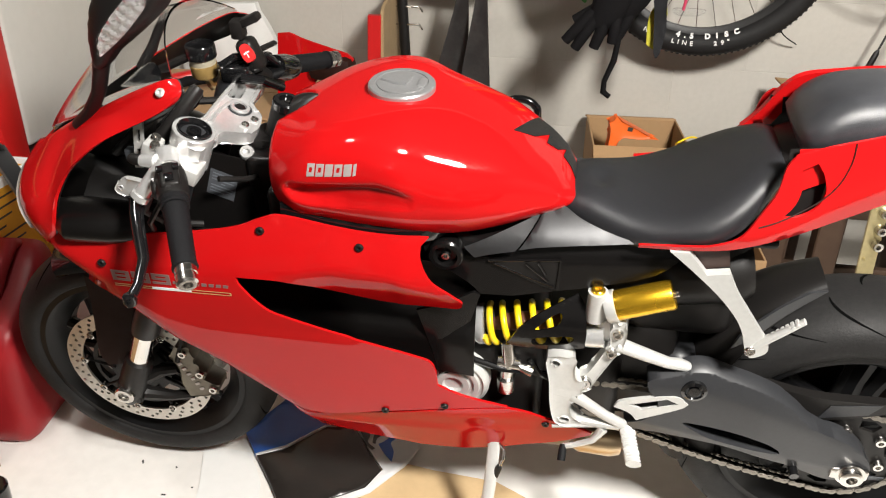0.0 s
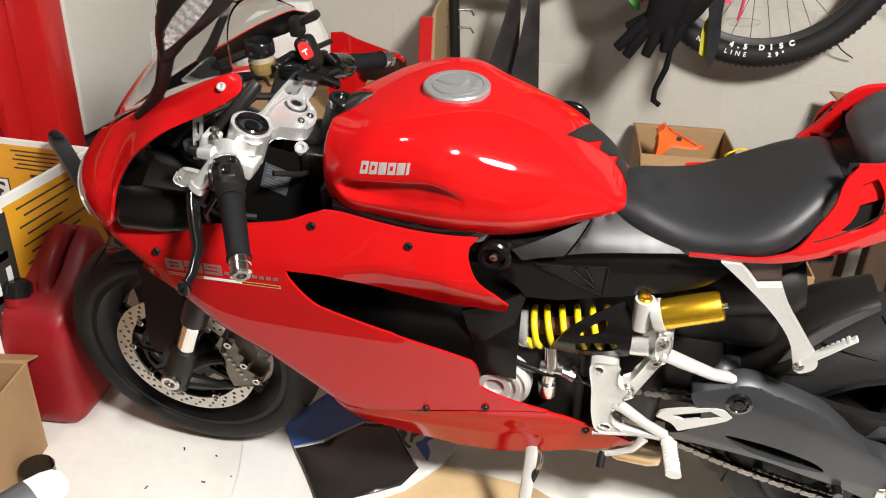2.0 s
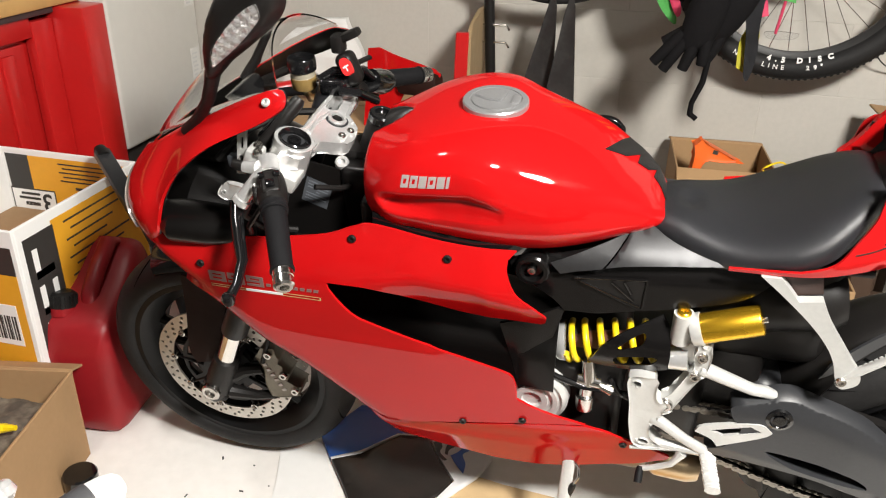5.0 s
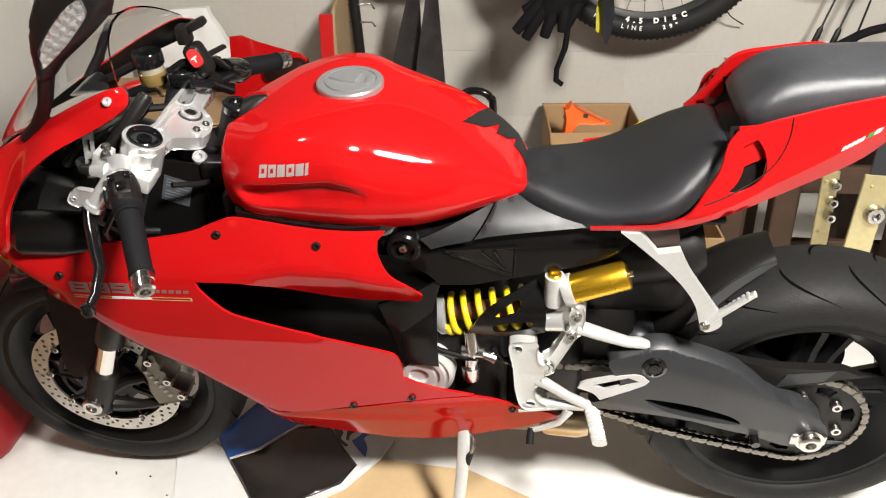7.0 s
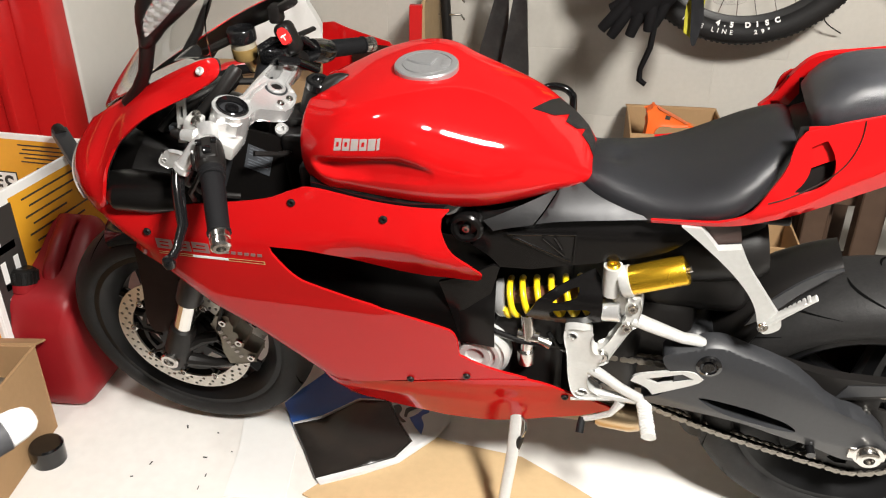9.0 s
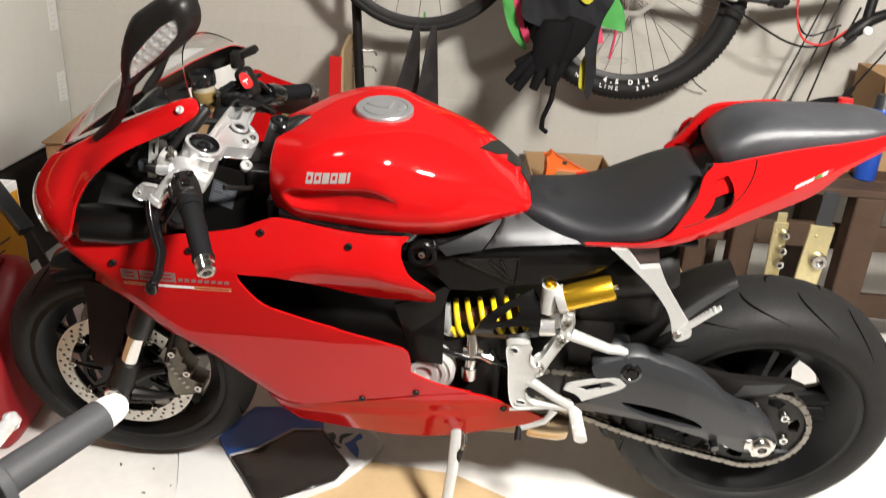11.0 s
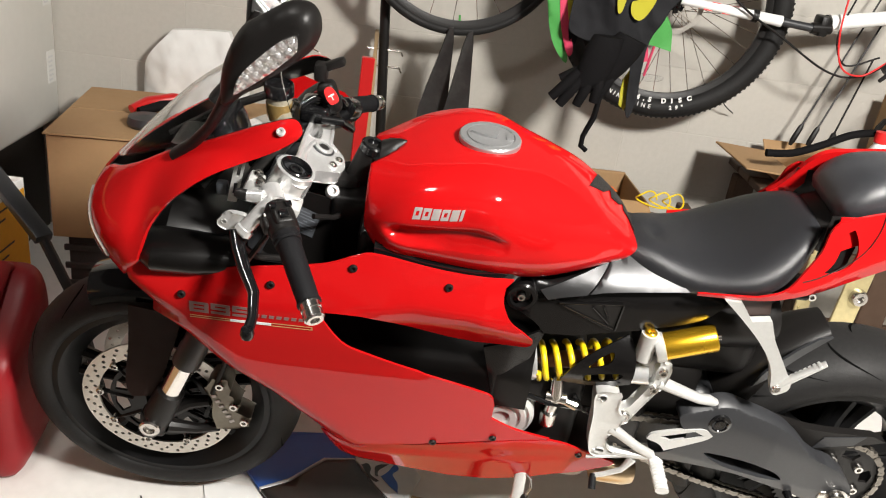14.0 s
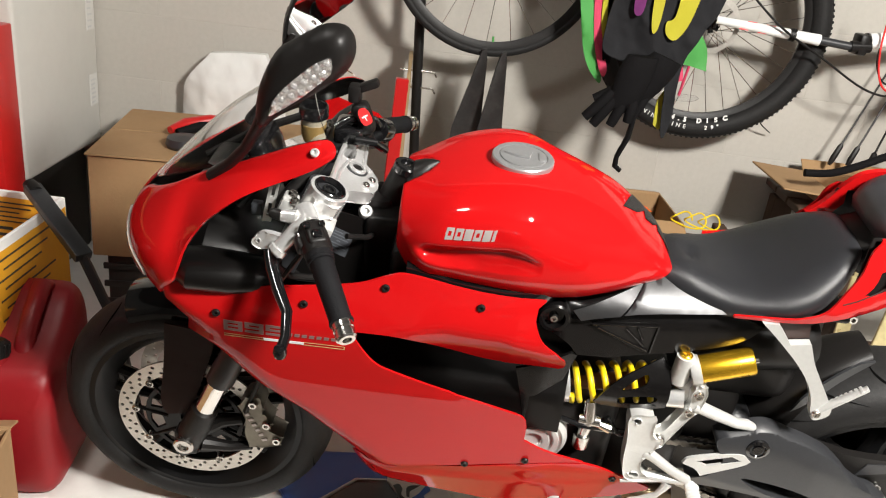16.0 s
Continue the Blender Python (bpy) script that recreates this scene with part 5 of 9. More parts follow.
box(bm, (1.02, -0.10, 0.785), (1.20, 0.10, 0.80), 0.006)
box(bm, (1.20, -0.060, 0.855), (1.43, 0.060, 0.925), 0.02, 2, Matrix.Translation((1.3, 0, 0.87)) @ Matrix.Rotation(radians(-24), 4, "Y") @ Matrix.Translation((-1.3, 0, -0.83)))
part("tail_undertray", bm, BLACK, moto, "black undertray")
bm = bmesh.new()
lathe(bm, [(0.0001, -0.02), (0.020, -0.015), (0.022, 0.01), (0.0001, 0.012)], Matrix.Translation((1.535, -0.03, 1.0)) @ Matrix.Rotation(radians(80), 4, "Y"), 16)
part("tail_lamp", bm, SATIN, moto)

# silver passenger peg hangers and pegs
HANGER_BACK = node_mat("brown_bracket", (0.035, 0.018, 0.014), 0.5, grain=0.2, scale=60)
for s in (-1, 1):
    bm = bmesh.new()
    ol = curve2([(1.032, 0.800, 1), (1.061, 0.800, 1), (1.093, 0.760, 1), (1.127, 0.766, 1), (1.147, 0.725), (1.174, 0.684), (1.199, 0.647), (1.211, 0.629), (1.211, 0.609), (1.190, 0.596), (1.178, 0.612), (1.166, 0.650), (1.147, 0.684), (1.113, 0.725), (1.064, 0.772)], 4)
    y = s * 0.128
    side_plate(bm, ol, min(y, y + s * 0.016), max(y, y + s * 0.016))
    hang = part("peg_hanger", bm, ALU_WHITE, moto, "silver cast passenger peg hanger")
    bm = bmesh.new()
    side_plate(bm, [(1.050, 0.812), (1.118, 0.812), (1.128, 0.767), (1.092, 0.759)], y - s * 0.004 - 0.001, y - s * 0.004 + 0.001)
    part("hanger_backing", bm, HANGER_BACK, hang, "dark brown web in the hanger")
    bm = bmesh.new()
    pts = [(1.182, s * 0.140, 0.606), (1.205, s * 0.146, 0.640), (1.252, s * 0.150, 0.690)]
    tube(bm, pts, [0.010, 0.0105, 0.008], 12, flat=0.55)
    for k in range(9):
        t = 0.26 + 0.08 * k
        c = Vector(pts[0]).lerp(Vector(pts[2]), t)
        box(bm, (-0.0028, -0.008, -0.004), (0.0028, 0.008, 0.003), 0.0008, 1, Matrix.Translation(c + Vector((-0.0022, 0, 0.0022))) @ Matrix.Rotation(radians(-45), 4, "Y"))
    part("passenger_peg", bm, ALU_WHITE, hang, "folded aluminium passenger peg")
    bm = bmesh.new()
    bolt(bm, (1.184, s * 0.150, 0.618), (0, s, 0), 0.007, 0.005)
    part("peg_pin", bm, STEEL, hang)

# ---- black panels behind the fairing ----
for s in (False, True):
    bm = bmesh.new()
    ol = (curve2([(0.646, 0.762, 1), (0.660, 0.783), (0.690, 0.788), (0.716, 0.780), (0.732, 0.776, 1), (0.790, 0.789, 1), (0.845, 0.797), (0.946, 0.794, 1), (1.080, 0.778, 1), (1.02, 0.72), (0.905, 0.690, 1), (0.852, 0.682), (0.796, 0.672, 1), (0.742, 0.670, 1), (0.725, 0.690), (0.705, 0.705), (0.680, 0.722), (0.655, 0.742)], 4))
    shell(bm, ol, lambda u, v: (u, -0.128 + 0.03 * max(0, (u - 0.80) / 0.3) + 9.0 * max(0.0, v - 0.735) ** 2, v), (0, 0.005, 0), 0.010, mirror=s)
    pan = part("frame_cover", bm, SATIN, moto, "satin black frame cover", angle=60)
    bm = bmesh.new()
    shell(bm, curve2([(0.755, 0.744, 1), (0.868, 0.750, 1), (0.866, 0.692, 1), (0.850, 0.694)], 3), lambda u, v: (u, -0.131 + 0.03 * max(0, (u - 0.80) / 0.3), v), (0, 0.003, 0), 0.03, mirror=s)
    ins = part("cover_inset", bm, BLACK, pan, "black ribbed triangular inset")
    sg = 1 if s else -1
    for a, b in (((0.765, 0.741), (0.862, 0.697)), ((0.755, 0.746), (0.870, 0.752)), ((0.870, 0.752), (0.867, 0.692)), ((0.815, 0.744), (0.852, 0.708)), ((0.835, 0.746), (0.848, 0.722))):
        bm = bmesh.new()
        tube(bm, [(a[0], sg * 0.132 - sg * 0.03 * max(0, (a[0] - 0.80) / 0.3), a[1]), (b[0], sg * 0.132 - sg * 0.03 * max(0, (b[0] - 0.80) / 0.3), b[1])], 0.0022, 8)
        part("inset_rib", bm, SATIN, ins)
    slope = lambda v: -0.138 + 0.15 * max(0.0, v - 0.765) + 16.0 * max(0.0, v - 0.768) ** 2
    for nm, ol in (("seat_panel", [(0.716, 0.773, 1), (0.775, 0.797), (0.834, 0.818, 1), (0.798, 0.772, 1), (0.760, 0.763), (0.733, 0.754, 1)]), ("seat_panel", [(0.838, 0.820, 1), (0.860, 0.827), (0.900, 0.812), (0.960, 0.795), (1.000, 0.788, 1), (0.950, 0.786), (0.845, 0.781), (0.803, 0.774, 1)])):
        bm = bmesh.new()
        shell(bm, curve2(ol, 5), lambda u, v: (u, slope(v) + 0.10 * max(0, u - 0.84), v), (0, 0.005, -0.003), 0.009, mirror=s)
        part(nm, bm, SEAT_PANEL, moto, "satin dark grey panel under the seat", angle=60)
    # round frame bolt
    bm = bmesh.new()
    lathe(bm, [(0.029, -0.02), (0.029, 0.006), (0.026, 0.010), (0.020, 0.010), (0.017, 0.001), (0.0001, 0.001)], Matrix.Translation((0.686, sg * 0.130, 0.752)) @ Vector((0, sg, 0)).to_track_quat("Z", "Y").to_matrix().to_4x4(), 32)
    fb = part("frame_bolt", bm, SATIN, moto, "recessed round frame bolt")
    bm = bmesh.new()
    bolt(bm, (0.686, sg * 0.131, 0.752), (0, sg, 0), 0.0065, 0.008)
    part("bolt_head", bm, STEEL, fb, "bright socket screw head")
    # lower cover with a notch over the engine
    bm = bmesh.new()
    ol = curve2([(0.636, 0.640, 1), (0.731, 0.676, 1), (0.742, 0.669, 1), (0.727, 0.614), (0.712, 0.559), (0.695, 0.512), (0.671, 0.489, 1), (0.662, 0.541), (0.645, 0.608)], 4)
    shell(bm, ol, lambda u, v: (u, -0.150 + 0.02 * max(0, (u - 0.68) / 0.06), v), (0, 0.006, 0), 0.014, mirror=s)
    part("engine_cover_panel", bm, SATIN, moto, "glossy black lower cover")

bm = bmesh.new()
box(bm, (0.64, -0.085, 0.68), (1.02, 0.085, 0.800), 0.012, 2)
part("airbox", bm, BLACK, moto, "black airbox between tank and seat")

# engine: clutch drum, cases, hoses
bm = bmesh.new()
box(bm, (0.42, -0.115, 0.26), (0.86, 0.115, 0.60), 0.04, 3)
box(bm, (0.80, -0.09, 0.30), (1.00, 0.09, 0.56), 0.03, 3)
part("engine_case", bm, BLACK, moto, "dark engine case")
bm = bmesh.new()
lathe(bm, [(0.0001, 0.036), (0.016, 0.036), (0.019, 0.042), (0.030, 0.042), (0.032, 0.037), (0.038, 0.037), (0.040, 0.042), (0.048, 0.042), (0.050, 0.036), (0.055, 0.036), (0.057, 0.040), (0.064, 0.034), (0.066, 0.030), (0.066, 0.024), (0.058, 0.023), (0.058, 0.018), (0.067, 0.017), (0.068, 0.008), (0.060, 0.007), (0.060, 0.002), (0.070, 0.001), (0.070, -0.008), (0.062, -0.009), (0.062, -0.014), (0.073, -0.015), (0.073, -0.04)], axle_pose(0.695, 0.462, -0.105), 48)
part("clutch_cover", bm, ALU_WHITE, moto, "ribbed silver clutch cover")
bm = bmesh.new()
tube(bm, [(0.790, -0.120, 0.560), (0.795, -0.125, 0.520), (0.790, -0.125, 0.470)], [0.012, 0.014, 0.012], 14)
lathe(bm, [(0.0001, 0), (0.017, 0), (0.017, 0.03), (0.0001, 0.03)], Matrix.Translation((0.790, -0.125, 0.445)), 16)
tube(bm, [(0.775, -0.125, 0.515), (0.815, -0.128, 0.513)], 0.012, 12)
tube(bm, [(0.812, -0.13, 0.510), (0.836, -0.132, 0.502)], [0.007, 0.010], 10)
part("hose_banjo", bm, STEEL, moto, "bright hose fitting")
bm = bmesh.new()
tube(bm, [(0.700, -0.13, 0.540), (0.735, -0.135, 0.520), (0.780, -0.135, 0.505), (0.830, -0.13, 0.498), (0.870, -0.115, 0.480)], 0.006, 8)
tube(bm, [(0.83, -0.12, 0.52), (0.85, -0.125, 0.49), (0.88, -0.11, 0.46)], 0.005, 8)
part("oil_hose", bm, BLACK_GLOSS, moto)

# rear shock lying across: yellow coil, guard, gold reservoir
SA, SB = Vector((0.715, -0.092, 0.566)), Vector((0.985, -0.092, 0.612))
bm = bmesh.new()
tube(bm, [SA + (SB - SA) * 0.12, SA + (SB - SA) * 0.90], 0.019, 18)
shock = part("shock_body", bm, node_mat("brown_bump_rubber", (0.10, 0.035, 0.018), 0.5), moto, "rear shock absorber")
bm = bmesh.new()
ax = (SB - SA).normalized()
e1 = Vector((0, -1, 0))
e2 = ax.cross(e1).normalized()
turns = 7.2
axial = lambda n: 0.036 + (0.013 * n if n < 1 else 0.013 + 0.0262 * (n - 1))
tube(bm, [SA + ax * axial(turns * t) + (e1 * math.cos(2 * math.pi * turns * t) + e2 * math.sin(2 * math.pi * turns * t)) * 0.0345 for t in [k / 220 for k in range(221)]], 0.0060, 10)
part("coil_spring", bm, YELLOW, shock, "bright yellow coil spring", angle=60)
bm = bmesh.new()
fr = Matrix.Translation(SA) @ ax.to_track_quat("Z", "Y").to_matrix().to_4x4()
lathe(bm, [(0.012, -0.01), (0.034, 0.016), (0.038, 0.022), (0.038, 0.034), (0.020, 0.036)], fr, 28)
lathe(bm, [(0.0001, -0.03), (0.016, -0.028), (0.018, -0.005), (0.012, 0.0)], fr, 20)
part("spring_seat", bm, ALU, shock, "bright spring seat")
bm = bmesh.new()
gl = curve2([(0.790, 0.572, 1), (0.810, 0.610), (0.840, 0.636), (0.876, 0.655), (0.904, 0.668, 1), (0.917, 0.652), (0.923, 0.615), (0.922, 0.578, 1), (0.885, 0.564), (0.842, 0.560), (0.805, 0.562, 1)], 4)
hs = [curve2([(0.836, 0.608), (0.854, 0.628), (0.876, 0.641), (0.881, 0.633), (0.870, 0.618)], 3), curve2([(0.832, 0.582), (0.840, 0.593), (0.899, 0.602), (0.893, 0.585), (0.842, 0.573)], 3)]
shell(bm, gl, lambda u, v: (u, -0.141 + 7.0 * (v - 0.595) ** 2, v), (0, 0.003, 0), 0.010, hs)
part("shock_guard", bm, SATIN, moto, "black slotted shock guard")
bm = bmesh.new()
box(bm, (0.936, -0.125, 0.575), (0.992, -0.075, 0.640), 0.012, 3)
tube(bm, [(0.925, -0.12, 0.590), (0.955, -0.125, 0.596)], 0.020, 16)
part("shock_mount", bm, ALU, moto, "cast shock mount")
R0, R1 = Vector((0.951, -0.121, 0.658)), Vector((1.057, -0.121, 0.700))
fr = Matrix.Translation(R0) @ (R1 - R0).to_track_quat("Z", "Y").to_matrix().to_4x4()
bm = bmesh.new()
lathe(bm, [(0.0001, 0), (0.026, 0), (0.028, 0.004), (0.028, 0.017), (0.0245, 0.018)], fr, 28)
lathe(bm, [(0.0001, -0.03), (0.0165, -0.03), (0.0165, 0.03), (0.0001, 0.03)], Matrix.Translation((0.935, -0.121, 0.662)), 24)
rv = part("shock_reservoir", bm, ALU_WHITE, moto, "gold and silver shock reservoir")
bm = bmesh.new()
lathe(bm, [(0.0245, 0.017), (0.0255, 0.018), (0.0255, 0.108), (0.0235, 0.111), (0.0001, 0.111)], fr, 32)
part("reservoir_can", bm, GOLD, rv, "gold anodised reservoir can")
bm = bmesh.new()
lathe(bm, [(0.0115, 0.026), (0.0115, 0.033), (0.009, 0.035), (0.006, 0.035), (0.005, 0.032), (0.0001, 0.032)], Matrix.Translation((0.935, -0.121, 0.662)), 20)
part("adjuster_knob", bm, GOLD, rv)
bm = bmesh.new()
lathe(bm, [(0.0001, 0.108), (0.006, 0.109), (0.006, 0.119), (0.0001, 0.119)], fr, 12)
part("reservoir_valve", bm, STEEL, rv)
bm = bmesh.new()
lathe(bm, [(0.0001, 0), (0.055, 0.0), (0.062, 0.02), (0.062, 0.24), (0.05, 0.26), (0.0001, 0.26)], Matrix.Translation((0.93, -0.03, 0.655)) @ Matrix.Rotation(radians(80), 4, "Y"), 28)
part("battery_cover", bm, BLACK, moto, "black rounded cover above the shock")

bm = bmesh.new()
box(bm, (0.97, -0.070, 0.34), (1.09, 0.090, 0.575), 0.02, 2)
part("pivot_block", bm, BLACK, moto, "black swingarm pivot casting")

# silver footrest hanger and links
SHIFT = Vector((0.011, 0.028, -0.026))
bm = bmesh.new()
for y0, y1, ol in ((-0.150, -0.128, [(0.862, 0.560), (0.905, 0.562), (0.912, 0.520), (0.928, 0.500), (0.920, 0.470), (0.908, 0.445), (0.914, 0.418), (0.932, 0.402), (0.920, 0.391), (0.886, 0.396), (0.873, 0.440), (0.868, 0.500)]),):
    side_plate(bm, curve2(ol, 4), y0, y1, [[(0.876 + 0.008 * math.cos(a), 0.548 + 0.008 * math.sin(a)) for a in [2 * math.pi * k / 12 for k in range(12)]], [(0.900 + 0.010 * math.cos(a), 0.408 + 0.007 * math.sin(a)) for a in [2 * math.pi * k / 12 for k in range(12)]]], 0.004)
hanger = part("footrest_hanger", bm, ALU_WHITE, moto, "silver cast footrest hanger")
bm = bmesh.new()
side_plate(bm, curve2([(0.901, 0.520), (0.912, 0.540), (0.925, 0.553), (0.946, 0.603), (0.953, 0.620), (0.950, 0.645), (0.956, 0.662), (0.970, 0.664), (0.978, 0.652), (0.977, 0.628), (0.972, 0.603), (0.962, 0.587), (0.936, 0.526), (0.927, 0.504), (0.912, 0.497), (0.902, 0.505)], 4), -0.166, -0.152, bevel=0.004)
bmesh.ops.translate(bm, vec=SHIFT, verts=bm.verts)
lk = part("linkage_plate", bm, ALU_WHITE, moto, "silver suspension linkage plate")
for q, r in (((0.917, 0.522), 0.0115), ((0.957, 0.600), 0.008), ((0.963, 0.644), 0.008)):
    bm = bmesh.new()
    bolt(bm, tuple(Vector((q[0], -0.166, q[1])) + SHIFT), (0, -1, 0), r, 0.008)
    part("linkage_bolt", bm, STEEL, lk)
bm = bmesh.new()
tube(bm, [(0.975, -0.128, 0.586), (1.01, -0.127, 0.571), (1.066, -0.124, 0.548), (1.088, -0.122, 0.545), (1.103, -0.120, 0.538)], [0.0145, 0.0140, 0.0120, 0.0125, 0.010], 14, flat=0.8)
part("linkage_rod", bm, ALU_WHITE, moto, "silver tie rod")
bm = bmesh.new()
tube(bm, [(0.910, -0.140, 0.462), (0.930, -0.144, 0.454), (0.970, -0.148, 0.427), (1.005, -0.150, 0.408), (1.009, -0.151, 0.400)], [0.012, 0.0105, 0.0095, 0.0100, 0.008], 12)
tube(bm, [(0.915, -0.142, 0.402), (0.96, -0.146, 0.401), (1.000, -0.150, 0.404)], [0.009, 0.009, 0.009], 10)
part("footrest_arm", bm, ALU_WHITE, hanger)
bm = bmesh.new()
side_plate(bm, curve2([(0.974, 0.478, 1), (0.989, 0.496), (1.072, 0.518), (1.099, 0.502, 1), (1.084, 0.487), (1.016, 0.449, 1), (1.002, 0.466)], 4), -0.178, -0.172, [curve2([(0.999, 0.487, 1), (1.062, 0.510, 1), (1.083, 0.500, 1), (1.022, 0.477, 1)], 3)])
bmesh.ops.translate(bm, vec=SHIFT, verts=bm.verts)
part("heel_guard", bm, ALU_WHITE, hanger, "open triangular heel guard")
bm = bmesh.new()
rings = []
for t in [k / 22 for k in range(23)]:
    c = Vector((1.013, -0.155, 0.405)).lerp(Vector((1.027, -0.208, 0.372)), t)
    r = (0.0128 if t > 0.05 else 0.008) * (0.86 if int(t * 22) % 2 and t > 0.15 else 1.0)
    rings.append([c + Vector((1.15 * r * math.cos(a), 0, 0.8 * r * math.sin(a))) for a in [2 * math.pi * (k + 0.5) / 8 for k in range(8)]])
loft(bm, rings)
part("footrest_peg", bm, ALU_WHITE, hanger, "knurled aluminium footrest peg")
# gear lever
bm = bmesh.new()
tube(bm, [(0.972, -0.150, 0.392), (0.965, -0.154, 0.380), (0.955, -0.156, 0.362), (0.925, -0.156, 0.345), (0.904, -0.156, 0.337)], [0.010, 0.0075, 0.006, 0.0055, 0.0055], 10)
tube(bm, [(0.880, -0.150, 0.384), (0.972, -0.150, 0.400)], 0.0036, 8)
lev = part("gear_lever", bm, ALU_WHITE, moto, "silver gear lever")
bm = bmesh.new()
tube(bm, [(0.904, -0.154, 0.340), (0.903, -0.164, 0.333), (0.902, -0.178, 0.322)], [0.006, 0.0075, 0.0075], 12)
part("toe_peg", bm, GRIP, lev, "black rubber toe peg")

# side stand with its springs
bm = bmesh.new()
box(bm, (0.745, -0.105, 0.275), (0.800, -0.070, 0.330), 0.01, 2)
tube(bm, [(0.772, -0.095, 0.300), (0.768, -0.150, 0.190), (0.752, -0.222, 0.045), (0.748, -0.240, 0.0)], [0.013, 0.0125, 0.012, 0.0115], 14, flat=0.7)
box(bm, (0.715, -0.275, -0.034), (0.795, -0.215, -0.026), 0.003)
st = part("side_stand", bm, ALU_WHITE, moto, "silver side stand")
bm = bmesh.new()
tube(bm, [(0.786, -0.140, 0.236), (0.783, -0.140, 0.228), (0.758, -0.142, 0.124)], [0.005, 0.0070, 0.0058], 12)
part("stand_spring", bm, BLACK, st, "black spring of the stand")
bm = bmesh.new()
tube(bm, [(0.778, -0.110, 0.272), (0.792, -0.124, 0.268), (0.793, -0.136, 0.254), (0.785, -0.140, 0.234)], 0.0028, 8)
part("spring_hook", bm, STEEL, st, "bright spring hook")
# exhaust and pan under the engine
bm = bmesh.new()
box(bm, (0.62, -0.060, 0.20), (0.93, 0.085, 0.27), 0.03, 3)
part("exhaust_box", bm, node_mat("heat_stained_steel", (0.20, 0.16, 0.12), 0.40, metal=0.9, stain=0.5, second=(0.30, 0.18, 0.09), stain_scale=8), moto, "heat-stained exhaust box")
bm = bmesh.new()
lathe(bm, [(0.030, 0), (0.034, 0.01), (0.034, 0.07), (0.028, 0.09), (0.022, 0.09), (0.022, 0.02), (0.0001, 0.02)], Matrix.Translation((0.93, -0.060, 0.262)) @ Matrix.Rotation(radians(95), 4, "Y"), 24)
part("exhaust_tip", bm, node_mat("blued_steel", (0.55, 0.42, 0.26), 0.3, metal=1.0, stain=0.5, second=(0.25, 0.2, 0.2)), moto, "bronzed exhaust outlet")

# ---- swingarm, chain, hugger ----
bm = bmesh.new()
sw = curve2([(1.060, 0.470), (1.040, 0.500), (1.040, 0.525), (1.085, 0.545), (1.113, 0.559), (1.141, 0.560), (1.177, 0.545), (1.222, 0.529), (1.264, 0.506), (1.301, 0.470), (1.325, 0.440), (1.355, 0.420), (1.385, 0.408), (1.415, 0.388), (1.440, 0.360), (1.455, 0.328), (1.447, 0.300), (1.420, 0.284), (1.385, 0.284), (1.343, 0.308), (1.309, 0.326), (1.277, 0.338), (1.214, 0.363), (1.150, 0.377), (1.067, 0.386), (1.020, 0.388), (1.010, 0.404), (1.045, 0.428)], 4)
ridge = [(1.0, 0.505), (1.10, 0.514), (1.137, 0.508), (1.197, 0.492), (1.31, 0.440), (1.36, 0.410), (1.41, 0.382), (1.47, 0.330)]
sw = [(u, v if v < soft_line(ridge, u) else soft_line(ridge, u) + 0.66 * (v - soft_line(ridge, u))) for u, v in sw]
bevelled = lambda d: 0.5 * (d + math.sqrt(d * d + 0.00012))
shell(bm, sw, lambda u, v: (u, -0.148 + 0.018 * max(0.0, (u - 1.24) / 0.2) + 0.40 * bevelled(v - soft_line(ridge, u)) + 0.30 * max(0.0, line([(1.0, 0.425), (1.20, 0.385), (1.34, 0.345), (1.47, 0.310)], u) - v), v), lambda u, v: (0, 0.040, 0), 0.0045, [curve2([(1.108, 0.425), (1.146, 0.424), (1.208, 0.411), (1.262, 0.390), (1.286, 0.366), (1.233, 0.373), (1.159, 0.392)], 4)])
arm = part("swingarm", bm, GREY_ARM, moto, "dark grey cast swingarm", angle=70)
bm = bmesh.new()
shell(bm, sw, lambda u, v: (u, -0.104, v), (0, -0.030, 0), 0.03, mirror=True)
box(bm, (1.06, -0.08, 0.40), (1.13, 0.12, 0.52), 0.03, 3)
part("swingarm_yoke", bm, GREY_ARM, arm)
bm = bmesh.new()
lathe(bm, [(0.022, -0.006), (0.022, 0.004), (0.016, 0.006), (0.013, 0.002), (0.010, 0.002), (0.010, 0.005), (0.0001, 0.005)], axle_pose(1.115, 0.507, -0.144), 24)
part("swingarm_bolt", bm, BLACK_GLOSS, arm)
bm = bmesh.new()
lathe(bm, [(0.0001, -0.13), (0.014, -0.13), (0.014, 0.132), (0.024, 0.132), (0.026, 0.135), (0.026, 0.140), (0.020, 0.141), (0.020, 0.150), (0.016, 0.152), (0.010, 0.152), (0.009, 0.142), (0.0001, 0.142)], axle_pose(1.421, 0.321, 0.002), 24)
box(bm, (1.386, -0.138, 0.308), (1.452, -0.128, 0.335), 0.004)
part("rear_axle", bm, STEEL, moto, "bright rear axle nut and adjuster")
bm = bmesh.new()
tube(bm, [(1.322, -0.130, 0.318), (1.323, -0.150, 0.316)], [0.009, 0.0085], 16)
part("paddock_bobbin", bm, BLACK_GLOSS, arm, "round paddock stand bobbin")
bm = bmesh.new()
box(bm, (1.46, -0.150, 0.24), (1.50, -0.147, 0.25), 0.001, 1, Matrix.Translation((0.02, 0.064, 0.012)))
part("tyre_mark", bm, STICKER, moto)

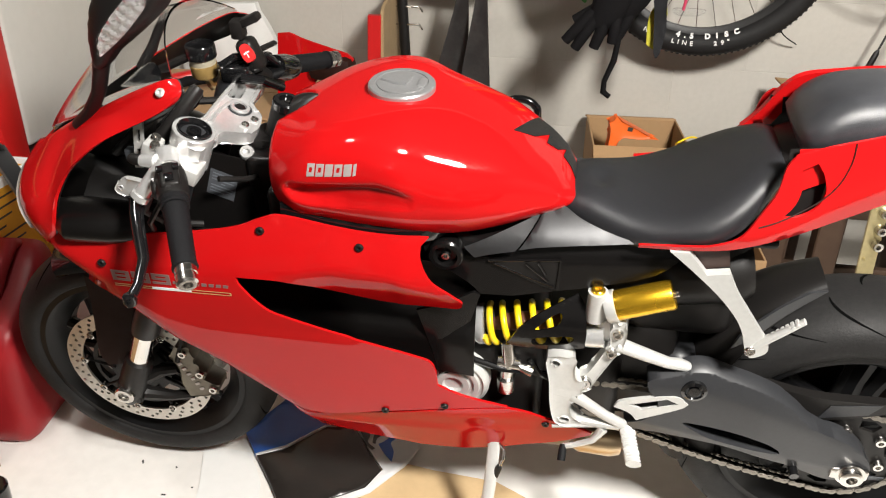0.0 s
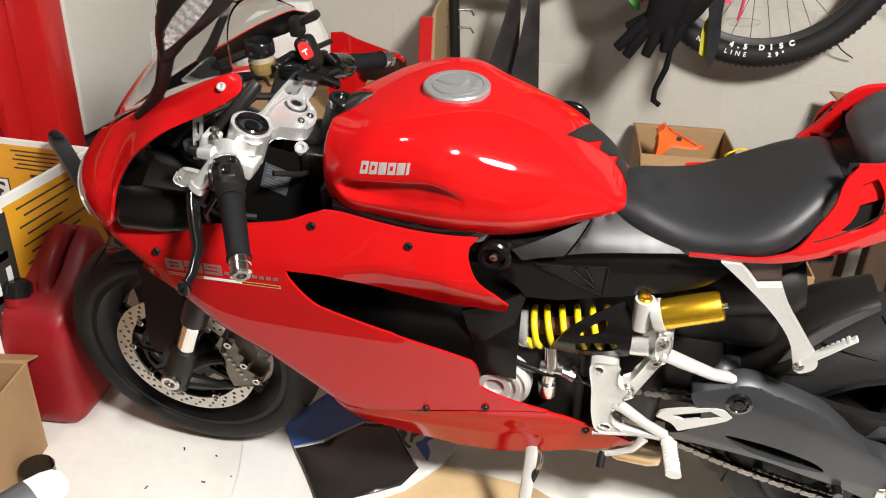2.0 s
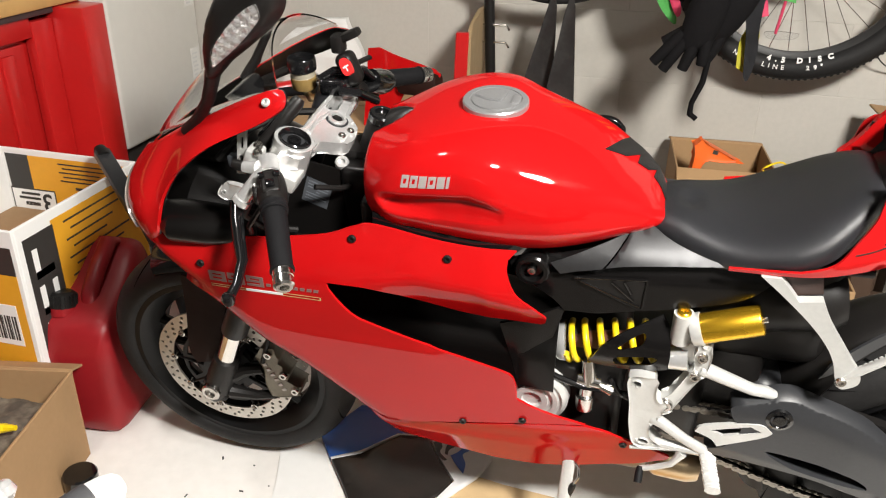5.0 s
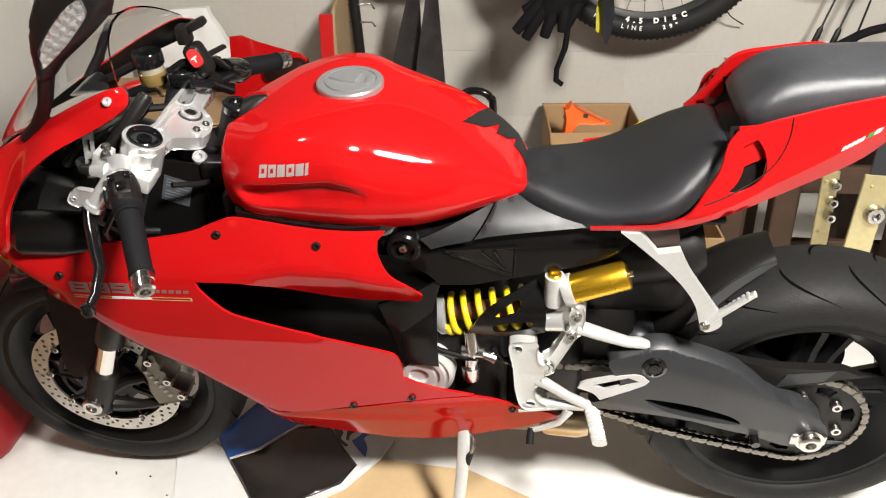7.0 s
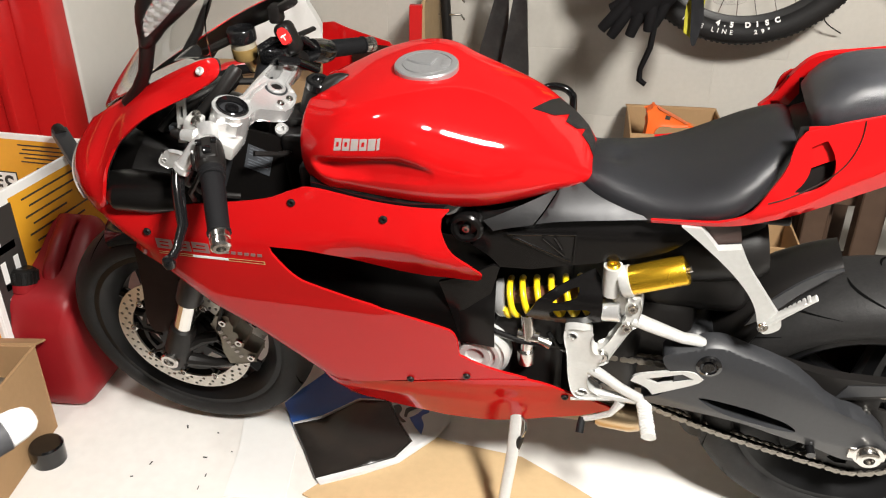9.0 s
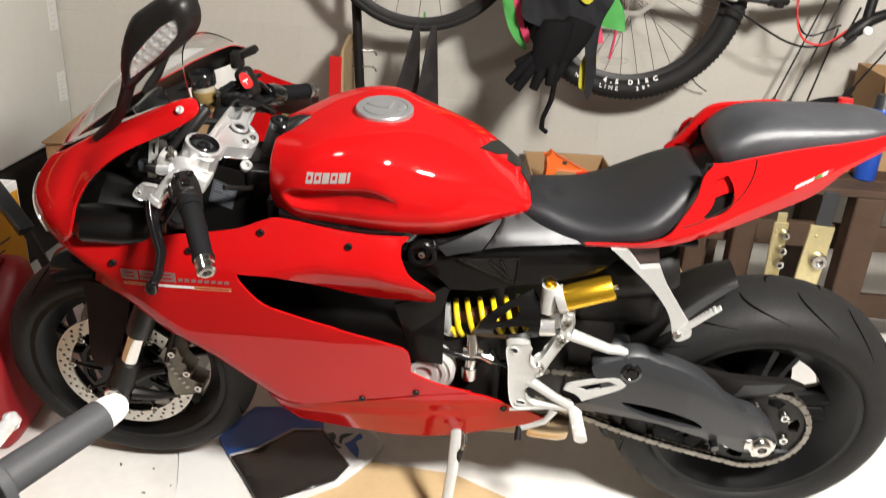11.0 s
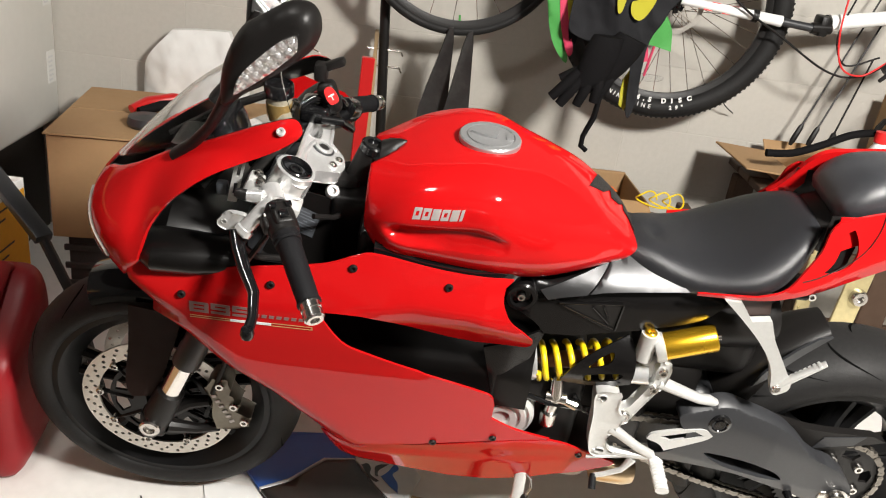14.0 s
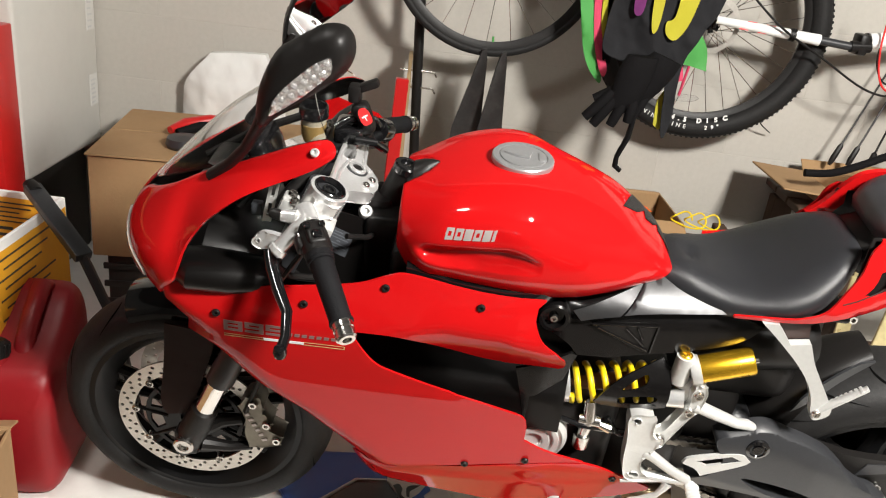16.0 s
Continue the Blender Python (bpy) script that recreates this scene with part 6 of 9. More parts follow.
CY = -0.082
bm = bmesh.new()
ol = [((0.105 if k % 2 else 0.114) * math.cos(2 * math.pi * k / 88), (0.105 if k % 2 else 0.114) * math.sin(2 * math.pi * k / 88)) for k in range(88)]
hs = []
for k in range(6):
    a = 2 * math.pi * (k + 0.2) / 6
    hs.append([(0.084 * math.cos(a + b) * r, 0.084 * math.sin(a + b) * r) for b, r in ((-0.20, 0.84), (-0.22, 1.08), (0.0, 1.13), (0.22, 1.08), (0.20, 0.84))])
slab(bm, ol, lambda u, v, w: (1.421 + u, CY + 0.003 - w, 0.321 + v), 0.006, hs)
spr = part("sprocket", bm, BLACK, moto, "black rear sprocket")
for k in range(6):
    a = 2 * math.pi * (k + 0.7) / 6
    bm = bmesh.new()
    bolt(bm, (1.421 + 0.068 * math.cos(a), CY - 0.004, 0.321 + 0.068 * math.sin(a)), (0, -1, 0), 0.009, 0.010)
    part("sprocket_nut", bm, STEEL, spr)
# chain: round the rear sprocket and the small front one
fc, fr_, rc, rr_ = Vector((0.945, 0.405)), 0.040, Vector((1.421, 0.321)), 0.111
d = rc - fc
al = math.atan2(d.y, d.x)
be = math.asin((rr_ - fr_) / d.length)
up, dn = al + math.pi / 2 + be, al - math.pi / 2 - be
on = lambda c, r, a: c + r * Vector((math.cos(a), math.sin(a)))
loop = []
for k in range(25):
    loop.append(on(rc, rr_, dn + (up - dn) * k / 24))
for k in range(15):
    loop.append(on(fc, fr_, up + (dn + 2 * math.pi - up) * k / 14))
loop.append(loop[0])
sag = []
for p, q in zip(loop, loop[1:]):
    n = max(1, int((q - p).length / 0.004))
    for k in range(n):
        t = k / n
        v = p.lerp(q, t)
        if n > 30 and v.y < 0.36:
            v.y -= 0.016 * math.sin(math.pi * t)
        sag.append(v)
dist, cum = 0.0, [0.0]
for p, q in zip(sag, sag[1:] + sag[:1]):
    dist += (q - p).length
    cum.append(dist)
links = int(round(dist / 0.015875 / 2) * 2)
at = lambda s: sag[min(len(sag) - 1, max(0, int(np.searchsorted(cum, s % dist)) - 1))]
meshes = []
for w, th, m in ((0.0105, 0.0018, CHAIN), (0.0075, 0.0018, CHAIN)):
    bm = bmesh.new()
    for sgn in (-1, 1):
        ol = [(-0.0079 + 0.0068 * math.cos(a), 0.0068 * math.sin(a)) for a in [math.pi / 2 + math.pi * k / 5 for k in range(6)]] + [(0, -0.0048)] + [(0.0079 + 0.0068 * math.cos(a), 0.0068 * math.sin(a)) for a in [-math.pi / 2 + math.pi * k / 5 for k in range(6)]] + [(0, 0.0048)]
        slab(bm, ol, lambda u, v, z: (u, sgn * w * 0.85 - th / 2 + z, v), th)
    for x in (-0.0079, 0.0079):
        lathe(bm, [(0.0001, -w), (0.003, -w), (0.003, w), (0.0001, w)], Matrix.Translation((x, 0, 0)) @ Matrix.Rotation(radians(90), 4, "X"), 6)
    finish(bm)
    me = bpy.data.meshes.new("chain_link")
    bm.to_mesh(me)
    bm.free()
    me.materials.append(m)
    meshes.append(me)
bm = bmesh.new()
tube(bm, [(p.x, CY, p.y) for p in sag[::3]], 0.0038, 6, closed=True)
chain = part("drive_chain", bm, BLACK, moto, "steel drive chain")
for k in range(links):
    a, b = at(dist * k / links), at(dist * (k + 1) / links)
    o = new("chain_link", meshes[k % 2])
    o.parent = chain
    o.matrix_basis = Matrix.Translation(((a.x + b.x) / 2, CY, (a.y + b.y) / 2)) @ Matrix.Rotation(-math.atan2(b.y - a.y, b.x - a.x), 4, "Y")

# hugger over the rear tyre and chain guard
bm = bmesh.new()
rings = []
for k in range(22):
    t = k / 21
    a = radians(107 + 88 * t)
    R = 0.374 - 0.034 * min(1.0, t / 0.7)
    w = 0.045 + 0.047 * min(1.0, t / 0.35)
    ring = []
    for off in (0, 0.004):
        for j in (range(15) if off == 0 else range(14, -1, -1)):
            q = math.pi * j / 14
            rr = R - off - 0.050 * min(1.0, 0.4 + 1.5 * t) * (1 - math.sin(q)) ** 1.2
            ring.append(RP @ Vector((rr * math.cos(a), rr * math.sin(a), (w - off) * math.cos(q))))
    rings.append(ring)
loft(bm, rings)
hug = part("rear_hugger", bm, BLACK, moto, "matt black rear hugger")
bm = bmesh.new()
shell(bm, curve2([(1.312, 0.672, 1), (1.250, 0.634), (1.205, 0.596), (1.165, 0.575, 1), (1.185, 0.612), (1.235, 0.652), (1.280, 0.674, 1)], 4), lambda u, v: (u, -0.105 + 0.055 * max(0.0, (u - 1.17) / 0.14), v), (0, 0.006, 0), 0.02)
part("hugger_side", bm, GREY_ARM, hug, "grey hugger side blade")
bm = bmesh.new()
shell(bm, curve2([(1.215, 0.500, 1), (1.330, 0.470), (1.460, 0.468, 1), (1.490, 0.455, 1), (1.400, 0.425), (1.345, 0.415), (1.310, 0.440), (1.25, 0.475)], 4), lambda u, v: (u, -0.096, v), (0, 0.018, 0), 0.02)
part("chain_guard", bm, BLACK, moto, "black chain guard")
bm = bmesh.new()
shell(bm, [(1.347, 0.420), (1.362, 0.453), (1.446, 0.466), (1.428, 0.440)], lambda u, v: (u, -0.098, v), (0, 0.003, 0), 0.02)
part("guard_edge", bm, GREY_ARM, moto)
bm = bmesh.new()
box(bm, (0.98, -0.07, 0.55), (1.18, 0.07, 0.78), 0.04, 3)
box(bm, (0.86, -0.08, 0.66), (1.06, 0.08, 0.80), 0.03, 3)
part("subframe_box", bm, BLACK, moto, "black subframe and electrics box")

# ---- the room ----
WALL = node_mat("painted_block", (0.475, 0.45, 0.405), 0.75, grain=0.10, scale=60, stain=0.12, stain_scale=2.5, second=(0.385, 0.355, 0.31), bump=0.4, bump_scale=45, per_piece=0.03)
FLOOR = node_mat("painted_concrete", (0.85, 0.83, 0.795), 0.55, grain=0.12, scale=35, stain=0.30, stain_scale=2.2, second=(0.60, 0.565, 0.505), bump=0.15, bump_scale=30)
# Unseen wall surfaces, toned down from WALL to hold back bounced light
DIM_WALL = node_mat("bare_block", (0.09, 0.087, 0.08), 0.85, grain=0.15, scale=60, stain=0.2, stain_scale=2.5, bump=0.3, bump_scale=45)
# Ceiling out of view, its colour lowered to cut bounce and reflections
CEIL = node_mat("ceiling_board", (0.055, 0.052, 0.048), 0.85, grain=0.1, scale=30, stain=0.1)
CARD = node_mat("cardboard", (0.36, 0.22, 0.105), 0.8, grain=0.12, scale=70, stain=0.15, stain_scale=5, bump=0.15, bump_scale=120)
CARD_PALE = node_mat("pale_cardboard", (0.62, 0.44, 0.24), 0.8, grain=0.12, scale=60, stain=0.25, stain_scale=4, second=(0.48, 0.32, 0.16), bump=0.15, bump_scale=120)
# Darker copy of CARD: shade is put into its colour
CARD_SHADED = node_mat("dark_cardboard", (0.075, 0.045, 0.025), 0.85, grain=0.2, scale=50, stain=0.25)
WOOD = node_mat("pallet_wood", (0.060, 0.031, 0.016), 0.75, grain=0.35, scale=18, stain=0.35, stain_scale=6, bump=0.3, bump_scale=25, per_piece=0.15)
WOOD_LIGHT = node_mat("bench_wood", (0.60, 0.36, 0.13), 0.6, grain=0.3, scale=20, stain=0.2, bump=0.2, bump_scale=30)
WHITE_BOX = node_mat("white_enamel", (0.62, 0.61, 0.57), 0.45, grain=0.06, scale=30, stain=0.12, stain_scale=3, second=(0.45, 0.42, 0.36))
RED_STEEL = node_mat("red_sheet_steel", (0.50, 0.012, 0.012), 0.33, coat=0.3, grain=0.1, scale=60, stain=0.2, stain_scale=4)
CAN_RED = node_mat("red_polythene", (0.27, 0.010, 0.014), 0.42, spec=0.35, grain=0.1, scale=80, stain=0.25, stain_scale=6, bump=0.1, bump_scale=120)
STICKER_SOFT = node_mat("faded_print", (0.58, 0.58, 0.57), 0.5, grain=0.2, scale=80)
STICKER_PALE = node_mat("pale_label", (0.66, 0.65, 0.62), 0.5, grain=0.1, scale=80)
PAPER = node_mat("white_paper", (0.80, 0.80, 0.78), 0.7, grain=0.06, scale=40)
ORANGE_PRINT = node_mat("orange_print", (0.75, 0.36, 0.02), 0.5, grain=0.08, scale=60, stain=0.1)
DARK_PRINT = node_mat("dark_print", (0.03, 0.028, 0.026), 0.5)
CLOTH = node_mat("dark_grey_cloth", (0.022, 0.022, 0.024), 0.9, spec=0.1, grain=0.4, scale=400, stain=0.3, stain_scale=10, bump=0.5, bump_scale=500)
GLOVE = node_mat("black_fabric", (0.006, 0.0055, 0.006), 0.8, spec=0.12, grain=0.4, scale=300, bump=0.5, bump_scale=300)
HI_YELLOW = node_mat("yellow_cloth", (0.42, 0.38, 0.02), 0.8, grain=0.15, scale=300, bump=0.3)
HI_GREEN = node_mat("green_cloth", (0.06, 0.30, 0.06), 0.7, grain=0.15, scale=300, bump=0.3)
HI_PINK = node_mat("pink_cloth", (0.55, 0.04, 0.10), 0.7, grain=0.15, scale=300, bump=0.3)
BAG_BLACK = node_mat("black_film", (0.020, 0.017, 0.015), 0.30, grain=0.2, scale=30, bump=0.5, bump_scale=22)
BAG_BLUE = node_mat("blue_film", (0.012, 0.11, 0.48), 0.34, grain=0.15, scale=30, bump=0.4, bump_scale=22)
BAG_WHITE = node_mat("white_film", (0.68, 0.68, 0.68), 0.3, grain=0.1, scale=30, bump=0.4, bump_scale=22)
BRASS = node_mat("zinc_yellow_steel", (0.72, 0.62, 0.34), 0.35, metal=0.7, grain=0.3, scale=70, stain=0.3)
ORANGE = node_mat("orange_plastic", (0.80, 0.14, 0.02), 0.4, stain=0.15)

bm = bmesh.new()
box(bm, (-3.2, -2.6, -0.12), (3.2, 0.92, -0.001))
DARK_FRONT = node_mat("bare_concrete", (0.13, 0.115, 0.095), 0.75, grain=0.2, scale=40, stain=0.4, stain_scale=3, bump=0.2, bump_scale=60)
# Unseen near floor kept dark, its tone graded along y, for the fairing's reflections
nt = DARK_FRONT.node_tree
bsdf = nt.nodes["Principled BSDF"]
old = bsdf.inputs["Base Color"].links[0].from_socket
tc, sep, mr, nz, add, mix = [nt.nodes.new("ShaderNode" + k) for k in ("TexCoord", "SeparateXYZ", "MapRange", "TexNoise", "MixRGB", "MixRGB")]
nt.links.new(tc.outputs["Object"], sep.inputs[0])
nt.links.new(tc.outputs["Object"], nz.inputs["Vector"])
nz.inputs["Scale"].default_value, nz.inputs["Detail"].default_value = 2.2, 5.0
mr.inputs["From Min"].default_value, mr.inputs["From Max"].default_value = 0.50, 1.05
mr.interpolation_type = "SMOOTHSTEP"
nt.links.new(sep.outputs["Y"], mr.inputs["Value"])
add.blend_type, add.inputs[0].default_value = "OVERLAY", 0.35
nt.links.new(mr.outputs[0], add.inputs[1])
nt.links.new(nz.outputs["Fac"], add.inputs[2])
nt.links.new(add.outputs[0], mix.inputs[0])
nt.links.new(old, mix.inputs[1])
mix.inputs[2].default_value = (0.15, 0.122, 0.092, 1)
nt.links.new(mix.outputs[0], bsdf.inputs["Base Color"])
tagged(part("floor_front", bm, DARK_FRONT), "unseen floor in front, darkened to dull the fairing's reflections", "floor", kind="structure")
bm = bmesh.new()
box(bm, (-3.2, 0.92, -0.12), (3.2, 2.75, 0.0))
tagged(part("floor", bm, FLOOR), "worn white painted concrete garage floor", "floor", kind="structure")
bm = bmesh.new()
box(bm, (-3.2, 2.75, -0.12), (3.2, 2.95, 2.6))
wall = tagged(part("wall_north", bm, WALL), "white painted concrete block wall, its unseen upper rows darkened", "wall", kind="structure")
for nm, lo, hi in (("wall_west", (-3.4, -2.8, -0.12), (-3.2, 2.95, 2.6)), ("wall_east", (3.2, -2.8, -0.12), (3.4, 2.95, 2.6)), ("wall_south", (-3.2, -2.8, -0.12), (3.2, -2.6, 2.6))):
    bm = bmesh.new()
    box(bm, lo, hi)
    tagged(part(nm, bm, DIM_WALL), "unseen garage wall, darkened to limit bounced light", "wall", kind="structure")
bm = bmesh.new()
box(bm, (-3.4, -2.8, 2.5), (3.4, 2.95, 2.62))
tagged(part("ceiling", bm, CEIL), "unseen ceiling, darkened to limit bounced light", "ceiling", kind="structure")
# lamp bodies on the ceiling, out of view; the one at FILL is added
for p in (KEY, FILL):
    lm = thing("ceiling_lamp", "white lamp holder above a light, added out of view", "lamp", pose(p[0], p[1], 2.5))
    bm = bmesh.new()
    lathe(bm, [(0.0001, 0.0), (0.055, 0.0), (0.052, -0.018), (0.024, -0.026), (0.022, -0.085), (0.018, -0.088), (0.0001, -0.088)], Matrix.Identity(4), 32)
    part("lamp_holder", bm, WHITE_BOX, lm)


def carton(name, lo, hi, mat, parent, t=0.006, flaps=(), label=""):
    """An open carton: four sides and a bottom of board, with flaps (edge, width, angle)."""
    x0, y0, z0 = lo
    x1, y1, z1 = hi
    for a, b in (((x0, y0, z0), (x1, y0 + t, z1)), ((x0, y1 - t, z0), (x1, y1, z1)), ((x0, y0 + t, z0), (x0 + t, y1 - t, z1)), ((x1 - t, y0 + t, z0), (x1, y1 - t, z1)), ((x0 + t, y0 + t, z0), (x1 - t, y1 - t, z0 + t))):
        bm = bmesh.new()
        box(bm, a, b, 0.0015, 1)
        part("side" if b[2] == z1 else "bottom", bm, mat, parent)
    for edge, w, ang in flaps:
        bm = bmesh.new()
        L = (x1 - x0) if edge in "sn" else (y1 - y0)
        box(bm, (-L / 2, 0, -t / 2), (L / 2, w, t / 2), 0.0015, 1)
        rz = {"s": 180, "n": 0, "e": -90, "w": 90}[edge]
        c = {"s": ((x0 + x1) / 2, y0, z1), "n": ((x0 + x1) / 2, y1, z1), "e": (x1, (y0 + y1) / 2, z1), "w": (x0, (y0 + y1) / 2, z1)}[edge]
        part("flap", bm, mat, parent, matrix=Matrix.Translation(c) @ Matrix.Rotation(radians(rz), 4, "Z") @ Matrix.Rotation(radians(ang), 4, "X"))


# red steel workbench cabinet along the west side, wooden top
bench = thing("workbench", "red sheet steel workbench cabinet with a wooden top", "workbench", pose(-1.772, 0, 0))
bm = bmesh.new()
box(bm, (-0.60, 0.69, 0.0), (-0.035, 2.22, 0.87), 0.004)
part("body", bm, RED_STEEL, bench)
bm = bmesh.new()
box(bm, (-0.10, 2.120, 0.0), (0.112, 2.226, 0.902), 0.006, 2)
part("corner_post", bm, RED_STEEL, bench)
for y0, y1, z0, z1 in ((0.69, 0.78, 0, 0.889), (1.475, 1.545, 0, 0.87), (2.03, 2.118, 0, 0.87), (0.78, 2.03, 0.825, 0.889), (0.78, 2.03, 0.0, 0.08)):
    bm = bmesh.new()
    box(bm, (-0.03, y0, z0), (0.004 if y1 - y0 < 0.2 else 0.0, y1, z1), 0.004, 2)
    part("frame_rail", bm, RED_STEEL, bench)
for y0, y1 in ((0.80, 1.46), (1.56, 2.01)):
    bm = bmesh.new()
    box(bm, (-0.034, y0, 0.10), (-0.022, y1, 0.81), 0.003)
    dr = part("door", bm, RED_STEEL, bench)
    for w in (0.04, y1 - y0 - 0.10):
        bm = bmesh.new()
        box(bm, (-0.024, y0 + w, 0.12), (-0.012, y0 + w + 0.05, 0.79), 0.005, 2)
        part("door_rib", bm, RED_STEEL, dr)
bm = bmesh.new()
box(bm, (-0.62, 0.63, 0.905), (0.03, 2.226, 0.947), 0.004)
part("worktop", bm, WOOD_LIGHT, bench, "pale wooden worktop")
bm = bmesh.new()
box(bm, (-0.60, 0.69, 0.885), (0.015, 2.118, 0.905), 0.003)
part("top_rail", bm, node_mat("dark_steel", (0.05, 0.04, 0.04), 0.5, grain=0.2, scale=50), bench)

# tall white appliance above a near-black block that stands in for shade
fridge = thing("freezer", "tall off-white appliance with printed labels above a near-black block", "freezer", pose(-1.66, 0, 0))
bm = bmesh.new()
box(bm, (-0.62, 2.231, 0.42), (0.0, 2.745, 1.95), 0.014, 3)
part("cabinet", bm, WHITE_BOX, fridge)
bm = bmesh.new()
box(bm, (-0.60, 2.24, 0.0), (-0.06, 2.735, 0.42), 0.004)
part("stand", bm, DARK_PRINT, fridge, "near-black block in place of the shade below")
for z0, z1 in ((0.819, 0.96), (0.559, 0.667)):
    bm = bmesh.new()
    box(bm, (0.0, 2.674, z0), (0.0015, 2.728, z1))
    lb = part("label", bm, STICKER_PALE, fridge)
    for k in range(6):
        bm = bmesh.new()
        box(bm, (0.0015, 2.68, z0 + 0.008 + k * (z1 - z0) / 7), (0.002, 2.706 + 0.004 * (k % 3), z0 + 0.014 + k * (z1 - z0) / 7))
        part("print_bar", bm, STICKER_SOFT, lb)

# big brown carton with a lid, on a near-black block put where shade falls
crate = thing("crate", "near-black ribbed block standing in for shade under the carton", "crate", pose(-1.40, 2.12, 0, 0, 0, 8))
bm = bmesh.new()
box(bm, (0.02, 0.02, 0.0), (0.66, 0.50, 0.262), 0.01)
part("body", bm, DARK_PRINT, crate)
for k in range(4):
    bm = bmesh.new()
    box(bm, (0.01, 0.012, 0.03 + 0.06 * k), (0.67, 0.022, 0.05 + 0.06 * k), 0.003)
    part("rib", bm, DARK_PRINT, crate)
cb = thing("cardboard_box", "large closed brown cardboard box on a near-black block", "box", pose(-1.41, 2.11, 0.264, 0, 0, 8))
bm = bmesh.new()
box(bm, (0, 0, 0), (0.68, 0.50, 0.312), 0.004)
part("body", bm, CARD, cb)
for lo, hi in (((-0.006, -0.008, 0.316), (0.69, 0.252, 0.322)), ((-0.006, 0.256, 0.3165), (0.69, 0.508, 0.3225))):
    bm = bmesh.new()
    box(bm, lo, hi, 0.001, 1)
    part("lid_flap", bm, CARD, cb)
# red and black hand tool and a grey cap lying on it
tl = thing("hand_tool", "red and black hand tool lying on the carton", "tool", pose(-1.16, 2.40, 0.588, 0, 0, 25))
bm = bmesh.new()
tube(bm, [(-0.11, 0.0, 0.02), (-0.06, 0.04, 0.03), (0.02, 0.06, 0.035), (0.10, 0.05, 0.03), (0.16, 0.01, 0.02)], [0.012, 0.018, 0.02, 0.018, 0.012], 12)
part("handle", bm, RED_STEEL, tl)
bm = bmesh.new()
tube(bm, [(-0.09, -0.02, 0.018), (-0.02, 0.01, 0.028), (0.06, 0.02, 0.030), (0.14, -0.02, 0.02)], [0.012, 0.016, 0.016, 0.012], 12)
part("jaw", bm, GLOVE, tl)
tp = thing("tape_roll", "dark grey round cap on the carton", "cap", pose(-1.185, 2.27, 0.587, 0, 0, 0))
bm = bmesh.new()
lathe(bm, [(0.0001, 0.0), (0.05, 0.0), (0.055, 0.01), (0.05, 0.03), (0.0001, 0.036)], Matrix.Identity(4), 28)
part("cap_body", bm, GREY_ARM, tp)

# crumpled white sack behind the carton
bm = bmesh.new()
SACK = curve2([(-1.345, 0.516, 1), (-1.338, 0.632), (-1.318, 0.701), (-1.236, 0.798, 1), (-1.150, 0.806), (-1.050, 0.812, 1), (-0.995, 0.700), (-0.985, 0.516, 1)], 4)
puff = lambda u, v: 0.055 * max(0.0, min(1.0, (u + 1.345) / 0.10, (-0.985 - u) / 0.10, (0.83 - v) / 0.14)) ** 0.6 + 0.010 * noise.noise(Vector((u * 16, v * 16, 1.0))) + 0.004 * noise.noise(Vector((u * 50, v * 40, 2.0)))
shell(bm, SACK, lambda u, v: (u, 2.70 - max(0.0, puff(u, v)), v), lambda u, v: (0, 0.03, 0), 0.014)
sack = part("white_sack", bm, node_mat("white_cloth", (0.72, 0.72, 0.70), 0.8, grain=0.05, scale=60, bump=0.3, bump_scale=30), angle=50)
tagged(sack, "crumpled white sack leaning against the block wall", "sack")
bm = bmesh.new()
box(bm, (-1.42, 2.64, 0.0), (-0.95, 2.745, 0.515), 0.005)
tagged(part("storage_tub", bm, CARD_SHADED), "dark storage tub behind the carton", "tub")

# printed open carton, orange and white
yb = thing("printed_box", "open white cardboard box with orange and black print", "box", pose(-1.32, 1.80, 0))
carton("printed", (-0.435, -0.47, 0.12), (0.0, 0.0, 0.572), PAPER, yb, 0.009)
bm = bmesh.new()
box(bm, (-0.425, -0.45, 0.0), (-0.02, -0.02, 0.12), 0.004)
part("base_box", bm, CARD_SHADED, yb)
# print on the inner face of the far side
for lo, hi, e, m in (((-0.345, 0.18), (-0.012, 0.556), 0.0100, ORANGE_PRINT), ((-0.416, 0.30), (-0.342, 0.557), 0.0105, DARK_PRINT), ((-0.420, 0.30), (-0.273, 0.456), 0.0108, DARK_PRINT), ((-0.416, 0.30), (-0.277, 0.452), 0.0112, PAPER)):
    bm = bmesh.new()
    box(bm, (lo[0], -e - 0.0004, lo[1]), (hi[0], -e, hi[1]))
    part("print", bm, m, yb)
for k in range(5):
    bm = bmesh.new()
    box(bm, (-0.245 + 0.012 * (k % 2), -0.0125, 0.540 - 0.0125 * k), (-0.055 - 0.03 * (k % 3), -0.0118, 0.5435 - 0.0125 * k))
    part("print_bar", bm, DARK_PRINT, yb)
for k, (u, w) in enumerate(((-0.20, 0.065), (-0.205, 0.085), (-0.235, 0.10), (-0.235, 0.12), (-0.26, 0.14))):
    bm = bmesh.new()
    box(bm, (u, -0.0125, 0.468 - 0.018 * k), (u + w, -0.0118, 0.476 - 0.018 * k))
    part("print_bar", bm, DARK_PRINT, yb)
for k in range(2):
    bm = bmesh.new()
    box(bm, (-0.386 - 0.01 * k, -0.0130, 0.437 - 0.014 * k), (-0.325, -0.0122, 0.444 - 0.014 * k))
    part("print_bar", bm, DARK_PRINT, yb)
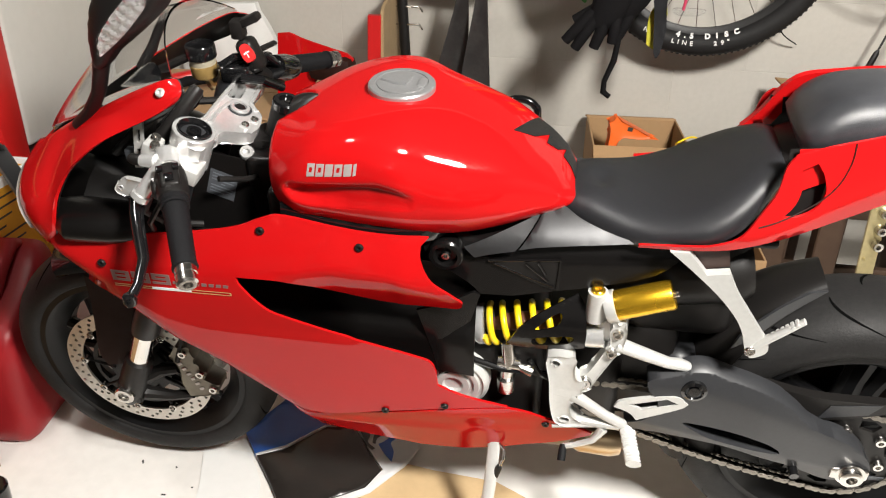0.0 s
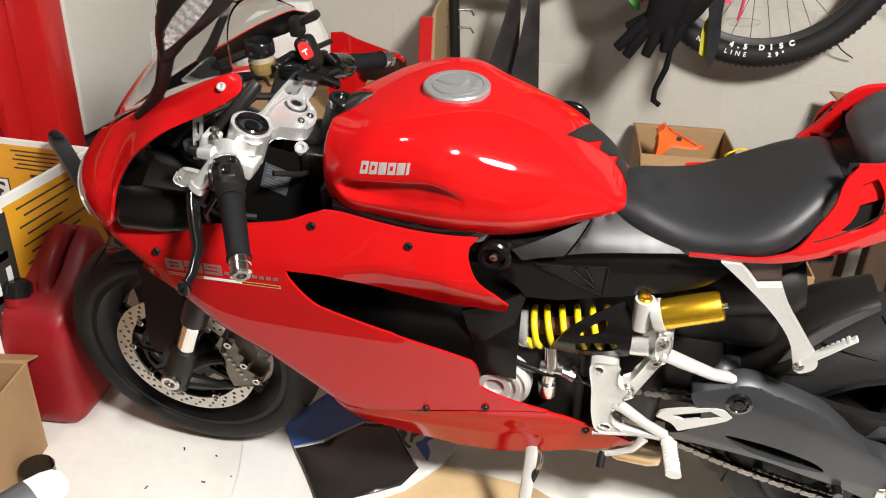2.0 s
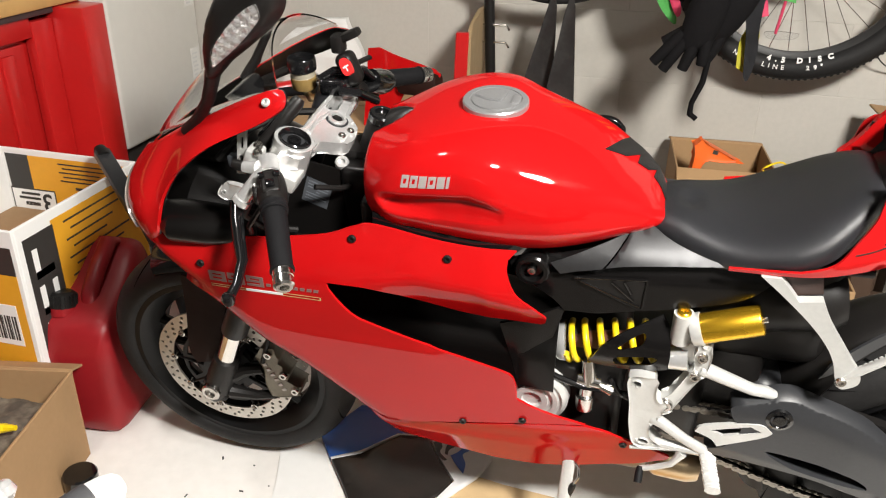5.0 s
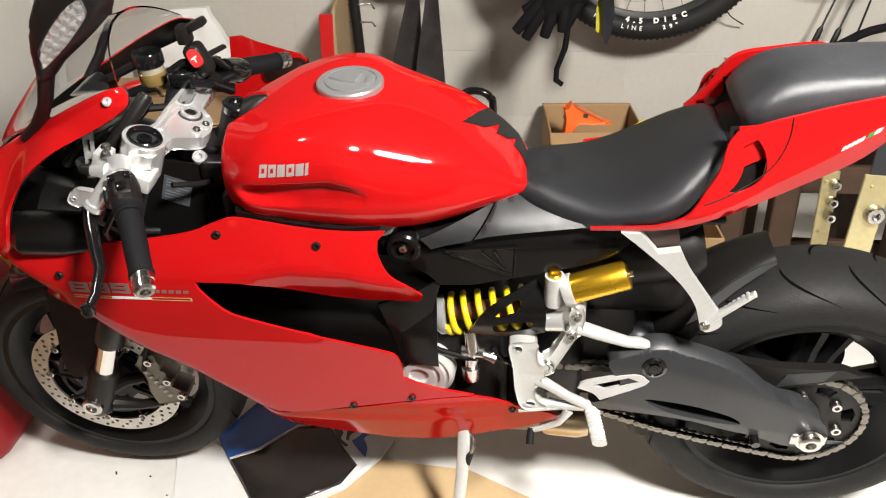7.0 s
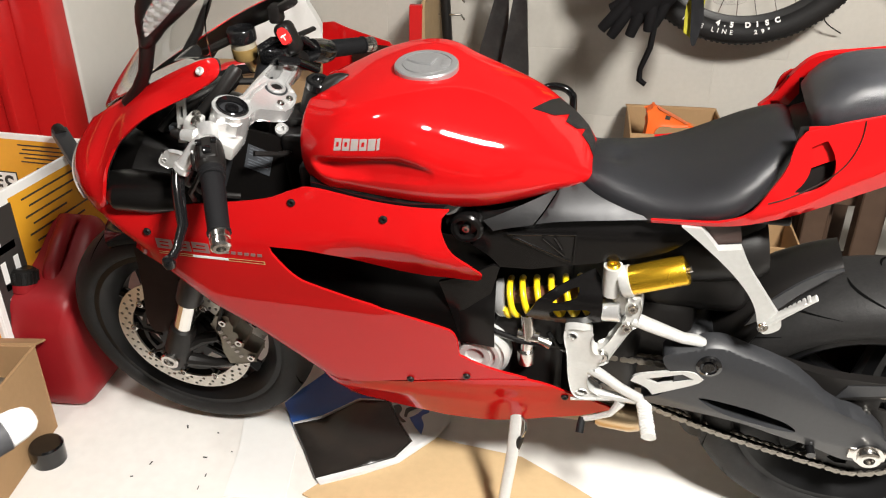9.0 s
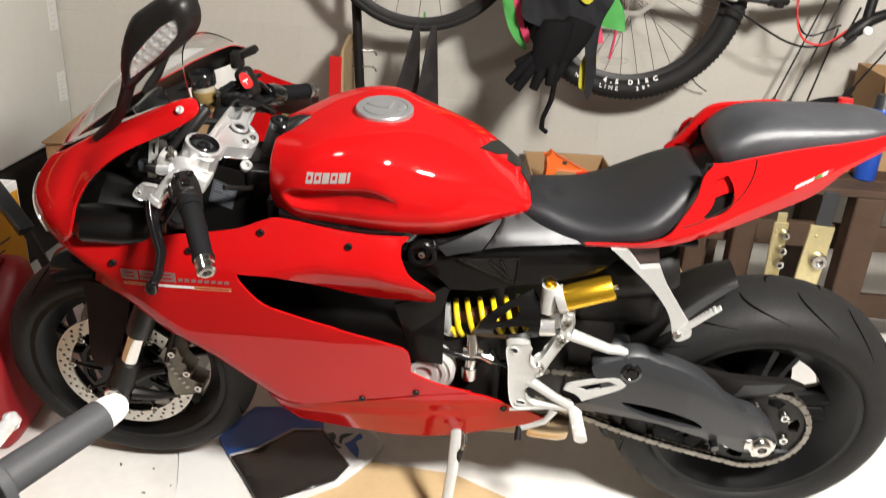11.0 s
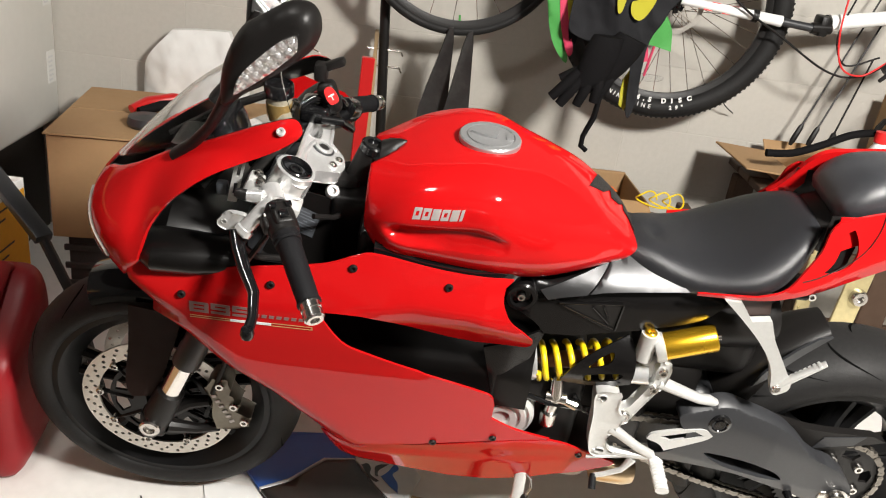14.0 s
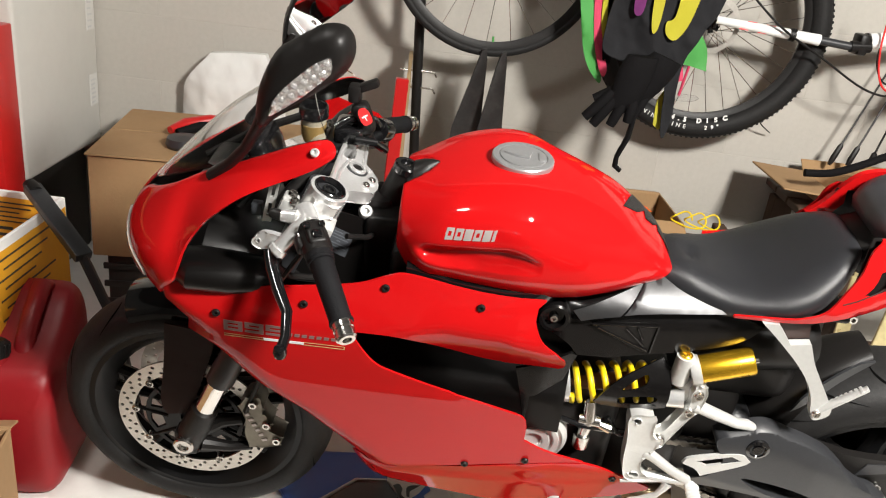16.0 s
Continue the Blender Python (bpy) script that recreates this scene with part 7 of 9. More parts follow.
# print on the outer east side and on the south side
for y0, y1, z0, z1, m, e in ((-0.350, -0.004, 0.125, 0.548, ORANGE_PRINT, 0.0005), (-0.445, -0.345, 0.125, 0.538, DARK_PRINT, 0.001)):
    bm = bmesh.new()
    box(bm, (0.0, y0, z0), (e, y1, z1))
    part("print", bm, m, yb)
for k, (y0, y1) in enumerate(((-0.425, -0.365), (-0.425, -0.365), (-0.425, -0.365))):
    for a, b, c, d2 in ((0.0, 0.0, 1.0, 0.25), (0.0, 0.0, 0.28, 1.0), (0.72 if k == 1 else 0.0, 0.0, 1.0, 1.0 if k == 1 else 0.25)):
        bm = bmesh.new()
        h = 0.075
        z = 0.43 - 0.095 * k
        box(bm, (0.001, y0 + (y1 - y0) * a, z + h * b), (0.0016, y0 + (y1 - y0) * c, z + h * d2))
        part("letter_shape", bm, PAPER, yb)
for k in range(10):
    bm = bmesh.new()
    box(bm, (0.0006, -0.31 + 0.02 * (k % 2), 0.525 - 0.024 * k), (0.0011, -0.07 - 0.03 * (k % 4), 0.530 - 0.024 * k))
    part("print_bar", bm, DARK_PRINT, yb)
for lo, hi, m in (((-0.43, 0.125), (-0.012, 0.46), ORANGE_PRINT), ((-0.43, 0.46), (-0.012, 0.53), DARK_PRINT), ((-0.13, 0.27), (-0.035, 0.38), PAPER)):
    bm = bmesh.new()
    e = {ORANGE_PRINT: 0.0006, DARK_PRINT: 0.001, PAPER: 0.0015}[m]
    box(bm, (lo[0], -0.47 - e, lo[1]), (hi[0], -0.47, hi[1]))
    part("print", bm, m, yb)
for k in range(12):
    bm = bmesh.new()
    box(bm, (-0.122 + 0.0068 * k, -0.472, 0.285), (-0.1195 + 0.0068 * k + 0.0015 * (k % 3), -0.4715, 0.35))
    part("print_bar", bm, DARK_PRINT, yb)
bm = bmesh.new()
box(bm, (-0.425, -0.455, 0.34), (-0.012, -0.012, 0.395), 0.006)
part("packing", bm, CARD, yb, "brown packing board inside")

# grey bar leaning over the box
gb = thing("steel_bar", "bent grey steel bar leaning on the printed box", "bar", pose(0, 0, 0))
bm = bmesh.new()
box(bm, (-0.020, -0.125, -0.011), (0.020, 0.125, 0.011), 0.003, 2, look((-1.262, 1.645, 0.575), (-1.350, 1.710, 0.622)) @ Matrix.Rotation(radians(90), 4, "X"))
part("bar", bm, GREY_ARM, gb)
bm = bmesh.new()
tube(bm, [(-1.338, 1.700, 0.616), (-1.350, 1.710, 0.622), (-1.364, 1.720, 0.630)], [0.018, 0.019, 0.015], 12)
part("end_cap", bm, BLACK, gb)
bm = bmesh.new()
tube(bm, [(-1.180, 1.585, 0.532), (-1.11, 1.585, 0.36), (-1.05, 1.6, 0.0)], 0.012, 10)
part("bar_foot", bm, GREY_ARM, gb)

# red jerry can: its top climbs from the spout to the grip at the back
can = thing("jerry_can", "scuffed red plastic jerry can with a black cap", "jerry can", pose(-1.262, 1.36, 0, 0, 0, 6))
bm = bmesh.new()
rings = []
for y, sw, ht, zb in ((0.0, 0.050, 0.25, 0.05), (0.008, 0.066, 0.292, 0.018), (0.022, 0.075, 0.315, 0.004), (0.045, 0.079, 0.328, 0.0), (0.09, 0.080, 0.345, 0.0), (0.14, 0.080, 0.372, 0.0), (0.18, 0.080, 0.402, 0.0), (0.215, 0.079, 0.428, 0.0), (0.25, 0.075, 0.440, 0.004), (0.27, 0.066, 0.430, 0.018), (0.28, 0.050, 0.40, 0.05)):
    r = []
    for k in range(44):
        a = 2 * math.pi * k / 44
        c, s2 = math.cos(a), math.sin(a)
        x = 1.28 * sw * abs(c) ** 0.36 * (1 if c > 0 else -1)
        z = (ht + zb) / 2 + (ht - zb) / 2 * abs(s2) ** 0.36 * (1 if s2 > 0 else -1)
        waist = 0.004 * math.exp(-((z - 0.285) / 0.008) ** 2) + 0.006 * math.exp(-((z - 0.15) / 0.05) ** 2)
        r.append((x * (1 - waist / sw), y + (waist if y < 0.05 else 0), z))
    rings.append(r)
loft(bm, rings)
part("body", bm, CAN_RED, can, angle=60)
bm = bmesh.new()
tube(bm, [(0.012, 0.09, 0.325), (0.012, 0.11, 0.362), (0.012, 0.155, 0.404), (0.012, 0.215, 0.442), (0.012, 0.255, 0.415)], [0.022, 0.022, 0.022, 0.023, 0.024], 14, flat=0.8)
part("handle", bm, CAN_RED, can, angle=60)
neck = Matrix.Translation((-0.040, 0.060, 0.318)) @ Matrix.Rotation(radians(-14), 4, "X")
bm = bmesh.new()
lathe(bm, [(0.030, 0.0), (0.032, 0.02), (0.027, 0.024)], neck, 24)
part("neck", bm, CAN_RED, can)
bm = bmesh.new()
lathe(bm, [(0.0001, 0.058), (0.023, 0.058), (0.030, 0.053), (0.032, 0.02), (0.030, 0.018), (0.0001, 0.018)], neck, 24)
capo = part("cap", bm, BLACK, can, "ribbed black screw cap")
for k in range(16):
    bm = bmesh.new()
    box(bm, (0.030, -0.002, 0.022), (0.0345, 0.002, 0.050), 0.001, 1, neck @ Matrix.Rotation(2 * math.pi * k / 16, 4, "Z"))
    part("cap_rib", bm, BLACK, capo)

# open brown carton with odds and ends in front
ob = thing("open_carton", "open brown cardboard box half full of hardware", "box", pose(-1.215, 1.305, 0, 0, 0, 12))
carton("open", (-0.50, -0.42, 0.0), (0.0, 0.0, 0.245), CARD, ob, 0.006, flaps=(("e", 0.10, -118), ("n", 0.05, -20)))
for k in range(14):
    random.seed(40 + k)
    nm, lb, m = (("cable_coil", "coiled black cable in the open carton", DARK_PRINT), ("plastic_clip", "small yellow plastic clip in the open carton", YELLOW), ("paper_scrap", "torn white paper in the open carton", PAPER), ("metal_bracket", "small steel bracket in the open carton", STEEL))[k % 4]
    bm = bmesh.new()
    if k % 4 == 0:
        tube(bm, [(0.05 * math.cos(a), 0.04 * math.sin(a), 0.006 * math.sin(2 * a)) for a in [2 * math.pi * j / 24 for j in range(24)]], 0.007, 8, closed=True)
    elif k % 4 == 1:
        tube(bm, [(-0.03, 0, 0), (-0.01, 0.015, 0.006), (0.012, 0.012, 0.002), (0.03, -0.008, 0.006)], [0.008, 0.013, 0.010, 0.006], 8)
    elif k % 4 == 2:
        shell(bm, [(-0.06, -0.04), (0.05, -0.045), (0.06, 0.035), (-0.05, 0.045)], lambda u, v: (u, v, 0.012 * math.sin(40 * u) + 0.01 * math.sin(55 * v)), (0, 0, 0.0008), 0.012)
    else:
        box(bm, (-0.03, -0.008, 0), (0.03, 0.008, 0.003), 0.001)
        box(bm, (0.027, -0.008, 0), (0.03, 0.008, 0.03), 0.001)
    p = pose(-1.215, 1.305, 0, 0, 0, 12) @ pose(-0.06 - random.random() * 0.36, -0.05 - random.random() * 0.30, 0.175 + 0.012 * (k // 4), 0, 0, random.random() * 360)
    tagged(part(nm, bm, m, matrix=p), lb, nm.replace("_", " "))
bm = bmesh.new()
bmesh.ops.create_grid(bm, x_segments=24, y_segments=20, size=0.5)
for v in bm.verts:
    v.co = Vector((v.co.x * 0.486, v.co.y * 0.406, 0.02 * noise.noise(v.co * 9)))
for f in bmesh.ops.extrude_face_region(bm, geom=list(bm.faces))["geom"]:
    if isinstance(f, bmesh.types.BMVert):
        f.co.z = -0.15
tagged(part("hardware_pile", bm, node_mat("mixed_hardware", (0.10, 0.085, 0.07), 0.6, grain=0.7, scale=60, stain=0.6, stain_scale=20, second=(0.35, 0.30, 0.22), bump=0.8, bump_scale=60), matrix=pose(-1.215, 1.305, 0, 0, 0, 12) @ pose(-0.25, -0.21, 0.166)), "loose dark hardware filling the open carton", "hardware", kind="stuff")

# glossy black cap of a spray can on the floor
bt = thing("black_cup", "glossy black plastic cup upside down on the floor", "cup", pose(-1.155, 1.195, 0, 0, 0, 0))
bm = bmesh.new()
lathe(bm, [(0.034, 0.0), (0.0375, 0.0), (0.0385, 0.046), (0.035, 0.051), (0.0001, 0.052)], pose(0, 0, 0.0), 32)
part("shell", bm, BLACK_GLOSS, bt)

# ---- on the floor under the motorcycle ----
bag = thing("printed_sack", "half-empty blue, black and white plastic sack lying on the floor", "sack", pose(0, 0, 0))
bag_h = lambda u, v: 0.010 + 0.012 * max(0.0, 1 - ((u + 0.44) / 0.24) ** 2) * max(0.0, 1 - ((v - 1.47) / 0.20) ** 2) + 0.005 * noise.noise(Vector((u * 14, v * 14, 0))) + 0.002 * noise.noise(Vector((u * 45, v * 30, 4)))
for nm, ol, m, e in (("blue_panel", [(-0.693, 1.507), (-0.644, 1.441), (-0.576, 1.480), (-0.509, 1.561), (-0.430, 1.575), (-0.45, 1.68), (-0.640, 1.655), (-0.673, 1.575)], BAG_BLUE, 0), ("black_panel", [(-0.636, 1.431), (-0.574, 1.352), (-0.518, 1.274), (-0.405, 1.341), (-0.361, 1.373), (-0.336, 1.433), (-0.384, 1.493), (-0.431, 1.566), (-0.501, 1.554), (-0.574, 1.468)], BAG_BLACK, 0),
                 ("white_panel", [(-0.515, 1.272), (-0.500, 1.258), (-0.400, 1.324), (-0.346, 1.367), (-0.283, 1.466), (-0.262, 1.541), (-0.305, 1.600), (-0.40, 1.65), (-0.428, 1.568), (-0.380, 1.495), (-0.331, 1.433), (-0.357, 1.372), (-0.403, 1.338)], BAG_WHITE, 0), ("white_seam", [(-0.643, 1.440), (-0.637, 1.432), (-0.575, 1.470), (-0.502, 1.556), (-0.431, 1.568), (-0.431, 1.574), (-0.508, 1.561), (-0.578, 1.479)], BAG_WHITE, 0)):
    bm = bmesh.new()
    shell(bm, ol, lambda u, v: (u, v, bag_h(u, v)), (0, 0, -0.009), 0.02)
    part(nm, bm, m, bag, angle=70)
for ol, m in (([(-0.361, 1.515, 1), (-0.346, 1.534), (-0.329, 1.571, 1), (-0.319, 1.55), (-0.333, 1.527), (-0.319, 1.495), (-0.316, 1.459, 1), (-0.339, 1.484)], BAG_BLUE), ([(-0.413, 1.546, 1), (-0.399, 1.557), (-0.388, 1.541), (-0.388, 1.519), (-0.365, 1.497, 1), (-0.373, 1.494), (-0.392, 1.512)], BAG_BLACK), ([(-0.376, 1.517, 1), (-0.378, 1.547), (-0.362, 1.560), (-0.345, 1.566, 1), (-0.359, 1.549), (-0.369, 1.535), (-0.368, 1.514, 1)], BAG_BLACK)):
    bm = bmesh.new()
    shell(bm, curve2(ol, 4), lambda u, v: (u, v, bag_h(u, v) + 0.0015), (0, 0, -0.001), 0.01)
    part("print_shape", bm, m, bag)
bm = bmesh.new()
shell(bm, [(-0.53, 1.225), (-0.30, 1.15), (0.02, 1.13), (0.34, 1.18), (0.20, 1.300), (0.068, 1.382), (-0.07, 1.458), (-0.222, 1.470), (-0.300, 1.482), (-0.42, 1.40)], lambda u, v: (u, v, 0.0050 + 0.0015 * math.sin(u * 9) + 0.001 * math.sin(v * 15)), (0, 0, -0.004), 0.05)
tagged(part("cardboard_sheet", bm, CARD_PALE), "flat pale brown cardboard sheet on the floor", "cardboard")
bm = bmesh.new()
shell(bm, [(-0.78, 1.457), (-0.66, 1.45), (-0.60, 1.36), (-0.56, 1.20), (-0.70, 1.18), (-0.735, 1.33)], lambda u, v: (u, v, 0.0032 + 0.0006 * math.sin(u * 30)), (0, 0, -0.002), 0.04)
tagged(part("paper_sheet", bm, PAPER), "white paper sheet on the floor", "paper")
for k in range(26):
    random.seed(700 + k)
    bm = bmesh.new()
    L, w = 0.002 + 0.005 * random.random(), 0.0010 + 0.0012 * random.random()
    box(bm, (-L, -w, 0), (L, w, 0.0014), 0.0004, 1)
    tagged(part("floor_crumb", bm, DARK_PRINT, matrix=pose(-1.0 + 0.75 * random.random(), 1.02 + 0.40 * random.random(), 0.0, 0, 0, 360 * random.random())), "small dark crumb of dirt on the floor", "dirt", "crumbs on the floor")

# ---- things at the back wall ----
def cycle_wheel(name, label, centre, r, tw, rim_w, spokes, knobs, tilt, start=0.0):
    w = thing(name, label, "bicycle wheel", Matrix.Translation(centre) @ Matrix.Rotation(radians(tilt[0]), 4, "X") @ Matrix.Rotation(radians(tilt[1]), 4, "Z"))
    P = Matrix(((1, 0, 0, 0), (0, 0, -1, 0), (0, 1, 0, 0), (0, 0, 0, 1)))
    rt = r - tw
    bm = bmesh.new()
    prof = [(rt + tw * math.cos(a) * 1.0, tw * math.sin(a)) for a in [2 * math.pi * k / 16 for k in range(17)]]
    prof[-1] = prof[0]
    lathe(bm, prof, P, 96)
    tyre = part("tyre", bm, RUBBER, w, angle=60)
    if knobs:
        bm = bmesh.new()
        box(bm, (-0.003, -0.004, -0.003), (0.003, 0.004, 0.0025), 0.0008, 1)
        kb = part("tread_knob", bm, RUBBER, tyre, matrix=P @ Matrix.Rotation(0, 4, "Z") @ Matrix.Translation((r, 0, 0)) @ Matrix.Rotation(radians(90), 4, "Y"))
        for k in range(1, knobs * 2):
            a = math.pi * k / knobs
            h = (0.48 * tw, -0.48 * tw)[k % 2]
            again(kb, P @ Matrix.Rotation(a, 4, "Z") @ Matrix.Translation((r - 0.0035, 0, h)) @ Matrix.Rotation(radians(90), 4, "Y"))
    bm = bmesh.new()
    ri = rt - tw * 0.80
    lathe(bm, [(ri, -rim_w), (ri - 0.004, -rim_w), (ri - 0.022, -rim_w * 0.4), (ri - 0.022, rim_w * 0.4), (ri - 0.004, rim_w), (ri + 0.006, rim_w), (ri, rim_w * 0.8), (ri, -rim_w * 0.8), (ri, -rim_w)], P, 96)
    rim = part("rim", bm, BLACK, w)
    bm = bmesh.new()
    lathe(bm, [(0.0001, -0.055), (0.006, -0.055), (0.006, -0.03), (0.026, -0.028), (0.026, -0.022), (0.012, -0.015), (0.012, 0.015), (0.026, 0.022), (0.026, 0.028), (0.006, 0.03), (0.006, 0.055), (0.0001, 0.055)], P, 24)
    hub = part("hub", bm, BLACK_GLOSS, w)
    for k in range(spokes):
        a = 2 * math.pi * k / spokes
        sd = 0.025 if k % 2 else -0.025
        off = (0.5 if (k // 2) % 2 else -0.5)
        q0 = P @ Vector((0.024 * math.cos(a + off * 2.2), 0.024 * math.sin(a + off * 2.2), sd))
        q1 = P @ Vector(((ri - 0.02) * math.cos(a), (ri - 0.02) * math.sin(a), sd * 0.1))
        bm = bmesh.new()
        tube(bm, [q0, q1], 0.0011, 5)
        part("spoke", bm, STEEL, rim)
    return w, P, rim, ri


mtb, MP, mrim, mri = cycle_wheel("mountain_bike", "mountain bike with knobbly tyre and white fork, hanging on the wall", (0.375, 2.60, 1.105), 0.367, 0.034, 0.014, 32, 130, (0, -4))
# brake rotor
bm = bmesh.new()
ring = [(0.088 * math.cos(a) * (1 + 0.02 * math.sin(9 * a)), 0.088 * math.sin(a) * (1 + 0.02 * math.sin(9 * a))) for a in [2 * math.pi * k / 72 for k in range(72)]]
hole = [(0.072 * math.cos(a), 0.072 * math.sin(a)) for a in [2 * math.pi * k / 48 for k in range(48)]]
slab(bm, ring, lambda u, v, w: (u, -0.030 + w, v), 0.002, [hole])
for k in range(6):
    a = 2 * math.pi * k / 6
    tube(bm, [(0.02 * math.cos(a), -0.029, 0.02 * math.sin(a)), (0.075 * math.cos(a + 0.4), -0.029, 0.075 * math.sin(a + 0.4))], 0.003, 6)
part("brake_rotor", bm, DISC, mtb)
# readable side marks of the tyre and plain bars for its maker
def text_mesh(name, body, size, parent, matrix, material, bold=0.0):
    cu = bpy.data.curves.new(name, "FONT")
    cu.body, cu.size, cu.extrude, cu.align_x, cu.align_y, cu.offset = body, size, 0.0006, "CENTER", "CENTER", bold
    ob = bpy.data.objects.new(name, cu)
    scene.collection.objects.link(ob)
    dg = bpy.context.evaluated_depsgraph_get()
    me = bpy.data.meshes.new_from_object(ob.evaluated_get(dg))
    bpy.data.objects.remove(ob)
    me.materials.clear()
    me.materials.append(material)
    o = new(name, me)
    o.parent = parent
    o.matrix_basis = matrix
    return o


def on_tyre(a, rad, y=-0.0275):
    """Upright letters along the lower side wall: a degrees from the lowest point, to the right."""
    b = radians(-90 + a)
    return Matrix.Translation((rad * math.cos(b), y, rad * math.sin(b))) @ Matrix.Rotation(radians(90), 4, "X") @ Matrix.Rotation(b + math.pi / 2, 4, "Z")


for a, ch in ((10.5, "2"), (14.0, "9"), (17.0, '"')):
    text_mesh("size_mark", ch, 0.017, mtb, on_tyre(a, 0.3265, -0.0346), WHITE_MARK, 0.0007)
for a, ch in ((-9.5, "4"), (-5.6, "."), (-2.0, "5"), (6.5, "D"), (11.5, "I"), (16.5, "S"), (22.0, "C")):
    text_mesh("word_mark" if ch.isalpha() else "size_mark", ch, 0.021, mtb, on_tyre(a, 0.3055, -0.0272), WHITE_MARK, 0.0012)
for a, ch in ((-26.5, "N"), (-23.6, "I"), (-20.6, "N"), (-17.2, "E"), (-11.2, "L"), (-8.4, "I"), (-5.2, "N"), (-1.6, "E")):
    text_mesh("word_mark", ch, 0.019, mtb, on_tyre(a, 0.3265, -0.0346), WHITE_MARK, 0.0002)
for body, size, x, z in (("3", 0.076, -0.303, 0.420), ("NAILERS", 0.0125, -0.354, 0.410)):
    text_mesh("printed_word", body, size, yb, Matrix.Translation((x, -0.0125, z)) @ Matrix.Rotation(radians(90), 4, "X") @ Matrix.Rotation(radians(180), 4, "Z"), DARK_PRINT if body != "3" else DARK_PRINT, 0.001)
# red reflector strip on a spoke and a clear reflector
bm = bmesh.new()
tube(bm, [(-0.03, -0.012, -0.10), (-0.045, -0.010, -0.235)], 0.0045, 8)
part("spoke_sleeve", bm, HI_PINK, mtb, "red spoke sleeve")
bm = bmesh.new()
shell(bm, curve2([(-0.075, -0.232), (-0.02, -0.228), (0.02, -0.232), (0.0, -0.248), (-0.06, -0.250)], 4), lambda u, v: (u, -0.012, v), (0, 0.008, 0), 0.02)
part("spoke_reflector", bm, LENS, mtb, "clear spoke reflector")

# white suspension fork with red stripes, handlebar and hoses
tagged(mtb, "mountain bike with knobbly tyre and white fork, hanging on the wall", "bicycle")
A, Bp = Vector((0.375, 2.535, 1.125)), Vector((0.69, 2.515, 1.105))
bm = bmesh.new()
tube(bm, [A, A.lerp(Bp, 0.5), A.lerp(Bp, 0.93), Bp], [0.012, 0.015, 0.0165, 0.0175], 20)
fk = part("fork_leg", bm, PAPER, mtb, "white fork leg", matrix=mtb.matrix_basis.inverted())
for t in (0.22, 0.40):
    bm = bmesh.new()
    c0, c1 = A.lerp(Bp, t), A.lerp(Bp, t + 0.10)
    shell(bm, [(0, -0.9), (0.028, -0.9), (0.052, 1.2), (0.024, 1.2)], lambda u, v: tuple(c0 + Vector((u, -0.0163 * math.cos(v), 0.0163 * math.sin(v) - 0.06 * u))), (0, -0.0006, 0), 0.1)
    part("stripe", bm, RED_MARK, fk, "red diagonal stripe")
bm = bmesh.new()
tube(bm, [Bp, Bp.lerp(Bp + (Bp - A), 0.30)], 0.0125, 20)
part("stanchion", bm, GREY_ARM, fk)
bm = bmesh.new()
C1 = Bp.lerp(Bp + (Bp - A), 0.30)
tube(bm, [C1, C1 + Vector((0.05, 0, 0.004)), C1 + Vector((0.06, 0.04, 0.03))], [0.017, 0.019, 0.016], 16)
box(bm, tuple(C1 + Vector((0.02, -0.015, -0.022))), tuple(C1 + Vector((0.050, 0.05, 0.040))), 0.008, 2)
part("crown", bm, BLACK, fk)
bm = bmesh.new()
tube(bm, [C1 + Vector((0.06, 0.02, 0.02)), C1 + Vector((0.20, 0.02, 0.05)), C1 + Vector((0.30, 0.02, 0.07))], [0.024, 0.022, 0.022], 16)
part("head_tube", bm, PAPER, fk)
for t in (0.60, 0.63):
    bm = bmesh.new()
    q = (Bp - A).to_track_quat("Z", "Y").to_matrix().to_4x4()
    lathe(bm, [(0.015, -0.004), (0.0195, -0.004), (0.0195, 0.004), (0.015, 0.004), (0.015, -0.004)], Matrix.Translation(A.lerp(Bp, t + 0.12)) @ q, 20)
    part("hose_clip", bm, BLACK, fk)
for pts, r, m in (([(0.44, 2.50, 1.22), (0.56, 2.49, 1.13), (0.70, 2.50, 1.06), (0.86, 2.50, 0.98), (0.96, 2.50, 0.97), (1.03, 2.48, 1.02), (1.05, 2.46, 1.10)], 0.0035, BLACK), ([(0.865, 2.50, 1.24), (0.868, 2.49, 1.10), (0.90, 2.48, 1.00), (0.97, 2.48, 0.98), (1.03, 2.47, 1.03)], 0.003, RED_MARK),
                 ([(0.90, 2.52, 1.20), (0.88, 2.52, 1.08), (0.93, 2.52, 1.0), (1.02, 2.5, 1.04)], 0.003, BLACK), ([(0.66, 2.56, 0.93), (0.63, 2.66, 0.82), (0.70, 2.72, 0.76)], 0.002, BLACK)):
    cv = curve2([(p[0], p[2]) for p in pts], 6, False)
    ys = np.interp(np.linspace(0, 1, len(cv)), np.linspace(0, 1, len(pts)), [p[1] for p in pts])
    bm = bmesh.new()
    tube(bm, [(c[0], y, c[1]) for c, y in zip(cv, ys)], r, 8)
    part("hose", bm, m, fk, angle=70)
lv = thing("bicycle_brake_lever", "black bicycle brake lever and grip with a white knob", "brake lever", pose(1.055, 2.46, 1.035))
bm = bmesh.new()
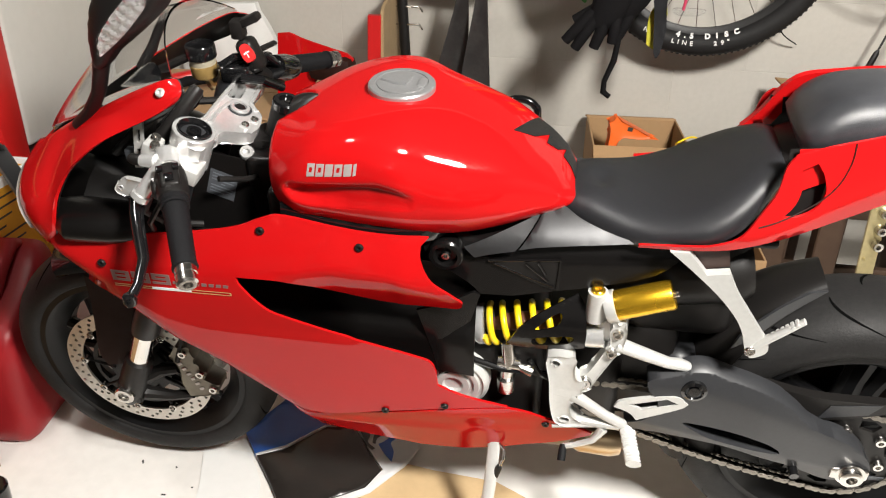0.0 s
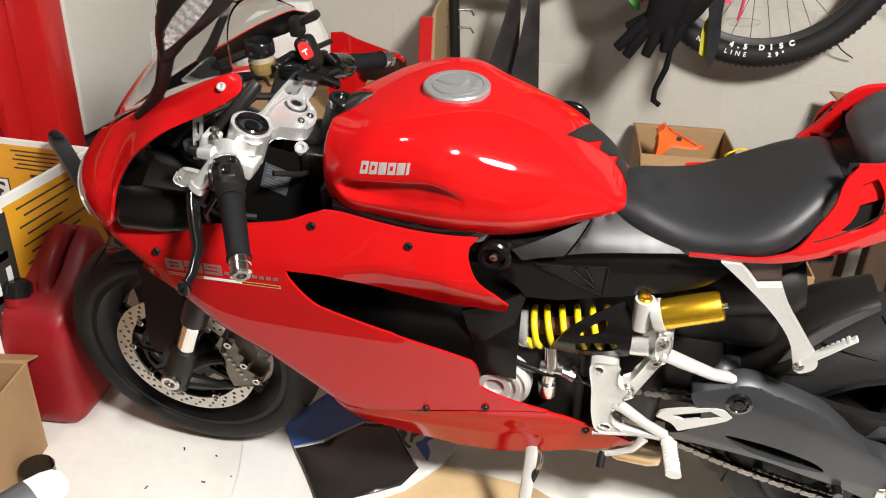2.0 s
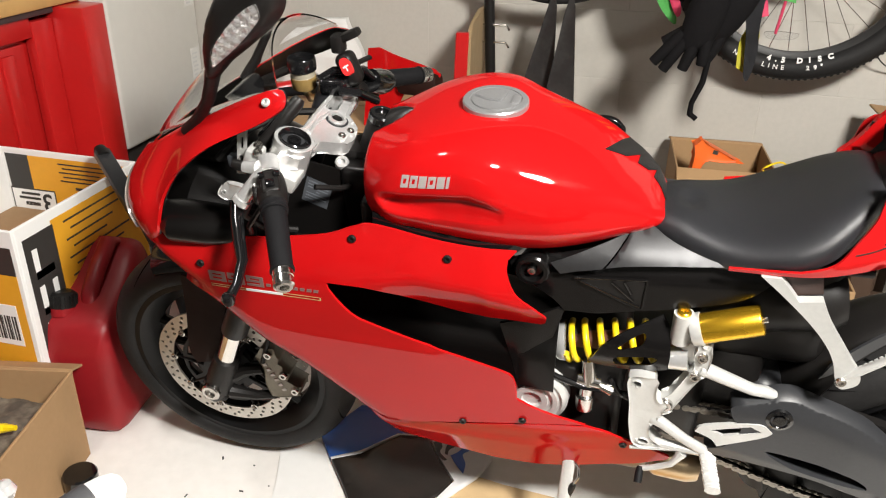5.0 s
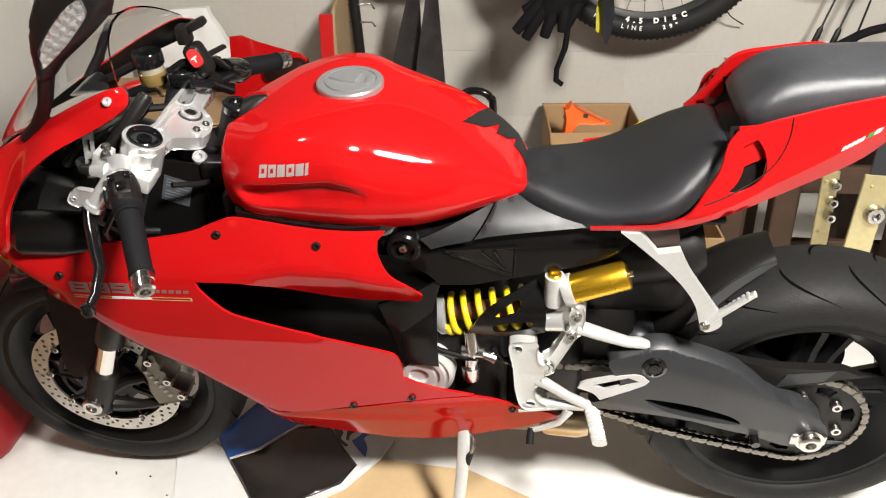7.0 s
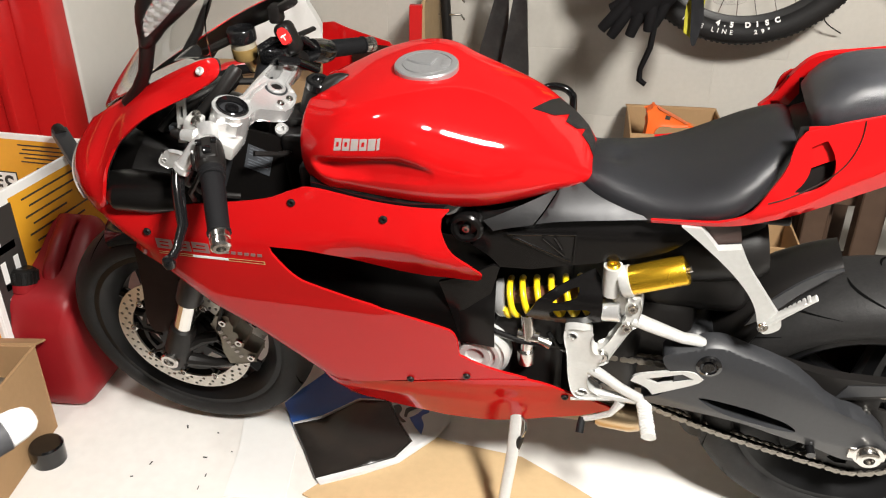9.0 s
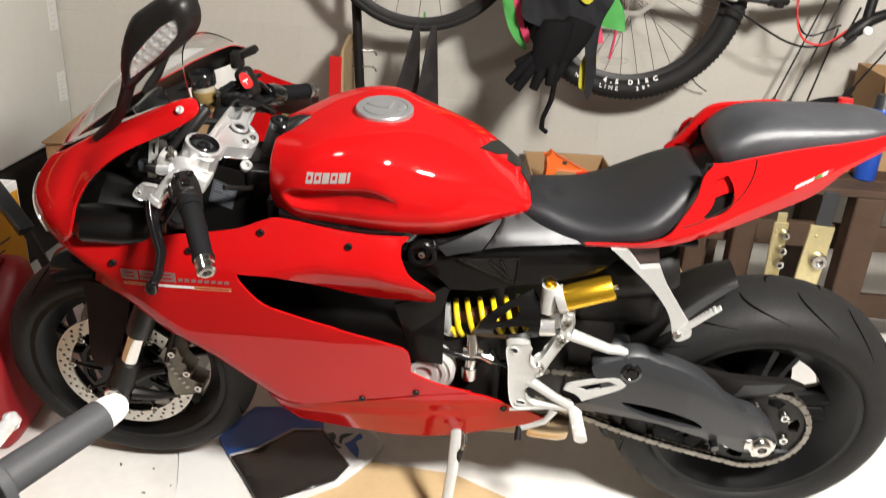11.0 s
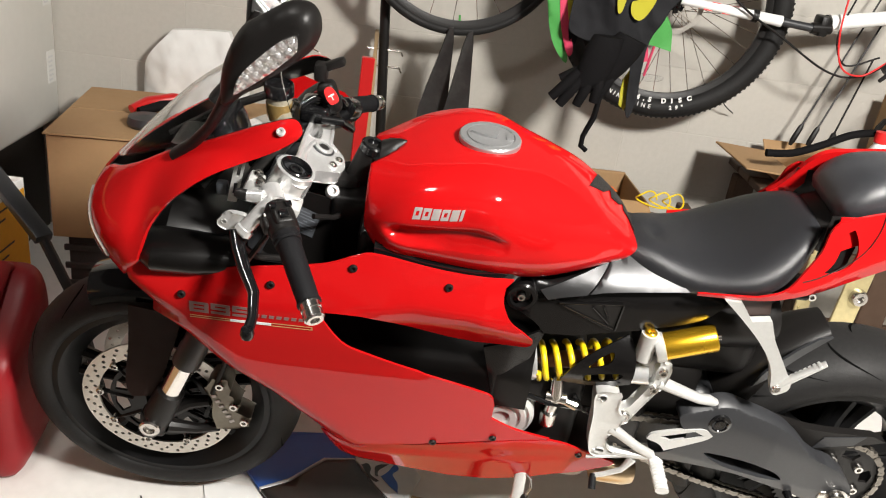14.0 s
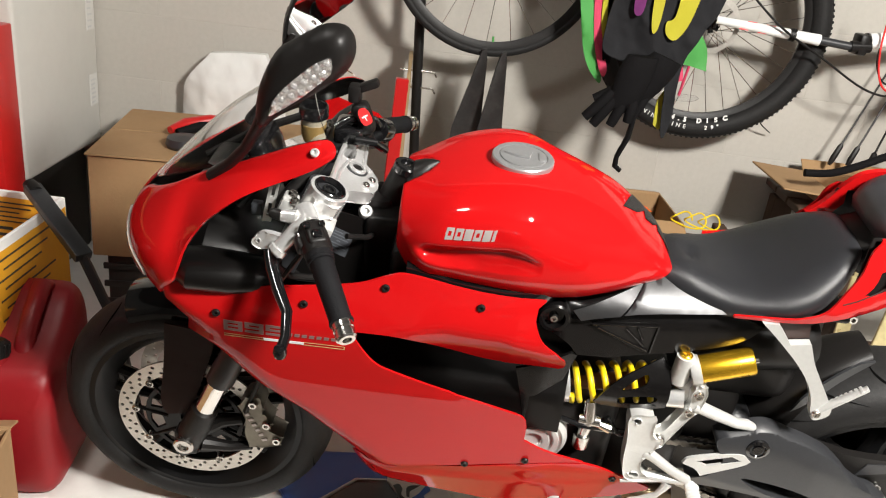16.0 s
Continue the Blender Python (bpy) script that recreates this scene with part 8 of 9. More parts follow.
tube(bm, [(-0.03, 0, -0.03), (0.0, 0, 0.0), (0.03, 0.0, 0.03), (0.10, 0.01, 0.06)], [0.014, 0.022, 0.02, 0.014], 14)
tube(bm, [(-0.01, -0.02, -0.02), (-0.05, -0.03, -0.055)], [0.009, 0.006], 10)
tube(bm, [(0.02, 0, 0.02), (0.03, 0.01, 0.12), (0.06, 0.02, 0.26)], [0.015, 0.016, 0.016], 12)
part("lever_body", bm, BLACK, lv)
bm = bmesh.new()
lathe(bm, [(0.0001, -0.006), (0.012, -0.006), (0.014, 0), (0.012, 0.006), (0.0001, 0.006)], pose(0.022, -0.024, 0.0, 70, 0, 0), 18)
part("knob", bm, PAPER, lv)

road, RPm, rrim, rri = cycle_wheel("road_bike_wheel", "slim black road bike wheel hanging at the wall", (-0.315, 2.53, 1.262), 0.335, 0.0135, 0.010, 24, 0, (0, 3))
bm = bmesh.new()
tube(bm, [RPm @ Vector((0.30 * math.cos(radians(-86)), 0.30 * math.sin(radians(-86)), 0)), RPm @ Vector((0.272 * math.cos(radians(-86)), 0.272 * math.sin(radians(-86)), 0))], [0.004, 0.0035], 8)
part("valve_cap", bm, HI_GREEN, road, "green valve cap")
# wall hooks that carry the wheels
for p in ((0.375, 2.60, 1.105), (-0.315, 2.53, 1.262)):
    bm = bmesh.new()
    tube(bm, [(p[0], 2.75, p[2] + 0.02), (p[0], p[1], p[2]), (p[0], p[1] - 0.06, p[2]), (p[0], p[1] - 0.065, p[2] + 0.02)], 0.0055, 8)
    tagged(part("wall_hook", bm, BLACK), "black steel hook in the block wall", "hook", "hooks for the wheels")

# black tapering plates under the road wheel
for k, (tip, lo, hi, y) in enumerate((((-0.318, 0.950), (-0.425, 0.36), (-0.275, 0.36), 2.50), ((-0.258, 0.955), (-0.345, 0.36), (-0.200, 0.36), 2.455))):
    bm = bmesh.new()
    side_plate(bm, [(tip[0] - 0.006, tip[1]), (tip[0] + 0.006, tip[1] + 0.003), (tip[0] + 0.013, tip[1] - 0.03), (hi[0] - 0.02, 0.55), (hi[0], hi[1]), (hi[0] - 0.01, 0.0), (lo[0] + 0.01, 0.0), (lo[0], lo[1]), (lo[0] + 0.035, 0.70), (tip[0] - 0.018, tip[1] - 0.05)], y, y + 0.012, bevel=0.002)
    sk = part("tapered_board", bm, node_mat("scuffed_black_board", (0.018, 0.017, 0.017), 0.4, grain=0.5, scale=80, stain=0.4, stain_scale=14, second=(0.07, 0.065, 0.06)))
    tagged(sk, "scuffed black tapering board leaning on the wall", "board", "boards under the wheel")

# pole, boards and red bar leaning at the wall
bm = bmesh.new()
tube(bm, [(-0.478, 2.60, 0.0), (-0.560, 2.60, 1.45)], 0.0165, 18)
pole = tagged(part("pole", bm, BLACK), "straight black steel pole leaning at the wall", "pole")
for z in (0.84, 0.785):
    bm = bmesh.new()
    tube(bm, [(-0.58, 2.60, z), (-0.47, 2.59, z + 0.004), (-0.462, 2.60, z - 0.012)], 0.0035, 8)
    part("wire_pin", bm, STEEL, pole)
bm = bmesh.new()
side_plate(bm, [(-0.12, 0.0), (0.25, 0.0), (0.25, 0.885), (0.10, 0.895), (-0.07, 0.880), (-0.115, 0.850)], -0.005, 0.005, bevel=0.002)
tagged(part("timber_board", bm, node_mat("raw_board", (0.36, 0.25, 0.13), 0.75, grain=0.3, scale=24, stain=0.3, stain_scale=5, bump=0.2, bump_scale=40), matrix=pose(-0.541, 2.45, 0, 0, 0, 94.3)), "thin unpainted timber board on edge against the wall", "board")
bm = bmesh.new()
box(bm, (-0.020, -0.012, 0.0), (0.018, 0.012, 0.865), 0.002, 1)
tagged(part("red_bar", bm, RED_STEEL, matrix=pose(-0.572, 2.33, 0, 0, 1.5, 10)), "upright red painted metal bar at the wall", "bar")
# red plastic panel behind the handlebar
pn = thing("spare_bodywork", "spare red plastic bodywork leaning behind the motorcycle", "bodywork", pose(-0.72, 2.18, 0.0, 0, 0, -6))
bm = bmesh.new()
shell(bm, curve2([(-0.16, 0.20, 1), (-0.12, 0.55), (-0.085, 0.825, 1), (-0.05, 0.830, 1), (0.00, 0.812), (0.115, 0.780, 1), (0.125, 0.755), (0.02, 0.70), (0.0, 0.55), (0.02, 0.0, 1), (-0.15, 0.0, 1)], 5), lambda u, v: (u, 0.05 * math.sin(v * 3) + 0.4 * (u + 0.05) ** 2, v), (0, 0.006, 0), 0.03)
part("panel_face", bm, RED, pn)
bm = bmesh.new()
box(bm, (0.0, 0.02, 0.70), (0.13, 0.09, 0.77), 0.02, 2)
part("panel_edge", bm, RED_DARK, pn)

# jacket, gloves and bright straps hanging at the wheel
def cloth(name, ol, y, mat, parent, amp=0.016, thick=0.006, freq=30, label=""):
    bm = bmesh.new()
    shell(bm, curve2(ol, 5), lambda u, v: (u, y - amp * (math.sin(u * freq + 3 * v) * 0.6 + noise.noise(Vector((u * 14, v * 11, y))) * 1.3 + abs(noise.noise(Vector((u * 34 + v * 9, v * 22, y)))) * 0.7), v), (0, thick, 0), 0.010)
    return part(name, bm, mat, parent, label, angle=80)


jk = thing("jacket", "dark grey jacket with yellow print hanging on a hook", "jacket", pose(0, 0, 0))
cloth("body", [(0.02, 1.45, 1), (0.36, 1.47, 1), (0.335, 1.20), (0.295, 1.10), (0.262, 1.02), (0.255, 0.93), (0.262, 0.86), (0.250, 0.79), (0.235, 0.80), (0.225, 0.90), (0.205, 0.975), (0.16, 0.965), (0.09, 0.99), (0.02, 1.02), (0.018, 1.10), (0.03, 1.20)], 2.345, CLOTH, jk, 0.016)
cloth("yellow_print", [(0.125, 1.25, 1), (0.165, 1.255, 1), (0.160, 1.12), (0.148, 1.085), (0.136, 1.12)], 2.322, HI_YELLOW, jk, 0.004, 0.002)
cloth("yellow_print", [(0.205, 1.25, 1), (0.270, 1.26, 1), (0.245, 1.13), (0.215, 1.075), (0.185, 1.085), (0.178, 1.12), (0.200, 1.14)], 2.322, HI_YELLOW, jk, 0.004, 0.002)
cloth("purple_print", [(0.080, 1.25, 1), (0.112, 1.25, 1), (0.108, 1.14), (0.082, 1.14)], 2.325, node_mat("purple_print", (0.12, 0.01, 0.10), 0.8), jk, 0.003, 0.002)
vs = thing("hi_vis_vest", "green, pink and yellow high visibility vest hanging behind the jacket", "vest", pose(0, 0, 0))
cloth("green_edge", [(-0.075, 1.45, 1), (-0.035, 1.45, 1), (-0.025, 1.20), (0.000, 1.03), (0.040, 0.93), (0.030, 0.915), (-0.020, 0.98), (-0.055, 1.10), (-0.075, 1.25)], 2.40, HI_GREEN, vs)
cloth("pink_edge", [(-0.035, 1.45, 1), (-0.008, 1.45, 1), (0.000, 1.20), (0.022, 1.04), (0.050, 0.955), (0.035, 0.94), (-0.005, 1.04), (-0.028, 1.20)], 2.39, HI_PINK, vs, 0.008)
cloth("yellow_edge", [(-0.010, 1.45, 1), (0.012, 1.45, 1), (0.012, 1.20), (0.030, 1.05), (0.020, 1.04), (0.0, 1.15)], 2.385, HI_YELLOW, vs, 0.008)
cloth("dark_lining", [(0.008, 1.45, 1), (0.06, 1.45, 1), (0.06, 1.05), (0.045, 0.97), (0.02, 1.05)], 2.39, GLOVE, vs)
cloth("green_tail", [(0.285, 1.10), (0.325, 1.055), (0.338, 0.990, 1), (0.245, 1.005, 1), (0.262, 1.05)], 2.38, HI_GREEN, vs, 0.01)
cloth("pink_tail", [(0.225, 1.02, 1), (0.262, 1.00), (0.275, 0.955, 1), (0.240, 0.950), (0.222, 0.965)], 2.37, HI_PINK, vs, 0.008)
cloth("yellow_tail", [(0.222, 0.985, 1), (0.240, 0.95), (0.215, 0.89), (0.215, 0.815, 1), (0.235, 0.80, 1), (0.262, 0.90)], 2.372, HI_YELLOW, vs, 0.008)
for k, (dx, dz, rot, lab) in enumerate(((0.0, 0.0, 0, "black padded glove hanging finger down"), (0.055, 0.01, 18, "black padded glove hanging beside the jacket"))):
    gl = thing("glove", lab, "glove", pose(0.105 + dx, 2.275 + 0.02 * k, 0.965 + dz, 0, rot, 0), "gloves at the jacket")
    bm = bmesh.new()
    rings = []
    for z, w, d2, sx in ((0.06, 0.045, 0.026, 0.02), (0.02, 0.052, 0.030, 0.01), (-0.03, 0.050, 0.028, 0.0), (-0.07, 0.046, 0.024, -0.012), (-0.09, 0.036, 0.018, -0.018)):
        rings.append([(sx + w * math.cos(a), d2 * math.sin(a), z) for a in [2 * math.pi * j / 18 for j in range(18)]])
    loft(bm, rings)
    part("palm", bm, GLOVE, gl, angle=70)
    for x0, L, ang in ((-0.045, 0.105, 40), (-0.028, 0.115, 30), (-0.004, 0.10, 18), (0.018, 0.08, 4)):
        bm = bmesh.new()
        s2, c2 = math.sin(radians(ang)), math.cos(radians(ang))
        tube(bm, [(x0, 0, -0.05), (x0 - s2 * L * 0.5, -0.008, -0.05 - c2 * L * 0.5), (x0 - s2 * L, -0.004, -0.05 - c2 * L)], [0.016, 0.0165, 0.014], 12)
        part("finger", bm, GLOVE, gl, angle=70)
bm = bmesh.new()
tube(bm, [(0.135, 2.275, 0.86), (0.128, 2.270, 0.79), (0.108, 2.272, 0.73), (0.108, 2.272, 0.700), (0.126, 2.270, 0.688)], [0.012, 0.014, 0.012, 0.014, 0.012], 12, flat=0.6)
tagged(part("glove_strap", bm, GLOVE), "dangling black wrist strap of a glove", "strap")
bm = bmesh.new()
tube(bm, [(0.17, 2.75, 1.47), (0.17, 2.38, 1.46), (0.17, 2.34, 1.48)], 0.006, 8)
tagged(part("wall_hook", bm, BLACK), "black steel hook that carries the jacket", "hook")

# ---- workbench of pallet wood at the east, with boxes and cans ----
pt = thing("pallet_bench", "rough brown bench made of pallet wood", "bench", pose(0, 0, 0))
for x0, x1, y0, y1, z0, z1 in ((0.62, 0.685, 2.30, 2.36, 0, 0.40), (0.745, 0.815, 2.24, 2.30, 0, 0.55), (1.075, 1.165, 2.20, 2.27, 0, 0.575), (1.60, 1.68, 2.22, 2.28, 0, 0.575), (0.76, 0.83, 2.66, 2.72, 0, 0.55), (1.10, 1.17, 2.66, 2.72, 0, 0.55)):
    bm = bmesh.new()
    box(bm, (x0, y0, z0), (x1, y1, z1), 0.004, 1)
    part("leg", bm, WOOD, pt)
for k in range(5):
    bm = bmesh.new()
    box(bm, (0.74, 2.20 + 0.108 * k, 0.576), (1.75, 2.30 + 0.108 * k, 0.600), 0.003, 1)
    part("plank", bm, WOOD, pt)
for z in (0.12, 0.36):
    bm = bmesh.new()
    box(bm, (0.60, 2.31, z), (1.72, 2.335, z + 0.085), 0.003, 1)
    part("rail", bm, WOOD, pt)
for k in range(4):
    bm = bmesh.new()
    box(bm, (0.50 + 0.06 * k, 2.40, 0.0), (0.54 + 0.06 * k, 2.46, 0.50 - 0.04 * k), 0.003, 1)
    part("slat", bm, WOOD, pt)
# zinc door fittings leaning in front
for k, (x, z0, z1, w, y, rot) in enumerate(((0.858, 0.30, 0.507, 0.022, 2.126, -2), (0.860, 0.30, 0.565, 0.034, 1.960, 3))):
    ft = thing("steel_fitting", "yellow zinc steel door fitting with a bolt head", "fitting", pose(x, y, 0, 0, rot, 0), "fittings at the bench")
    bm = bmesh.new()
    box(bm, (-w, -0.004, 0.0), (w, 0.004, z1), 0.002, 1)
    part("plate", bm, BRASS, ft)
    for z in ((0.375, 0.42, 0.47) if k == 0 else (0.464,)):
        bm = bmesh.new()
        bolt(bm, (0.012, -0.004, z), (0, -1, 0), 0.012 if k == 0 else 0.020, 0.020)
        part("bolt", bm, STEEL, ft)
    for z in (z1 - 0.03, 0.33):
        bm = bmesh.new()
        bolt(bm, (-0.010, -0.004, z), (0, -1, 0), 0.004, 0.004)
        part("rivet", bm, BRASS, ft)
    bm = bmesh.new()
    box(bm, (-w * 0.7, -0.002, z1), (w * 0.6, 0.002, z1 + (0.03 if k == 0 else 0.10)), 0.001, 1)
    part("strap", bm, BRASS if k == 0 else GREY_ARM, ft)
# cartons under and on the bench
for nm, p, lo, hi, fl, m, lb in (("carton", pose(0.10, 2.38, 0, 0, 0, 4), (0, 0, 0), (0.29, 0.28, 0.505), (("s", 0.10, -25), ("n", 0.06, -15)), CARD, "open brown carton behind the seat"),
                                 ("carton", pose(0.42, 2.10, 0, 0, 0, 2), (0, 0, 0), (0.17, 0.22, 0.305), (), CARD, "small brown carton beside the bench legs"),
                                 ("carton", pose(0.83, 2.36, 0.602, 0, 0, 3), (0, 0, 0), (0.34, 0.28, 0.06), (("w", 0.18, 4), ("n", 0.05, 40)), CARD, "open brown carton on the bench"),
                                 ("carton", pose(1.16, 2.42, 0.602, 0, 0, -4), (0, 0, 0), (0.34, 0.26, 0.30), (("s", 0.10, -60),), CARD, "brown carton standing on the bench"),
                                 ("carton", pose(0.40, 2.50, 0, 0, 0, -3), (0, 0, 0), (0.24, 0.22, 0.36), (), CARD_SHADED, "shaded brown carton by the wall")):
    c = thing(nm, lb, "box", p, "cartons at the bench")
    carton(nm, lo, hi, m, c, 0.006, fl)
# bent black tube behind the tank
bm = bmesh.new()
tube(bm, [(x, 2.215, z) for x, z in curve2([(-0.150, 0.672), (-0.128, 0.682), (-0.095, 0.680), (-0.072, 0.664), (-0.064, 0.630), (-0.062, 0.40), (-0.060, 0.0)], 5, False)], 0.011, 12)
tagged(part("bent_tube", bm, BLACK_GLOSS), "bent black tube standing behind the motorcycle", "tube")
# yellow cord loops
bm = bmesh.new()
tube(bm, [(0.36 + 0.045 * math.cos(a) + 0.007 * a, 2.37 + 0.02 * math.sin(2 * a), 0.528 + 0.024 * math.sin(a)) for a in [0.25 * k for k in range(70)]], 0.0028, 6)
tagged(part("yellow_cord", bm, YELLOW), "loosely coiled yellow cord on a carton", "cord")
# orange tool
ot = thing("orange_tool", "bright orange plastic tool lying on a carton", "tool", pose(0.135, 2.44, 0.535, 0, 12, 8))
bm = bmesh.new()
side_plate(bm, curve2([(0.0, 0.030, 1), (0.018, 0.048, 1), (0.10, 0.026), (0.145, 0.012, 1), (0.10, 0.0), (0.05, -0.01), (0.04, -0.06, 1), (0.02, -0.06, 1), (0.012, 0.0)], 4), -0.016, 0.016, bevel=0.005)
part("body", bm, ORANGE, ot)
bm = bmesh.new()
box(bm, (0.06, -0.0175, 0.018), (0.075, -0.0165, 0.030))
part("mark", bm, DARK_PRINT, ot)
# cans and bottle on the bench
sc = thing("spray_can", "blue and white spray can on the bench", "spray can", pose(1.135, 2.33, 0.602, 0, 0, 0))
bm = bmesh.new()
lathe(bm, [(0.0001, 0), (0.032, 0), (0.033, 0.004), (0.033, 0.205), (0.028, 0.222)], Matrix.Identity(4), 28)
part("can", bm, node_mat("blue_print", (0.02, 0.08, 0.42), 0.3, metal=0.2), sc)
bm = bmesh.new()
lathe(bm, [(0.0335, 0.10), (0.0335, 0.16)], Matrix.Identity(4), 28)
part("label_band", bm, PAPER, sc)
bm = bmesh.new()
lathe(bm, [(0.028, 0.222), (0.026, 0.226), (0.026, 0.258), (0.022, 0.264), (0.0001, 0.264)], Matrix.Identity(4), 24)
part("cap", bm, GREY_ARM, sc)
bo = thing("bottle", "clear bottle with a red cap on the bench", "bottle", pose(1.02, 2.33, 0.602, 0, 0, 0))
bm = bmesh.new()
lathe(bm, [(0.0001, 0), (0.034, 0), (0.036, 0.005), (0.036, 0.17), (0.018, 0.205), (0.018, 0.22), (0.0001, 0.22)], Matrix.Identity(4), 24)
part("body", bm, PAPER, bo)
bm = bmesh.new()
lathe(bm, [(0.020, 0.212), (0.022, 0.214), (0.022, 0.245), (0.0001, 0.248)], Matrix.Identity(4), 20)
part("cap", bm, RED_MARK, bo)
# black hose and rods
bm = bmesh.new()
cv = curve2([(0.70, 0.730), (0.78, 0.740), (0.86, 0.775), (0.95, 0.822), (1.05, 0.84)], 8, False)
tube(bm, [(x, 2.36, z) for x, z in cv], 0.012, 12)
tagged(part("rubber_hose", bm, GLOVE), "stiff black rubber hose lying over the cartons", "hose")
for a, b in (((0.885, 2.62, 0.70), (1.06, 2.66, 1.25)), ((0.935, 2.60, 0.71), (1.08, 2.63, 1.20)), ((0.985, 2.56, 0.735), (1.045, 2.58, 1.02)), ((1.06, 2.45, 0.82), (1.32, 2.62, 1.10))):
    bm = bmesh.new()
    d3 = Vector(b) - Vector(a)
    tube(bm, [Vector(a), Vector(a) + d3 * 0.03, Vector(a) + d3 * 0.05, Vector(a) + d3 * 0.12, Vector(a) + d3 * 0.14, Vector(b)], [0.006, 0.010, 0.010, 0.009, 0.0035, 0.003], 8)
    tagged(part("thin_rod", bm, BLACK), "thin black rod leaning at the wall", "rod", "rods at the wall")

# ---- second motorcycle in front, only the end of its bar comes into view ----
m2 = thing("parked_motorcycle", "grey parked motorcycle with rubber grip and white bar end", "motorcycle", pose(0, 0, 0))
tip, inn = Vector((-0.372, 0.441, 0.884)), Vector((-0.424, 0.326, 0.878))
d = (inn - tip)
bm = bmesh.new()
q = (tip - inn).to_track_quat("Z", "Y").to_matrix().to_4x4()
lathe(bm, [(0.0148, -0.028), (0.0152, -0.024), (0.0140, -0.012), (0.0115, -0.004), (0.0075, 0.000), (0.0001, 0.0015)], Matrix.Translation(tip) @ q, 28)
part("bar_end", bm, WHITE_MARK, m2, "white rounded cone bar end")
bm = bmesh.new()
tube(bm, [tip + d * 0.19, tip + d * 0.2, tip + d * 0.98, tip + d * 1.0, tip + d * 1.02, tip + d * 1.10, tip + d * 1.12], [0.012, 0.0160, 0.0162, 0.021, 0.027, 0.028, 0.02], 28)
part("grip", bm, node_mat("grey_grip_rubber", (0.045, 0.045, 0.048), 0.55, spec=0.3, grain=0.2, scale=300, bump=0.15, bump_scale=500), m2, "smooth dark grey rubber grip")
over = lambda p: Vector((p[0], 0.16 - p[1], p[2]))
bm = bmesh.new()
tube(bm, [tip + d * 1.1, tip + d * 1.7, Vector((-0.498, 0.165, 0.866)), Vector((-0.510, 0.12, 0.860)), Vector((-0.510, 0.04, 0.860)), Vector((-0.498, -0.005, 0.866)), over(tip + d * 1.7), over(tip + d * 0.1)], 0.011, 16)
part("handlebar", bm, STEEL, m2)
bm = bmesh.new()
tube(bm, [over(tip + d * 0.19), over(tip + d * 0.2), over(tip + d * 0.98), over(tip + d * 1.02), over(tip + d * 1.10)], [0.012, 0.0160, 0.0162, 0.026, 0.026], 24)
part("grip", bm, GRIP, m2)
bm = bmesh.new()
tube(bm, [Vector((-0.4836, 0.4346, 0.8535)), Vector((-0.4855, 0.412, 0.850)), Vector((-0.489, 0.385, 0.846)), Vector((-0.495, 0.250, 0.850))], [0.0075, 0.0085, 0.0095, 0.0105], 12)
lathe(bm, [(0.0001, -0.0095), (0.0065, -0.007), (0.0095, 0), (0.0065, 0.007), (0.0001, 0.0095)], Matrix.Translation((-0.4836, 0.4346, 0.8535)), 18)
part("brake_lever", bm, ALU, m2)
bm = bmesh.new()
box(bm, (-0.022, -0.025, -0.02), (0.022, 0.025, 0.028), 0.008, 2, Matrix.Translation(tip + d * 1.32) @ q)
part("switch_block", bm, BLACK, m2)
bm = bmesh.new()
box(bm, (-0.010, -0.012, 0.0), (0.010, 0.012, 0.012), 0.003, 2, Matrix.Translation(tip + d * 1.22 + Vector((0.012, -0.004, 0.022))))
part("switch_button", bm, RED_MARK, m2)
bm = bmesh.new()
rings = []
for t in range(17):
    a = math.pi * t / 16
    c, w, h = -0.22 - 0.24 * math.cos(a), 0.140 * math.sin(a) ** 0.6, 0.110 * math.sin(a) ** 0.7
    rings.append([(c, 0.08 + w * math.cos(b), 0.73 - 0.10 * (t / 16) + h * math.sin(b)) for b in [2 * math.pi * k / 28 for k in range(28)]])
loft(bm, rings)
part("fuel_tank", bm, node_mat("silver_grey_lacquer", (0.38, 0.39, 0.42), 0.25, metal=0.4, coat=0.8), m2, "silver grey fuel tank", angle=60)
bm = bmesh.new()
box(bm, (0.02, -0.03, 0.64), (0.62, 0.19, 0.71), 0.03, 3)
part("seat", bm, VINYL, m2)
bm = bmesh.new()
box(bm, (-0.38, -0.06, 0.24), (0.12, 0.22, 0.58), 0.05, 3)
part("engine_block", bm, BLACK, m2)
bm = bmesh.new()
tube(bm, [(-0.51, 0.08, 0.85), (-0.46, 0.08, 0.68), (-0.10, 0.08, 0.60), (0.30, 0.08, 0.56)], [0.028, 0.034, 0.034, 0.030], 16)
box(bm, (-0.54, -0.03, 0.835), (-0.48, 0.19, 0.855), 0.008, 2)
part("frame_spine", bm, BLACK, m2)
